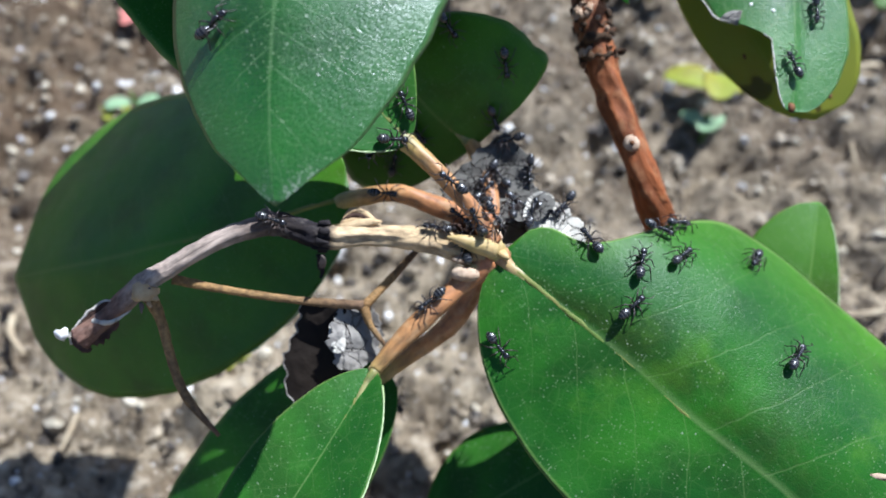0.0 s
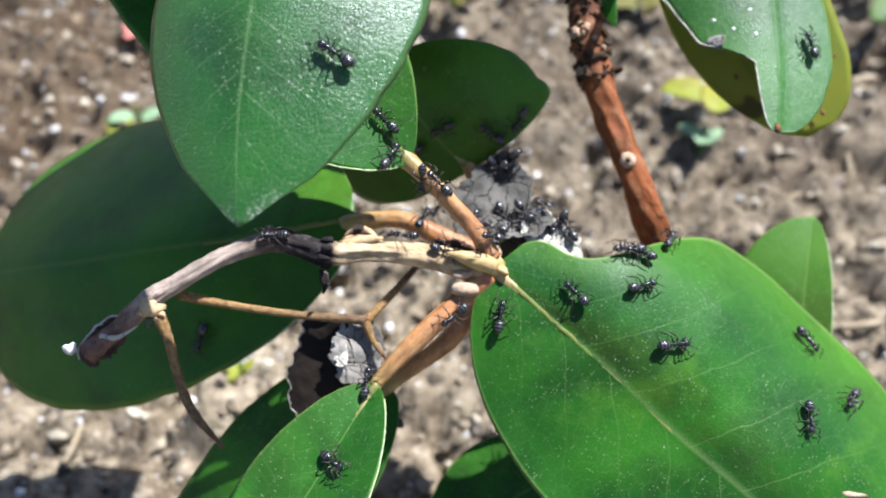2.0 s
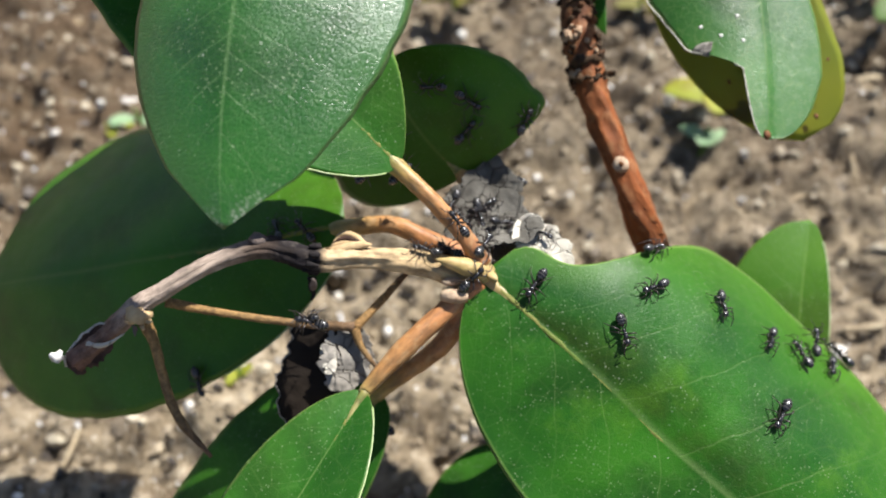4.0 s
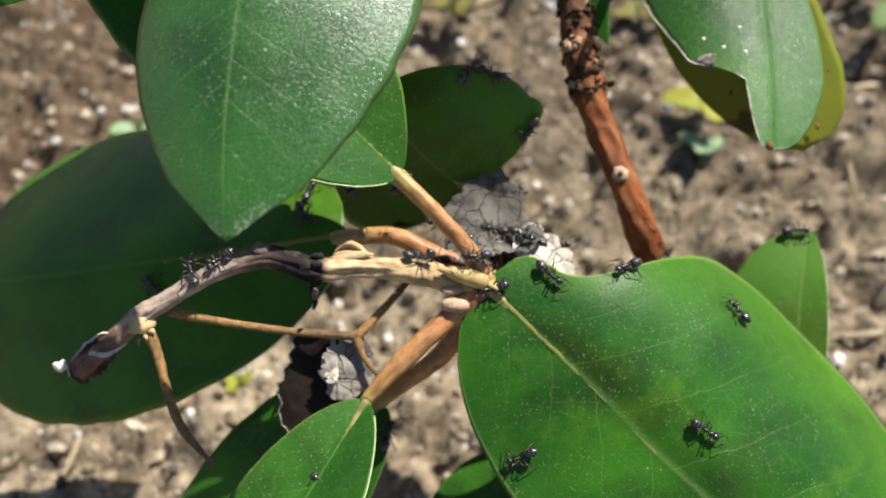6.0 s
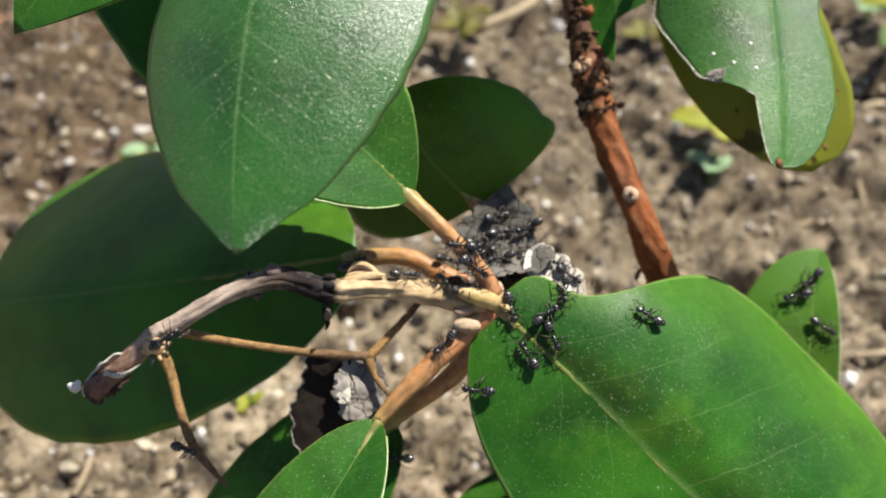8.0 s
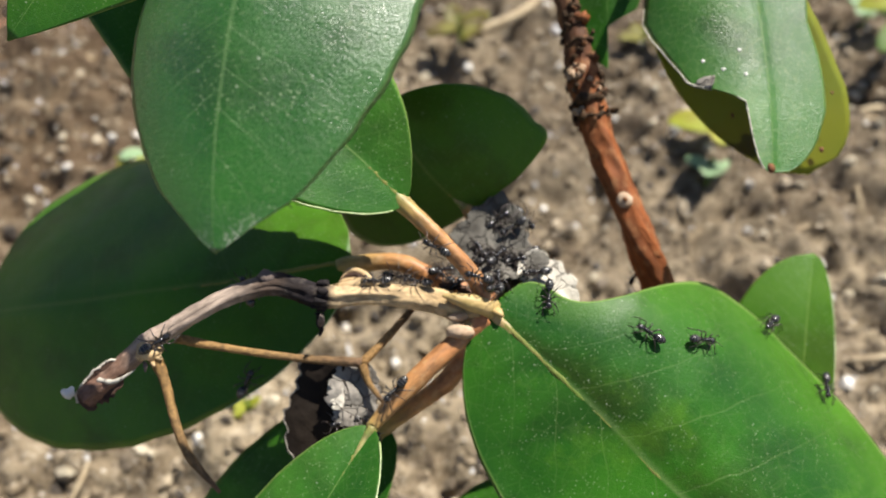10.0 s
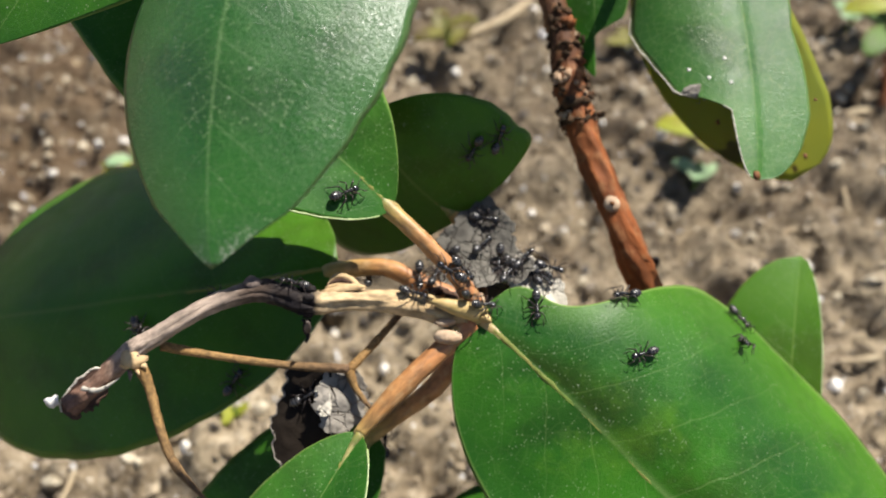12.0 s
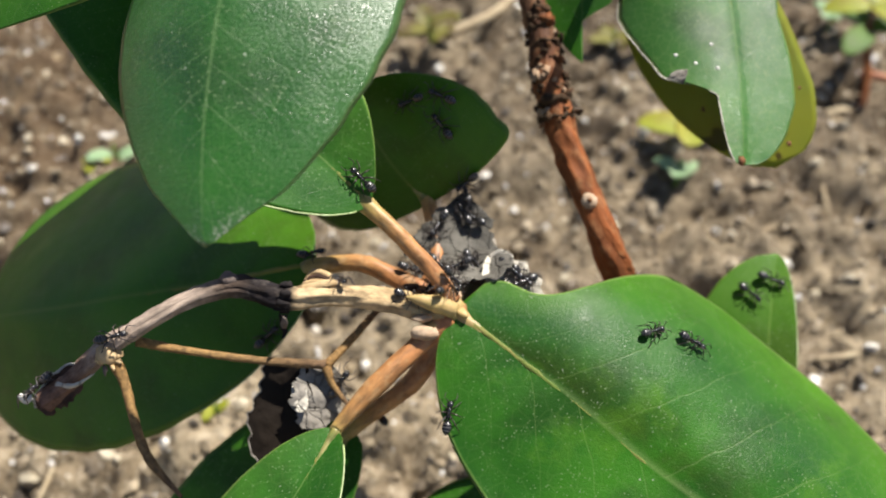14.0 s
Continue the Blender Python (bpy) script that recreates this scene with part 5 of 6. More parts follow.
    "upper_side": [(0, 0.00299, 0.00134, 0.00055, 1.26, 1.32, -1.09), (0.5, 0.00076, 0.00141, -0.00008, 0.65, -0.10, 0.14), (1, -0.00002, 0.00123, -0.00079, 0.77, -0.77, 0.88), (1.5, 0.00035, 0.00004, 0.00029, 0.30, 0.15, -0.05), (2, -0.00000, 0.00058, 0.00001, 0.33, -0.11, 0.17), (2.5, -0.00138, -0.00142, 0.00158, -1.59, -0.42, 0.37), (3, -0.00143, 0.00113, -0.00007, -0.22, -0.69, 0.69), (5.5, -0.00026, 0.00110, -0.00142, 0.94, -0.78, 0.90), (6, -0.00026, 0.00088, -0.00102, 0.93, -0.72, 0.88), (6.5, -0.00004, 0.00001, 0.00004, 0.29, -0.10, 0.10), (7, -0.00022, 0.00019, -0.00002, 0.10, -0.18, 0.14), (7.5, -0.00084, -0.00043, 0.00066, -0.64, -0.41, 0.25), (8, -0.00029, -0.00105, 0.00105, -0.77, 0.57, -0.67), (10.5, -0.00154, 0.00025, -0.00015, -0.58, -0.79, 0.70), (11, -0.00030, 0.00114, -0.00086, 0.63, -0.64, 0.69), (11.5, 0.00004, 0.00078, -0.00067, 0.83, -0.40, 0.47), (12, -0.00100, 0.00009, -0.00065, 0.35, -0.58, 0.62), (12.5, -0.00070, 0.00049, -0.00051, 0.28, -0.90, 0.93), (13, -0.00057, 0.00091, -0.00089, 0.65, -0.93, 0.99), (13.5, -0.00091, 0.00050, -0.00015, 0.12, -0.97, 1.04), (14, 0.00097, 0.00169, 0.00090, 0.28, -0.30, 0.40)],
}


def sway_at(key, t):
    """The shift and turn of a leaf about its base, between two rows."""
    rows = SWAY_ROWS[key]
    for (ta, *a), (tb, *b) in zip(rows, rows[1:]):
        if ta <= t <= tb:
            k = (t - ta) / (tb - ta)
            return [x + (y - x) * k for x, y in zip(a, b)]
    return rows[-1][1:]


def leaf_pose(key, t):
    sheet = HOSTS[key][0]
    if key not in SWAY_ROWS:
        return sheet.frame
    x, y, z, rx, ry, rz = sway_at(key, t)
    o = sheet.frame.translation
    return Matrix.Translation(o) @ pose(x, y, z, rx, ry, rz) @ Matrix.Translation(-o) @ sheet.frame


# ---- ants ----
def blob(bm, centre, size, turn=0.0, rings=2):
    made = bmesh.ops.create_icosphere(bm, subdivisions=rings, radius=1.0)["verts"]
    c, s = math.cos(turn), math.sin(turn)
    for x in made:
        q = Vector((x.co.x * size[0], x.co.y * size[1], x.co.z * size[2]))
        x.co = Vector((q.x * c + q.z * s, q.y, q.z * c - q.x * s)) + Vector(centre)


def limb(places, radii, ring=6):
    return Tube(places, radii, 0.0, 1.0, 0.0, 2).mesh(ring)


def ant_meshes():
    """The meshes of one worker ant, nose along x, feet at z = 0, in metres."""
    k = 0.001
    made = {}

    def keep(name, bm, material, hip=(0, 0, 0)):
        bmesh.ops.translate(bm, verts=bm.verts, vec=-Vector(hip))
        bmesh.ops.scale(bm, verts=bm.verts, vec=(k, k, k))
        me = bpy.data.meshes.new(name)
        bm.normal_update()
        bm.to_mesh(me)
        bm.free()
        me.materials.append(material)
        for p in me.polygons:
            p.use_smooth = True
        made.setdefault(name, []).append((me, Vector(hip) * k))

    bm = bmesh.new()
    blob(bm, (2.20, 0, 1.02), (0.62, 0.60, 0.42), 0.35)
    blob(bm, (2.05, 0.36, 1.08), (0.40, 0.22, 0.30), 0.35, 1)
    blob(bm, (2.05, -0.36, 1.08), (0.40, 0.22, 0.30), 0.35, 1)
    blob(bm, (2.72, 0.16, 0.76), (0.26, 0.11, 0.09), 0.5, 1)
    blob(bm, (2.72, -0.16, 0.76), (0.26, 0.11, 0.09), 0.5, 1)
    keep("head", bm, SHELL)
    bm = bmesh.new()
    blob(bm, (1.25, 0, 1.18), (0.52, 0.42, 0.42), 0.1)
    blob(bm, (0.72, 0, 1.20), (0.45, 0.33, 0.36), -0.1)
    blob(bm, (0.22, 0, 1.05), (0.46, 0.30, 0.36), -0.25)
    keep("thorax", bm, SHELL)
    bm = bmesh.new()
    blob(bm, (-0.32, 0, 1.02), (0.13, 0.26, 0.36), 0.0, 1)
    blob(bm, (-0.32, 0, 0.86), (0.34, 0.15, 0.14), 0.0, 1)
    keep("waist", bm, SHELL)
    bm = bmesh.new()
    blob(bm, (-1.62, 0, 1.12), (1.24, 0.80, 0.74), 0.12, 3)
    for x in bm.verts:
        if x.co.x < -2.2:
            f = 1 - 0.35 * min(1, (-2.2 - x.co.x) / 0.7)
            x.co.y *= f
        ring = 1 + 0.045 * max(0.0, math.sin(x.co.x * 11))
        x.co.y *= ring
        x.co.z = 1.12 + (x.co.z - 1.12) * ring
    keep("gaster", bm, SHELL)
    for side in (1, -1):
        keep("antenna", limb([(2.55, 0.22 * side, 1.20), (3.05, 0.85 * side, 1.62), (3.20, 0.98 * side, 1.58), (3.72, 1.02 * side, 1.05), (4.12, 0.92 * side, 0.62)],
                             [0.075, 0.065, 0.07, 0.08, 0.06]), LIMB, (2.55, 0.22 * side, 1.20))
        for hip, knee, shin, foot in (((1.35, 0.30), (1.95, 1.05, 1.60), (2.60, 1.55, 0.55), (3.00, 1.80, 0.06)),
                                      ((0.80, 0.30), (0.75, 1.25, 1.70), (0.55, 1.95, 0.60), (0.50, 2.35, 0.06)),
                                      ((0.30, 0.28), (-0.70, 1.15, 1.75), (-1.75, 1.75, 0.60), (-2.35, 2.05, 0.06))):
            h = (hip[0], hip[1] * side, 0.85)
            keep("leg", limb([h, (hip[0] * 0.6 + knee[0] * 0.4, (hip[1] + 0.30) * side, 1.0), (knee[0], knee[1] * side, knee[2]), (shin[0], shin[1] * side, shin[2]), (foot[0], foot[1] * side, foot[2])],
                             [0.16, 0.15, 0.11, 0.08, 0.045]), LIMB, h)
    return made


ANT_MESHES = ant_meshes()
ANTS = []


def make_ant(scale, label):
    root = thing("ant", label, "ant", "worker ants on the shrub")
    root.scale = (scale, scale, scale)
    legs = []
    for name, items in ANT_MESHES.items():
        for me, hip in items:
            ob = new(name, me)
            ob.parent = root
            ob.location = hip
            if name == "leg":
                legs.append(ob)
    ANTS.append((root, legs))
    return root


def host_pose(key, t):
    shape, ob, plant = HOSTS[key]
    if key.endswith("_stalk"):
        return leaf_pose(key[:-6], t)
    return leaf_pose(key, t) if isinstance(shape, Sheet) else Matrix.Identity(4)


def perch(key, s, u, t):
    """Place and outward direction on a leaf or stem; past a margin (u over 1) the under side is meant."""
    shape = HOSTS[key][0]
    m = host_pose(key, t)
    if isinstance(shape, Sheet):
        under = abs(u) > 1
        v = math.copysign(2 - abs(u), u) if under else u
        q, n, d = shape.spot(s, v)
        if under:
            q = q - n * (shape.thick + 0.0022 * min(1.0, (abs(u) - 1) / 0.25))
            n = -n
        q = q + n * 0.0001
    else:
        q, n, d = shape.spot(s, u)
    return m @ q, (m.to_3x3() @ n).normalized(), (m.to_3x3() @ d).normalized()


STEP = 0.125


def march(number, route):
    """Key an ant along its route: rows of seconds, leaf or stem, how far along it, how far across it."""
    root, legs = ANTS[number]
    rnd = random.Random(number * 7 + 1)

    def where(t):
        last = route[0]
        if t <= last[0]:
            return perch(last[1], last[2], last[3], t)
        for a, b in zip(route, route[1:]):
            if a[0] <= t <= b[0]:
                k = (t - a[0]) / (b[0] - a[0])
                if a[1] == b[1]:
                    return perch(a[1], a[2] + (b[2] - a[2]) * k, a[3] + (b[3] - a[3]) * k, t)
                p, n, d = perch(a[1], a[2], a[3], t)
                q, m, e = perch(b[1], b[2], b[3], t)
                return p.lerp(q, k), (n.lerp(m, k) + Vector((0, 0, 0.001))).normalized(), d
        return perch(route[-1][1], route[-1][2], route[-1][3], t)

    times = [i * STEP for i in range(int(14 / STEP) + 1)]
    spots = [where(t) for t in times]
    heading = None
    rows, speeds = [], []
    for i, t in enumerate(times):
        p, n, d = spots[i]
        a, b = spots[max(i - 1, 0)][0], spots[min(i + 1, len(spots) - 1)][0]
        go = b - a
        go = go - n * go.dot(n)
        speeds.append(go.length)
        if go.length > 0.0003:
            heading = go.normalized()
        if heading is None:
            j = next((j for j in range(i, len(spots)) if (spots[j][0] - p).length > 0.001), None)
            heading = (spots[j][0] - p).normalized() if j else d
        x = heading - n * heading.dot(n)
        if x.length < 0.05:
            x = d - n * d.dot(n)
        rows.append((t, basis(p, x, n)))
    clean = [rows[0]]
    for t, m in rows[1:]:
        q0, q1 = clean[-1][1].to_quaternion(), m.to_quaternion()
        turn = q0.rotation_difference(q1).angle
        turn = min(turn, 2 * math.pi - turn)
        if turn > radians(85):
            q1 = q0.slerp(q1 if q0.dot(q1) >= 0 else -q1, radians(80) / turn)
            m = Matrix.LocRotScale(m.translation, q1, None)
        clean.append((t, m))
    walk(root, clean)
    for k, leg in enumerate(legs):
        side = 1 if k < 3 else -1
        phase = (0 if (k % 3 == 1) == (side > 0) else math.pi) + rnd.uniform(-0.4, 0.4)
        steps = []
        for i, t in enumerate(times):
            a = 20 * min(1.0, speeds[i] / 0.002) * math.sin(phase + i * 0.95)
            steps.append((t, Matrix.Translation(leg.location) @ pose(0, 0, 0, side * max(0.0, a) * 0.35, 0, side * a + rnd.uniform(-4, 4))))
        hip = leg.location.copy()
        walk(leg, [(t, Matrix.LocRotScale(hip, m.to_quaternion(), None)) for t, m in steps])


def mill(number, spots, beat, start=0.0):
    """Key an ant that keeps to a few spots and goes to and fro between them."""
    rnd = random.Random(number * 13 + 5)
    route, t, k = [(0.0, *spots[0])], start, 0
    while t < 14.0:
        if t > 0:
            k += 1
            host, s, u = spots[k % len(spots)]
            route.append((t, host, s + rnd.uniform(-0.03, 0.03), u + rnd.uniform(-0.04, 0.04)))
        t += beat * rnd.uniform(0.7, 1.3)
    march(number, route)


def motions():
    for key, rows in SWAY_ROWS.items():
        ob = HOSTS[key][1]
        walk(ob, [(r[0], to_shrub @ leaf_pose(key, r[0])) for r in rows])
    march(0, [(0, "right", 0.179, 0.515), (0.5, "right", 0.176, 0.571), (1, "right", 0.162, 0.771), (1.5, "right", 0.159, 0.786), (2, "right", 0.146, 0.980), (2.5, "right", 0.059, 0.784), (3, "right", 0.071, 0.749), (5.5, "right", 0.083, -0.065), (6, "right", 0.021, 0.006), (6.5, "right", 0.072, -0.238), (7, "right", 0.038, -0.600), (7.5, "right", 0.022, 0.171), (8, "right", 0.029, 0.133), (10.5, "grey_1", 0.466, -0.862), (11, "grey_1", 0.439, -0.226), (11.5, "grey_1", 0.499, -0.713), (12, "grey_1", 0.684, -0.928), (12.5, "grey_0", 0.166, -0.600), (13, "grey_0", 0.174, -0.423), (13.5, "grey_0", 0.174, -1.450)])
    march(1, [(0, "right", 0.222, 0.580), (0.5, "right", 0.236, 0.808), (1, "right", 0.222, 0.819), (1.5, "right", 0.174, 0.922), (2, "right", 0.164, 0.849), (2.5, "right", 0.160, 0.980), (3, "right", 0.183, 0.980), (5.5, "right", 0.176, 0.962), (6, "right", 0.153, 0.980), (6.5, "right", 0.120, 0.968), (7, "right", 0.128, 0.918), (7.5, "right", 0.061, 0.334), (8, "right", 0.078, 0.392), (8.6, "right", 0.078, 1.450)])
    march(2, [(0, "right", 0.329, 0.757), (0.5, "right", 0.320, 0.557), (1, "right", 0.264, 0.666), (1.5, "right", 0.264, 1.450), (2, "right", 0.531, 0.388), (2.5, "right", 0.575, 0.477), (3, "right", 0.584, 0.455), (5.5, "small", 0.967, 0.624), (6, "small", 0.973, 0.629), (6.5, "small", 0.973, 0.339), (7, "small", 0.902, 0.107), (7.5, "small", 0.756, -0.060), (8, "small", 0.756, 0.259), (10.5, "right", 0.386, 0.865), (11, "right", 0.382, 0.798), (11.5, "right", 0.382, 1.450), (12.5, "right", 0.363, 0.035), (13, "right", 0.363, 1.450)])
    march(3, [(0, "right", 0.209, 0.194), (0.5, "right", 0.216, 0.376), (1, "right", 0.195, 0.225), (1.5, "right", 0.204, 0.298), (2, "right", 0.128, 0.350), (2.5, "right", 0.120, 0.691), (3, "right", 0.142, 0.470), (5.5, "right", 0.337, -0.124), (6, "right", 0.238, -0.741), (6.5, "right", 0.238, -1.450), (7.4, "right", 0.238, -1.450), (8, "right", 0.102, -0.162), (8.6, "right", 0.102, -1.450), (10.9, "right", 0.102, -1.450), (11.5, "lower_back", 0.027, 0.206), (12, "lower_back", 0.027, 1.450), (12.5, "lower_back_stalk", 0.792, 0.165), (13, "lower_back_stalk", 0.792, 0.665)])
    march(4, [(0, "right", 0.455, 0.425), (0.5, "right", 0.455, 1.450), (1, "right", 0.403, 0.013), (1.5, "right", 0.318, 0.049), (2, "right", 0.290, 0.232), (2.5, "right", 0.488, 0.495), (3, "right", 0.493, 0.365), (5.5, "right", 0.496, 0.383), (6, "right", 0.496, 1.450), (9.9, "right", 0.496, 1.450), (10.5, "right", 0.426, 0.664), (11, "right", 0.420, 0.279), (11.5, "right", 0.393, 0.451), (12, "right", 0.393, 1.450)])
    march(5, [(0, "right", 0.093, -0.751), (0.5, "right", 0.160, -0.600), (1, "right", 0.181, -0.628), (1.5, "right", 0.197, -0.261), (2, "right", 0.197, -1.450), (6.4, "right", 0.197, -1.450), (7, "right", 0.169, -0.840), (7.5, "lower_back_stalk", 0.200, 0.140), (8, "low_stalk", 0.345, 0.193), (10.5, "low_stalk", 0.635, 0.179), (11, "low_stalk", 0.680, 0.327), (11.5, "low_stalk", 0.477, 0.207), (12, "bud", 0.027, 0.308), (12.5, "right", 0.073, -0.018), (13, "right", 0.155, -0.586), (13.5, "right", 0.122, -0.974), (14, "right", 0.103, -0.923)])
    march(6, [(0, "right", 0.100, 0.980), (0.5, "grey_2", 0.780, 0.203), (1, "right", 0.134, -0.317), (1.5, "right", 0.117, -0.532), (2, "right", 0.064, -0.442), (2.5, "right", 0.025, 0.393), (3, "stalked_stalk", 0.179, 0.133), (5.5, "grey_1", 0.348, -0.884), (6, "right", 0.069, 0.834), (6.5, "right", 0.099, 0.271), (7, "right", 0.133, -0.943), (7.5, "right", 0.129, -0.533), (8, "right", 0.084, -0.838), (10.5, "dark_0", 0.484, -0.035), (11, "dark_0", 0.265, -0.094), (11.5, "dark_0", 0.255, -0.044), (12, "dark_0", 0.227, -0.135), (12.5, "dark_1", 0.422, -0.071), (13, "dark_1", 0.350, 0.980), (13.5, "dark_1", 0.302, 0.933), (14, "dark_1", 0.304, 0.862)])
    march(7, [(0, "right", 0.169, 0.926), (0.5, "right", 0.199, 0.753), (1, "right", 0.231, 0.514), (1.5, "right", 0.235, 0.524), (2, "right", 0.189, 0.964), (2.5, "right", 0.236, 0.862), (3, "right", 0.289, 0.725), (5.5, "right", 0.371, 0.416), (6, "right", 0.407, 0.164), (6.5, "right", 0.407, 1.450), (7.5, "right", 0.346, 0.270), (8, "right", 0.199, 0.549), (10.5, "right", 0.221, 0.450), (11, "right", 0.205, 0.438), (11.5, "right", 0.203, 0.669), (12, "right", 0.161, 0.961), (12.5, "right", 0.161, 1.450)])
    march(8, [(0, "right", 0.190, 0.942), (0.5, "right", 0.202, 0.952), (1, "right", 0.242, 0.969), (1.5, "right", 0.347, 0.886), (2, "right", 0.475, 0.709), (2.5, "right", 0.529, 0.789), (3, "right", 0.548, 0.902), (5.5, "right", 0.554, 0.710), (6, "right", 0.554, 1.450)])
    march(9, [(0, "upper", 0.610, 0.361), (0.5, "upper", 0.777, 0.486), (1, "upper", 0.607, -0.196), (1.5, "upper", 0.607, -1.450)])
    march(10, [(0, "upper", 0.833, -0.196), (0.5, "upper", 0.770, -0.338), (1, "upper", 0.861, 0.132), (1.5, "upper", 0.824, 0.580), (2, "upper", 0.668, 0.571), (2.5, "upper", 0.520, 0.407), (3, "upper", 0.520, 1.450)])
    march(11, [(0, "top", 0.507, -0.497), (0.5, "top", 0.464, -0.180), (1, "top", 0.343, 0.810), (1.5, "top", 0.315, 0.606), (2, "top", 0.315, 1.450)])
    march(12, [(0, "stalked", 0.069, 0.538), (0.5, "stalked_stalk", 0.907, 0.037), (1, "stalked_stalk", 0.954, 0.112), (1.5, "stalked", 0.127, -0.171), (2, "stalked", 0.173, -0.142), (2.5, "stalked", 0.125, -0.141), (3, "stalked", 0.075, -0.182), (3.6, "stalked", 0.075, -1.450), (6.9, "stalked", 0.075, -1.450), (7.5, "stalked_stalk", 0.713, 0.411), (8, "stalked_stalk", 0.367, 0.281), (10.5, "grey_1", 0.507, 0.624), (11, "grey_1", 0.622, 0.572), (11.5, "grey_0", 0.680, 0.100), (12, "grey_0", 0.807, 0.045), (12.5, "grey_0", 0.490, 0.159), (13, "grey_0", 0.655, 0.186), (13.5, "grey_0", 0.784, 0.848), (14, "grey_0", 0.658, 0.590)])
    march(13, [(0, "stalked", 0.098, -0.505), (0.5, "stalked", 0.119, -0.493), (1, "stalked_stalk", 0.939, 0.363), (1.5, "stalked_stalk", 0.939, 0.863), (2, "stalked_stalk", 0.794, 1.313), (2.5, "stalked_stalk", 0.879, 1.117), (3, "stalked_stalk", 0.908, 1.196), (3.6, "stalked_stalk", 0.908, 1.696), (6.4, "stalked_stalk", 0.908, 1.696), (7, "grey_0", 0.394, 0.919), (7.5, "leftward_stalk", 0.378, 0.214), (8, "leftward_stalk", 0.337, 0.041), (10.5, "leftward_stalk", 0.302, 0.159), (11, "leftward_stalk", 0.314, 0.251), (11.5, "leftward_stalk", 0.239, 0.201), (12, "leftward_stalk", 0.271, 0.117), (12.5, "grey_0", 0.592, 0.630), (13, "grey_0", 0.710, -0.155), (13.5, "grey_0", 0.674, -0.872), (14, "grey_0", 0.780, -0.570)])
    march(14, [(0, "behind", 0.354, 0.184), (0.5, "twig", 0.162, 0.189), (1, "twig", 0.162, 0.689), (1.5, "low", 0.253, 0.711), (2, "low_stalk", 0.817, 0.153), (2.5, "low_stalk", 0.643, 0.198), (3, "low_stalk", 0.678, 0.092), (5.5, "twig", 0.577, 0.203), (6, "twig", 0.578, 0.278), (6.5, "twig", 0.604, 0.284), (7, "twig", 0.559, 0.390), (7.5, "twig", 0.559, 0.890), (11.9, "twig", 0.559, 0.890), (12.5, "twig", 0.636, 1.236), (13, "twig", 0.813, 1.275), (13.5, "twig", 0.803, 1.208), (14, "twig", 0.742, 1.334)])
    march(15, [(0, "twig", 0.486, 0.366), (0.5, "twig", 0.191, 0.520), (1, "leftward", 0.014, 0.664), (1.5, "leftward", 0.120, -0.000), (2, "twig", 0.489, 0.352), (2.5, "leftward", 0.137, -0.025), (3, "leftward", 0.133, -0.023), (5.5, "leftward", 0.143, -0.031), (6, "leftward", 0.089, -0.592), (6.5, "leftward", 0.089, -1.450), (7, "leftward", 0.107, 0.083), (7.5, "leftward", 0.107, 1.450), (10.4, "leftward", 0.107, 1.450), (11, "leftward", 0.051, -0.336), (11.5, "leftward", 0.049, -0.442), (12, "leftward", 0.049, -1.450), (12.9, "leftward", 0.049, -1.450), (13.5, "leftward", 0.053, -0.726), (14, "twig", 0.203, 0.178)])
    march(16, [(0, "twig", 0.046, 0.394), (0.5, "leftward_stalk", 0.214, 0.332), (1, "twig", 0.082, 0.198), (1.5, "twig", 0.104, 0.258), (2, "twig", 0.162, 0.180), (2.5, "twig", 0.262, 0.225), (3, "leftward", 0.049, 0.290), (5.5, "leftward", 0.118, -0.398), (6, "leftward", 0.090, -0.302), (6.5, "leftward", 0.049, -0.035), (7, "leftward", 0.010, 0.318), (7.5, "leftward", 0.034, 0.394), (8, "leftward", 0.010, 0.476), (10.5, "leftward_stalk", 0.503, 0.366), (11, "leftward_stalk", 0.423, 0.157), (11.5, "leftward_stalk", 0.388, 0.057), (12, "leftward_stalk", 0.360, 0.176), (12.5, "leftward_stalk", 0.360, 0.137), (13, "leftward_stalk", 0.325, 0.072), (13.5, "leftward_stalk", 0.288, 0.162), (14, "leftward_stalk", 0.267, 0.051)])
    march(17, [(0, "low_stalk", 0.400, 0.184), (0.5, "low_stalk", 0.616, 0.123), (1, "low", 0.145, -0.196), (1.5, "low", 0.325, 0.026), (2, "low", 0.326, 0.161), (2.5, "low", 0.340, 0.922), (3, "low", 0.340, 1.450), (5.9, "low", 0.340, 1.450), (6.5, "leftward", 0.531, 0.405), (7, "leftward", 0.587, 0.725), (7.5, "twig", 0.969, 0.374), (8, "twig", 0.744, 0.476), (10.5, "twig", 0.751, 0.430), (11, "twig", 0.741, 0.479), (11.5, "twig", 0.739, 0.488), (12, "twig", 0.739, 0.988), (12.5, "twig", 0.727, 1.289), (13, "twig", 0.685, 1.219), (13.5, "twig", 0.685, 1.719), (14, "twig", 0.975, 2.217)])
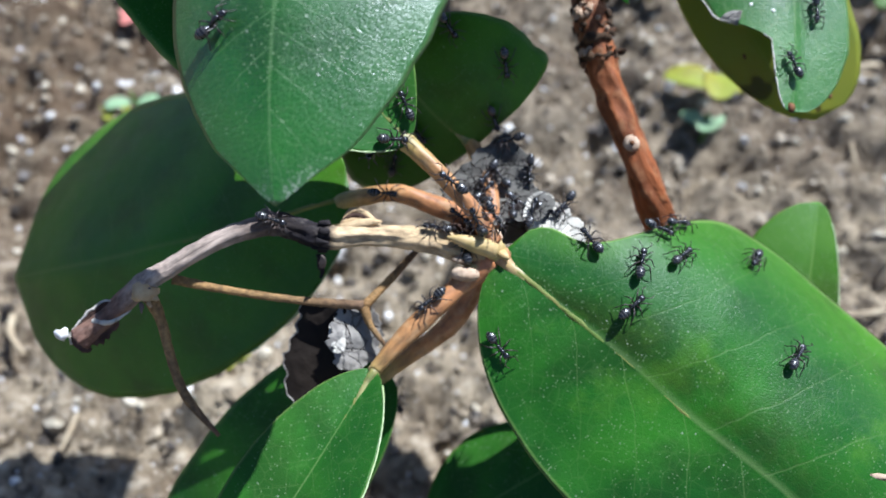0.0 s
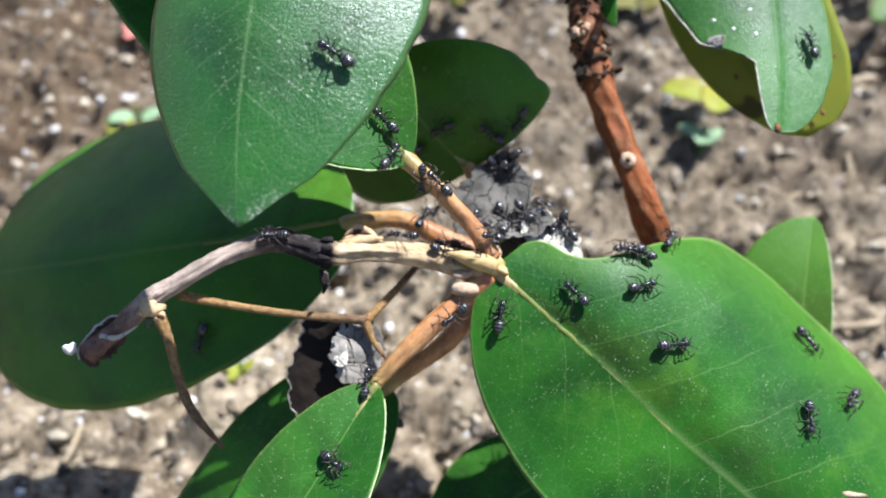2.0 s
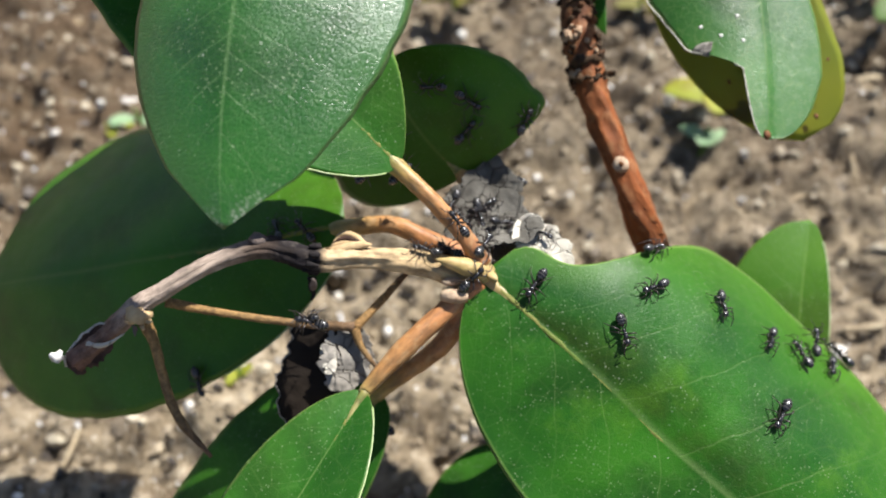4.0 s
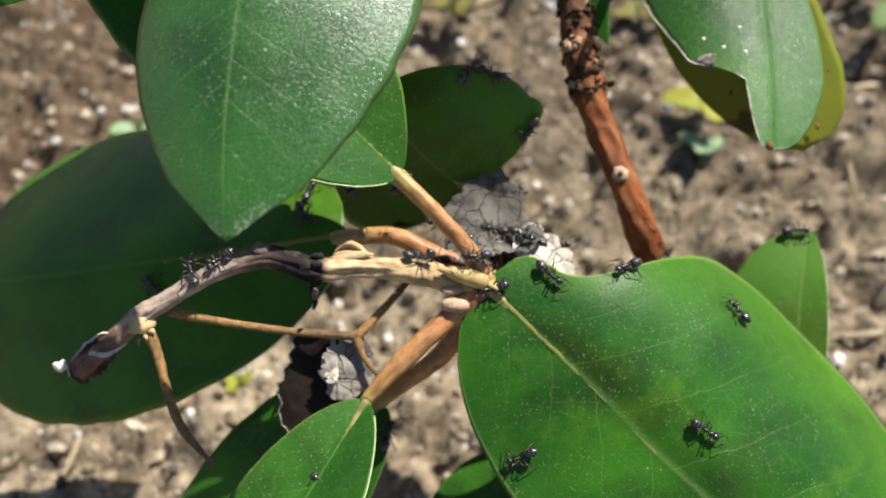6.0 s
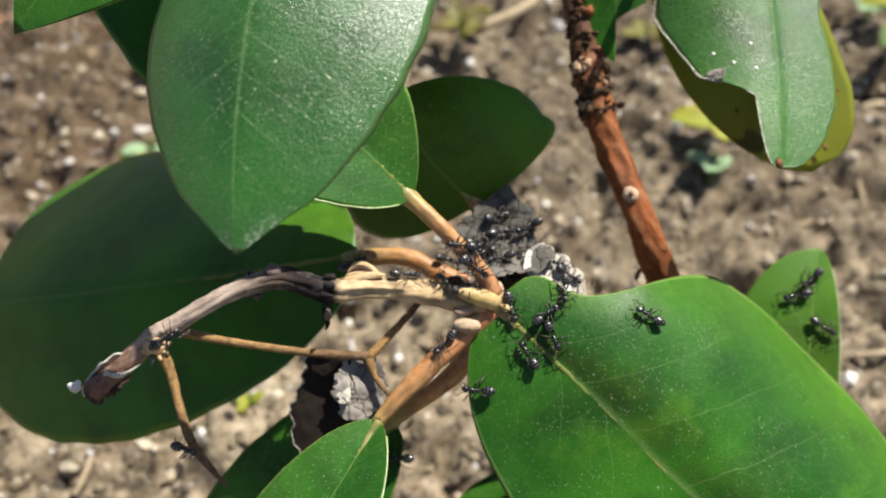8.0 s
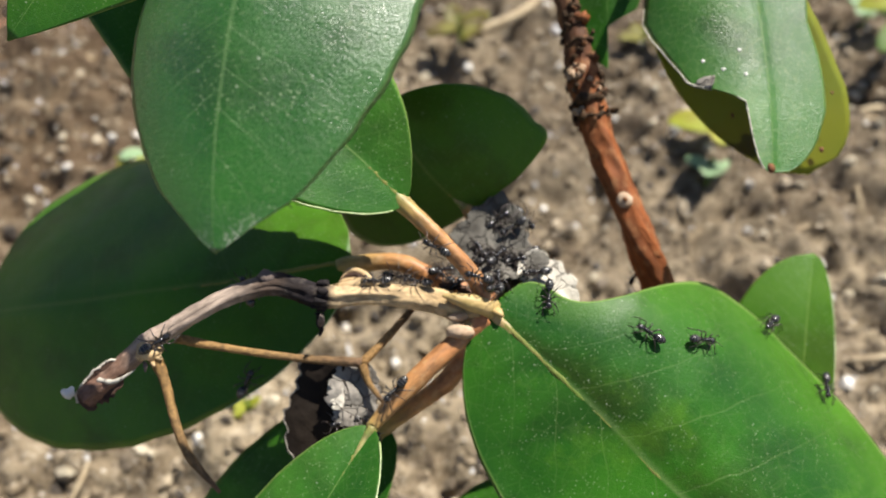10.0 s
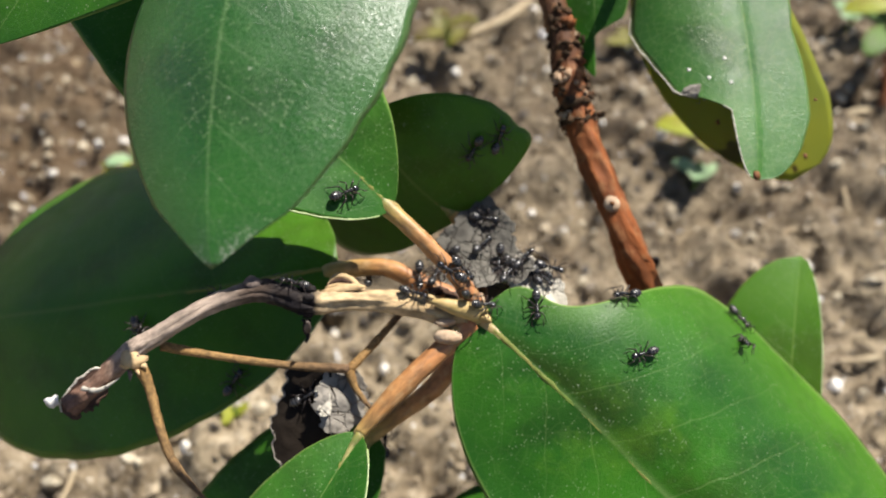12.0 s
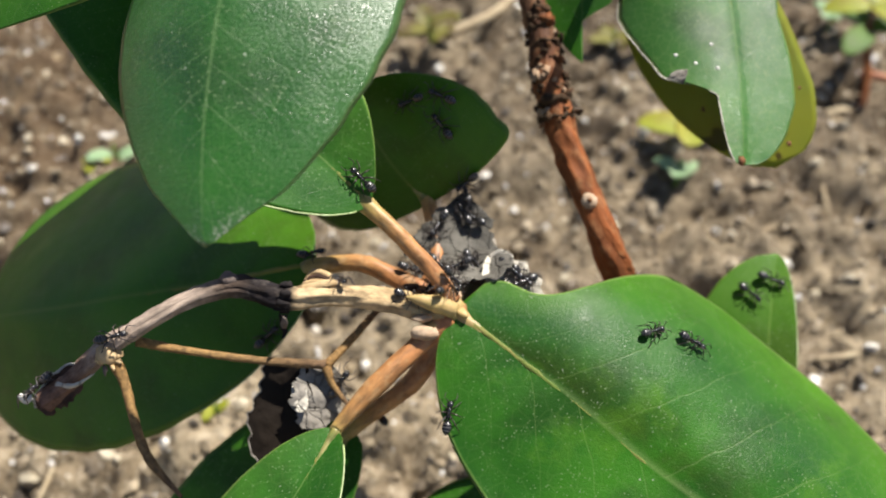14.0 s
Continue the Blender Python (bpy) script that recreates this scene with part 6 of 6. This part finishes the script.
    march(18, [(0, "behind", 0.754, -0.777), (0.5, "behind", 0.564, -0.601), (1, "behind", 0.296, -0.547), (1.5, "behind", 0.126, -0.701), (2, "behind", 0.121, -0.686), (2.5, "behind", 0.055, -0.678), (3, "behind", 0.022, -0.931), (5.5, "behind", 0.212, -0.754), (6, "behind", 0.111, -0.852), (6.5, "grey_0", 0.695, 0.437), (7, "grey_0", 0.719, 0.454), (7.5, "stalked_stalk", 0.463, 0.061), (8, "stalked_stalk", 0.513, 0.227), (10.5, "stalked_stalk", 0.620, 0.383), (11, "stalked_stalk", 0.625, 0.479), (11.5, "leftward_stalk", 0.760, 0.131), (12, "leftward_stalk", 0.760, 0.631), (13.4, "leftward_stalk", 0.760, 0.631), (14, "leftward_stalk", 0.198, 1.033)])
    march(19, [(0, "behind", 0.322, -0.749), (0.5, "behind", 0.129, -0.610), (1, "behind", 0.046, -0.644), (1.5, "behind", 0.045, -0.568), (2, "behind", 0.147, -0.416), (2.5, "behind", 0.384, -0.419), (3, "behind", 0.531, -0.507), (5.5, "behind", 0.312, -0.622), (6, "behind", 0.312, -1.450), (11.4, "behind", 0.312, -1.450), (12, "behind", 0.359, -0.625), (12.5, "behind", 0.201, -0.977), (13, "behind", 0.211, -0.979), (13.5, "behind", 0.390, -0.923), (14, "behind", 0.604, -0.813)])
    march(20, [(0, "behind", 0.080, -0.411), (0.5, "behind", 0.024, -0.482), (1, "behind", 0.323, -0.045), (1.5, "behind", 0.323, -1.450), (2, "behind", 0.382, -0.121), (2.5, "behind", 0.406, -0.706), (3, "behind", 0.607, -0.382), (5.5, "behind", 0.713, -0.492), (6, "behind", 0.683, -0.937), (6.5, "behind", 0.683, -1.450), (10.4, "behind", 0.683, -1.450), (11, "stalked", 0.093, -0.167), (11.5, "stalked", 0.118, -0.424), (12, "stalked", 0.118, -1.450), (12.5, "stalked_stalk", 0.884, 0.289), (13, "stalked_stalk", 0.952, 0.207), (13.5, "behind", 0.764, -0.762), (14, "behind", 0.694, -0.587)])
    march(21, [(0, "grey_0", 0.929, -0.721), (0.5, "behind_stalk", 0.990, 0.021), (1, "grey_0", 0.813, 0.046), (1.5, "grey_0", 0.813, 1.450), (2, "grey_0", 0.394, 0.934), (2.5, "grey_0", 0.394, 1.450), (5.9, "grey_0", 0.394, 1.450), (6.5, "grey_0", 0.500, 0.312), (7, "grey_0", 0.494, 0.413), (7.5, "grey_1", 0.345, -0.379), (8, "grey_1", 0.302, 0.760), (10.5, "grey_1", 0.289, 0.715), (11, "grey_1", 0.187, 0.727), (11.5, "grey_0", 0.503, 0.351), (12, "grey_1", 0.859, -0.167), (12.5, "grey_0", 0.909, -0.826), (13, "grey_0", 0.955, -0.726), (13.5, "grey_0", 0.926, -0.723), (14, "grey_0", 0.971, -0.543)])
    march(22, [(0, "grey_0", 0.562, -0.019), (0.5, "grey_0", 0.749, 0.457), (1, "grey_0", 0.936, 0.620), (1.5, "grey_0", 0.725, 0.467), (2, "grey_0", 0.857, 0.228), (2.5, "grey_0", 0.561, 0.363), (3, "grey_0", 0.570, 0.383), (5.5, "behind_stalk", 0.319, 0.929), (6, "behind_stalk", 0.316, 1.122), (6.5, "grey_0", 0.188, -0.205), (7, "grey_0", 0.150, -0.343), (7.5, "behind_stalk", 0.170, 0.919), (8, "grey_0", 0.170, -0.358), (10.5, "grey_0", 0.094, -0.261), (11, "behind_stalk", 0.218, 0.013), (11.5, "behind_stalk", 0.218, 0.513), (12.4, "behind_stalk", 0.218, 0.513), (13, "behind_stalk", 0.214, 0.165), (13.5, "stalked_stalk", 0.136, 0.019), (14, "grey_1", 0.347, -0.925)])
    march(23, [(0, "grey_0", 0.594, 0.322), (0.5, "grey_0", 0.470, 0.426), (1, "grey_0", 0.481, 0.282), (1.5, "low_stalk", 0.079, 0.226), (2, "low_stalk", 0.336, 0.334), (2.5, "low_stalk", 0.545, 0.145), (3, "low_stalk", 0.497, 0.289), (5.5, "twig", 0.686, 0.341), (6, "twig", 0.631, 0.296), (6.5, "leftward", 0.355, 0.604), (7, "leftward", 0.335, 0.600), (7.5, "leftward", 0.372, 0.785), (8, "twig_fork", 0.725, 0.022), (10.5, "leftward", 0.207, 0.853), (11, "leftward", 0.222, 0.879), (11.5, "leftward", 0.254, 0.897), (12, "leftward", 0.240, 0.843), (12.5, "leftward", 0.233, 0.827), (13, "leftward", 0.201, 0.847), (13.5, "leftward", 0.171, 0.763), (14, "leftward", 0.120, 0.795)])
    march(24, [(0, "grey_1", 0.753, -0.566), (0.5, "grey_1", 0.935, 0.676), (1, "grey_0", 0.716, -0.890), (1.5, "grey_0", 0.738, -0.870), (2, "grey_0", 0.907, -0.532), (2.5, "grey_0", 0.677, -0.239), (3, "grey_0", 0.816, -0.141), (3.6, "grey_0", 0.816, -1.450), (9.9, "grey_0", 0.816, -1.450), (10.5, "grey_0", 0.674, 0.772), (11, "stalked_stalk", 0.358, 0.408), (11.5, "stalked_stalk", 0.358, 0.908), (12, "stalked_stalk", 0.407, 1.261), (12.5, "stalked_stalk", 0.791, 1.326), (13, "stalked", 0.225, -0.710), (13.5, "stalked", 0.127, -0.640), (14, "stalked", 0.127, -1.450)])
    march(25, [(0, "grey_1", 0.544, -0.647), (0.5, "grey_1", 0.567, 0.248), (1, "grey_1", 0.636, 0.733), (1.5, "grey_2", 0.663, 0.956), (2, "grey_2", 0.550, 0.905), (2.5, "grey_2", 0.629, 0.934), (3, "grey_2", 0.547, 0.081), (3.6, "grey_2", 0.547, 1.450), (5.9, "grey_2", 0.547, 1.450), (6.5, "grey_2", 0.577, 0.009), (7, "grey_2", 0.319, -0.600), (7.5, "grey_2", 0.354, -0.315), (8, "grey_2", 0.596, 0.261), (10.5, "grey_1", 0.754, -0.742), (11, "grey_2", 0.346, 0.634), (11.5, "grey_2", 0.509, 0.388), (12, "grey_2", 0.463, 0.864), (12.5, "grey_2", 0.668, 0.167), (13, "grey_2", 0.668, 1.450), (14, "grey_2", 0.581, 0.255)])
    march(26, [(0, "grey_0", 0.686, -0.951), (0.5, "grey_0", 0.247, -0.638), (1, "grey_0", 0.197, -0.740), (1.5, "grey_2", 0.410, 0.980), (2, "grey_2", 0.414, 0.799), (2.5, "grey_2", 0.481, 0.835), (3, "grey_2", 0.485, 0.926), (3.6, "grey_2", 0.485, 1.450), (7.4, "grey_2", 0.485, 1.450), (8, "right", 0.071, 0.980), (10.5, "right", 0.056, 0.840), (11, "right", 0.107, 0.951), (11.5, "grey_2", 0.808, 0.927), (12, "right", 0.064, 0.769), (12.5, "right", 0.104, 0.980), (13, "right", 0.155, 0.262), (13.5, "right", 0.206, 0.505), (14, "right", 0.334, 0.512)])
    march(27, [(0, "grey_2", 0.427, 0.918), (0.5, "grey_2", 0.428, 0.388), (1, "grey_0", 0.911, -0.666), (1.5, "grey_0", 0.906, -0.716), (2, "grey_0", 0.909, -0.864), (2.5, "grey_0", 0.821, -0.661), (3, "grey_0", 0.773, -0.643), (3.6, "grey_0", 0.773, -1.450), (6.4, "grey_0", 0.773, -1.450), (7, "grey_0", 0.654, -0.900), (7.5, "grey_0", 0.651, -0.928), (8, "grey_0", 0.645, -0.864), (10.5, "grey_0", 0.670, -0.640), (11, "grey_2", 0.092, 0.978), (11.5, "grey_2", 0.736, 0.253), (12, "grey_2", 0.362, -0.018), (12.5, "behind", 0.016, -0.524), (13, "behind", 0.241, -0.464), (13.5, "behind", 0.147, -0.690), (14, "behind", 0.020, -0.879)])
    march(28, [(0, "stalked_stalk", 0.574, 0.218), (0.5, "stalked_stalk", 0.756, 0.326), (1, "stalked_stalk", 0.695, 0.383), (1.5, "stalked_stalk", 0.509, 0.206), (2, "stalked_stalk", 0.698, 0.205), (2.5, "stalked_stalk", 0.747, 0.218), (3, "behind", 0.166, 0.068), (5.5, "behind", 0.433, -0.973), (6, "behind", 0.556, -0.980), (6.5, "behind", 0.610, -0.980), (7, "behind", 0.666, -0.980), (7.5, "behind", 0.666, -1.450), (10.4, "behind", 0.666, -1.450), (11, "stalked", 0.207, 0.354), (11.5, "stalked", 0.197, 0.760), (12, "stalked", 0.191, 0.487), (12.5, "stalked", 0.072, -0.123), (13, "stalked", 0.076, 0.093), (13.5, "stalked", 0.035, -0.490), (14, "stalked", 0.081, -0.332)])
    march(29, [(0, "stalked_stalk", 0.264, 0.073), (0.5, "right", 0.014, 0.238), (1, "bud", 0.208, 0.252), (1.5, "bud", 0.208, 0.282), (2, "grey_1", 0.358, -0.531), (2.5, "bud", 0.604, 0.524), (3, "twig", 0.019, 0.472), (5.5, "bud", 0.170, 0.451), (6, "bud", 0.170, 0.951), (6.5, "twig", 0.010, 0.427), (7, "bud", 0.068, 0.348), (7.5, "bud", 0.500, 0.472), (8, "twig", 0.086, 0.279), (10.5, "leftward_stalk", 0.190, 0.273), (11, "grey_1", 0.062, 0.153), (11.5, "grey_0", 0.731, 0.960), (12, "behind", 0.299, -0.816), (12.5, "behind", 0.394, -0.839), (13, "behind", 0.394, -1.450), (13.5, "behind", 0.389, -0.629), (14, "behind", 0.435, -0.609)])
    march(30, [(0, "leftward_stalk", 0.719, 0.270), (0.5, "leftward_stalk", 0.393, 0.241), (1, "leftward_stalk", 0.363, 0.235), (1.5, "leftward_stalk", 0.408, 0.252), (2, "leftward_stalk", 0.489, 0.147), (2.5, "leftward_stalk", 0.382, 0.134), (3, "grey_0", 0.680, 0.810), (5.5, "leftward_stalk", 0.296, 0.107), (6, "leftward_stalk", 0.330, 0.381), (6.5, "twig", 0.081, 0.590), (7, "twig_up", 0.815, 0.102), (7.5, "twig", 0.227, 0.263), (8, "twig", 0.162, 0.218), (10.5, "twig", 0.210, 0.238), (11, "twig", 0.118, 0.409), (11.5, "twig", 0.225, 0.279), (12, "twig", 0.369, 0.222), (12.5, "twig", 0.570, 0.420), (13, "leftward", 0.208, -0.011), (13.5, "leftward", 0.073, 0.202), (14, "leftward", 0.010, -0.289)])
    march(31, [(0, "behind", 0.276, 0.556), (0.5, "behind", 0.358, 0.411), (1, "behind", 0.313, 0.149), (1.5, "behind", 0.365, 0.185), (2, "behind", 0.363, 0.204), (2.5, "behind", 0.363, 1.450), (5.4, "behind", 0.363, 1.450), (6, "behind", 0.063, 0.962), (6.5, "behind", 0.063, 1.450), (12.4, "behind", 0.063, 1.450), (13, "behind", 0.205, 0.233), (13.5, "behind", 0.288, 0.525), (14, "behind", 0.288, 1.450)])
    march(32, [(0, "right", 0.197, 1.450), (0.5, "right", 0.197, 0.024), (1, "right", 0.110, 0.150), (1.5, "right", 0.168, 0.471), (2, "right", 0.195, 0.476), (2.5, "right", 0.245, 0.622), (3, "right", 0.224, 0.497), (5.5, "right", 0.206, 0.616), (6, "trunk", 0.725, 0.083), (6.5, "trunk", 0.725, 0.583), (10.9, "trunk", 0.725, 0.583), (11.5, "trunk", 0.723, 0.805), (12, "trunk", 0.723, 1.305), (13, "small", 0.943, 0.964), (13.5, "small", 0.943, 1.450), (14, "small", 0.790, 0.389)])
    march(33, [(0, "leftward", 0.375, -1.450), (0.5, "leftward", 0.375, -0.012), (1, "twig", 0.789, 0.187), (1.5, "twig_fork", 0.213, 0.375), (2, "leftward", 0.348, 0.699), (2.5, "leftward", 0.367, 0.771), (3, "leftward", 0.349, 0.950), (5.5, "leftward", 0.365, 0.952), (6, "leftward", 0.408, 0.182), (6.5, "leftward", 0.488, 0.368), (7, "leftward", 0.488, 1.450), (9.9, "leftward", 0.488, 1.450), (10.5, "leftward", 0.381, 0.850), (11, "leftward", 0.381, 1.450), (11.5, "leftward", 0.497, 0.289), (12, "leftward", 0.430, 0.227), (12.5, "leftward", 0.430, 1.450), (13.5, "leftward", 0.711, 0.632), (14, "leftward", 0.711, 1.450)])
    march(34, [(0, "lower_back", 0.077, 1.450), (0.5, "lower_back", 0.077, 0.976), (1, "lower_back", 0.077, 1.450), (1.5, "lower_back", 0.085, 0.952), (2, "lower_back", 0.085, 1.450), (4.9, "lower_back", 0.085, 1.450), (5.5, "lower_back", 0.068, 0.952), (6, "lower_back", 0.063, 0.959), (6.5, "lower_back", 0.074, 0.966), (7, "lower_back", 0.074, 0.934), (7.5, "lower_back", 0.076, 0.912), (8, "lower_back", 0.070, 0.943), (10.5, "dark_1", 0.823, 0.668), (11, "dark_1", 0.823, 1.450), (11.5, "dark_0", 0.361, 0.218), (12, "dark_0", 0.361, 1.450)])
    march(35, [(0, "right", 0.264, -1.450), (0.9, "right", 0.264, -1.450), (1.5, "right", 0.264, -0.553), (2, "right", 0.264, -1.450), (3, "right", 0.419, 0.669), (5.5, "right", 0.426, 0.567), (6, "right", 0.344, 0.694), (6.5, "right", 0.239, 0.790), (7, "right", 0.239, 1.450), (9.9, "right", 0.239, 1.450), (10.5, "right", 0.210, 0.980), (11, "right", 0.254, 0.686), (11.5, "right", 0.322, 0.643), (12, "right", 0.238, 0.384), (12.5, "right", 0.183, 0.124), (13, "right", 0.216, 0.132), (13.5, "right", 0.235, 0.355), (14, "right", 0.272, 0.451)])
    march(36, [(0, "top", 0.530, 1.450), (0.9, "top", 0.530, 1.450), (1.5, "top", 0.530, 0.806), (2, "top", 0.516, 0.581), (2.5, "top", 0.473, 0.348), (3, "top", 0.473, 1.450), (4.9, "top", 0.473, 1.450), (5.5, "top", 0.817, 0.963), (6, "top", 0.817, 1.450)])
    march(37, [(0, "right", 0.585, 1.450), (1.4, "right", 0.585, 1.450), (2, "right", 0.585, 0.632), (2.5, "right", 0.551, 0.617), (3, "right", 0.493, 0.694), (5.5, "right", 0.468, 0.695), (6, "right", 0.468, 1.450), (6.9, "right", 0.468, 1.450), (7.5, "small", 0.601, 0.229), (8, "small", 0.626, -0.376), (10.5, "right", 0.545, 0.834), (11, "right", 0.499, 0.863), (11.5, "right", 0.499, 1.450)])
    march(38, [(0, "stalked", 0.085, 1.450), (1.4, "stalked", 0.085, 1.450), (2, "stalked", 0.085, 0.527), (2.5, "stalked", 0.085, 1.450), (5.9, "stalked", 0.085, 1.450), (6.5, "stalked", 0.175, 0.068), (7, "stalked", 0.066, 0.037), (7.5, "stalked_stalk", 0.803, 0.364), (8, "grey_0", 0.657, 0.196), (10.5, "grey_0", 0.746, -0.128), (11, "grey_0", 0.902, -0.545), (11.5, "grey_0", 0.660, -0.400), (12, "grey_1", 0.659, 0.486), (12.5, "grey_1", 0.542, 0.520), (13, "grey_1", 0.802, 0.915), (13.5, "grey_1", 0.743, 0.962), (14, "grey_2", 0.377, 0.201)])
    march(39, [(0, "grey_1", 0.715, 1.450), (1.4, "grey_1", 0.715, 1.450), (2, "grey_1", 0.715, 0.560), (2.5, "grey_1", 0.735, 0.589), (3, "grey_1", 0.735, 1.450), (13.4, "grey_1", 0.735, 1.450), (14, "grey_0", 0.823, -0.158)])
    march(40, [(0, "grey_1", 0.897, 1.450), (1.4, "grey_1", 0.897, 1.450), (2, "grey_1", 0.897, 0.809), (2.5, "grey_2", 0.339, 0.448), (3, "grey_2", 0.376, 0.847), (3.6, "grey_2", 0.376, 1.450), (7.4, "grey_2", 0.376, 1.450), (8, "right", 0.108, 0.198), (10.5, "right", 0.334, 0.624), (11, "right", 0.279, 0.834), (11.5, "right", 0.253, 0.937), (12, "right", 0.354, 0.911), (12.5, "right", 0.454, 0.626), (13, "right", 0.454, 1.450)])
    march(41, [(0, "right", 0.634, 1.450), (1.9, "right", 0.634, 1.450), (2.5, "right", 0.634, 0.893), (3, "right", 0.653, 0.963), (5.5, "right", 0.445, 0.980), (6, "right", 0.445, 1.450), (6.5, "small", 0.909, 0.969), (7, "small", 0.932, 0.843), (7.5, "small", 0.979, 0.907), (8, "small", 0.843, 0.087), (8.6, "small", 0.843, 1.450), (11.9, "small", 0.843, 1.450), (12.5, "small", 0.587, 0.136), (13, "small", 0.781, 0.038), (13.5, "small", 0.874, 0.259), (14, "small", 0.863, 0.083)])
    # the crowd on the dried leaf and the stalks beside it
    mill(42, [("grey_0", 0.42, 0.30), ("grey_0", 0.52, 0.05), ("grey_0", 0.36, -0.20)], 1.3)
    mill(43, [("grey_0", 0.30, -0.45), ("grey_0", 0.40, -0.60), ("grey_1", 0.66, -0.40)], 1.1)
    mill(44, [("grey_1", 0.60, 0.10), ("grey_1", 0.78, -0.20), ("grey_1", 0.46, -0.10)], 1.6)
    mill(45, [("grey_2", 0.30, 0.10), ("grey_2", 0.55, 0.30), ("grey_0", 0.42, -0.72)], 1.5)
    mill(46, [("leftward_stalk", 0.14, 0.25), ("leftward_stalk", 0.30, 0.22), ("leftward_stalk", 0.20, 0.40)], 1.4)
    mill(47, [("stalked_stalk", 0.30, 0.30), ("stalked_stalk", 0.46, 0.20), ("stalked_stalk", 0.22, 0.12)], 1.2)
    mill(48, [("twig", 0.10, 0.26), ("twig", 0.16, 0.22), ("twig", 0.06, 0.34)], 1.7)
    mill(49, [("grey_1", 0.25, 0.20), ("grey_0", 0.26, 0.62), ("grey_0", 0.38, 0.55)], 1.5)
    mill(50, [("bud", 0.30, 0.20), ("twig", 0.03, 0.30), ("stalked_stalk", 0.10, 0.02)], 2.1)

KINDS = [
    "black ant on a dark shaded leaf",
    "black ant on a shaded leaf",
    "shiny black ant crawling on the shrub",
    "shiny black ant on a chewed leaf",
    "shiny black ant on a dead twig",
    "shiny black ant on a dried leaf",
    "shiny black ant on a drooping leaf",
    "shiny black ant on a stalked leaf",
    "shiny black ant on an orange leaf stalk",
    "shiny black ant walking on a broad green leaf"
]
for number, kind in enumerate("jjjjjjjjjddghhbeeibbbfffffffiiibjacjgjhffjffffiiefe"):
    make_ant(0.94 + 0.14 * random.random(), KINDS[ord(kind) - 97])

motions()
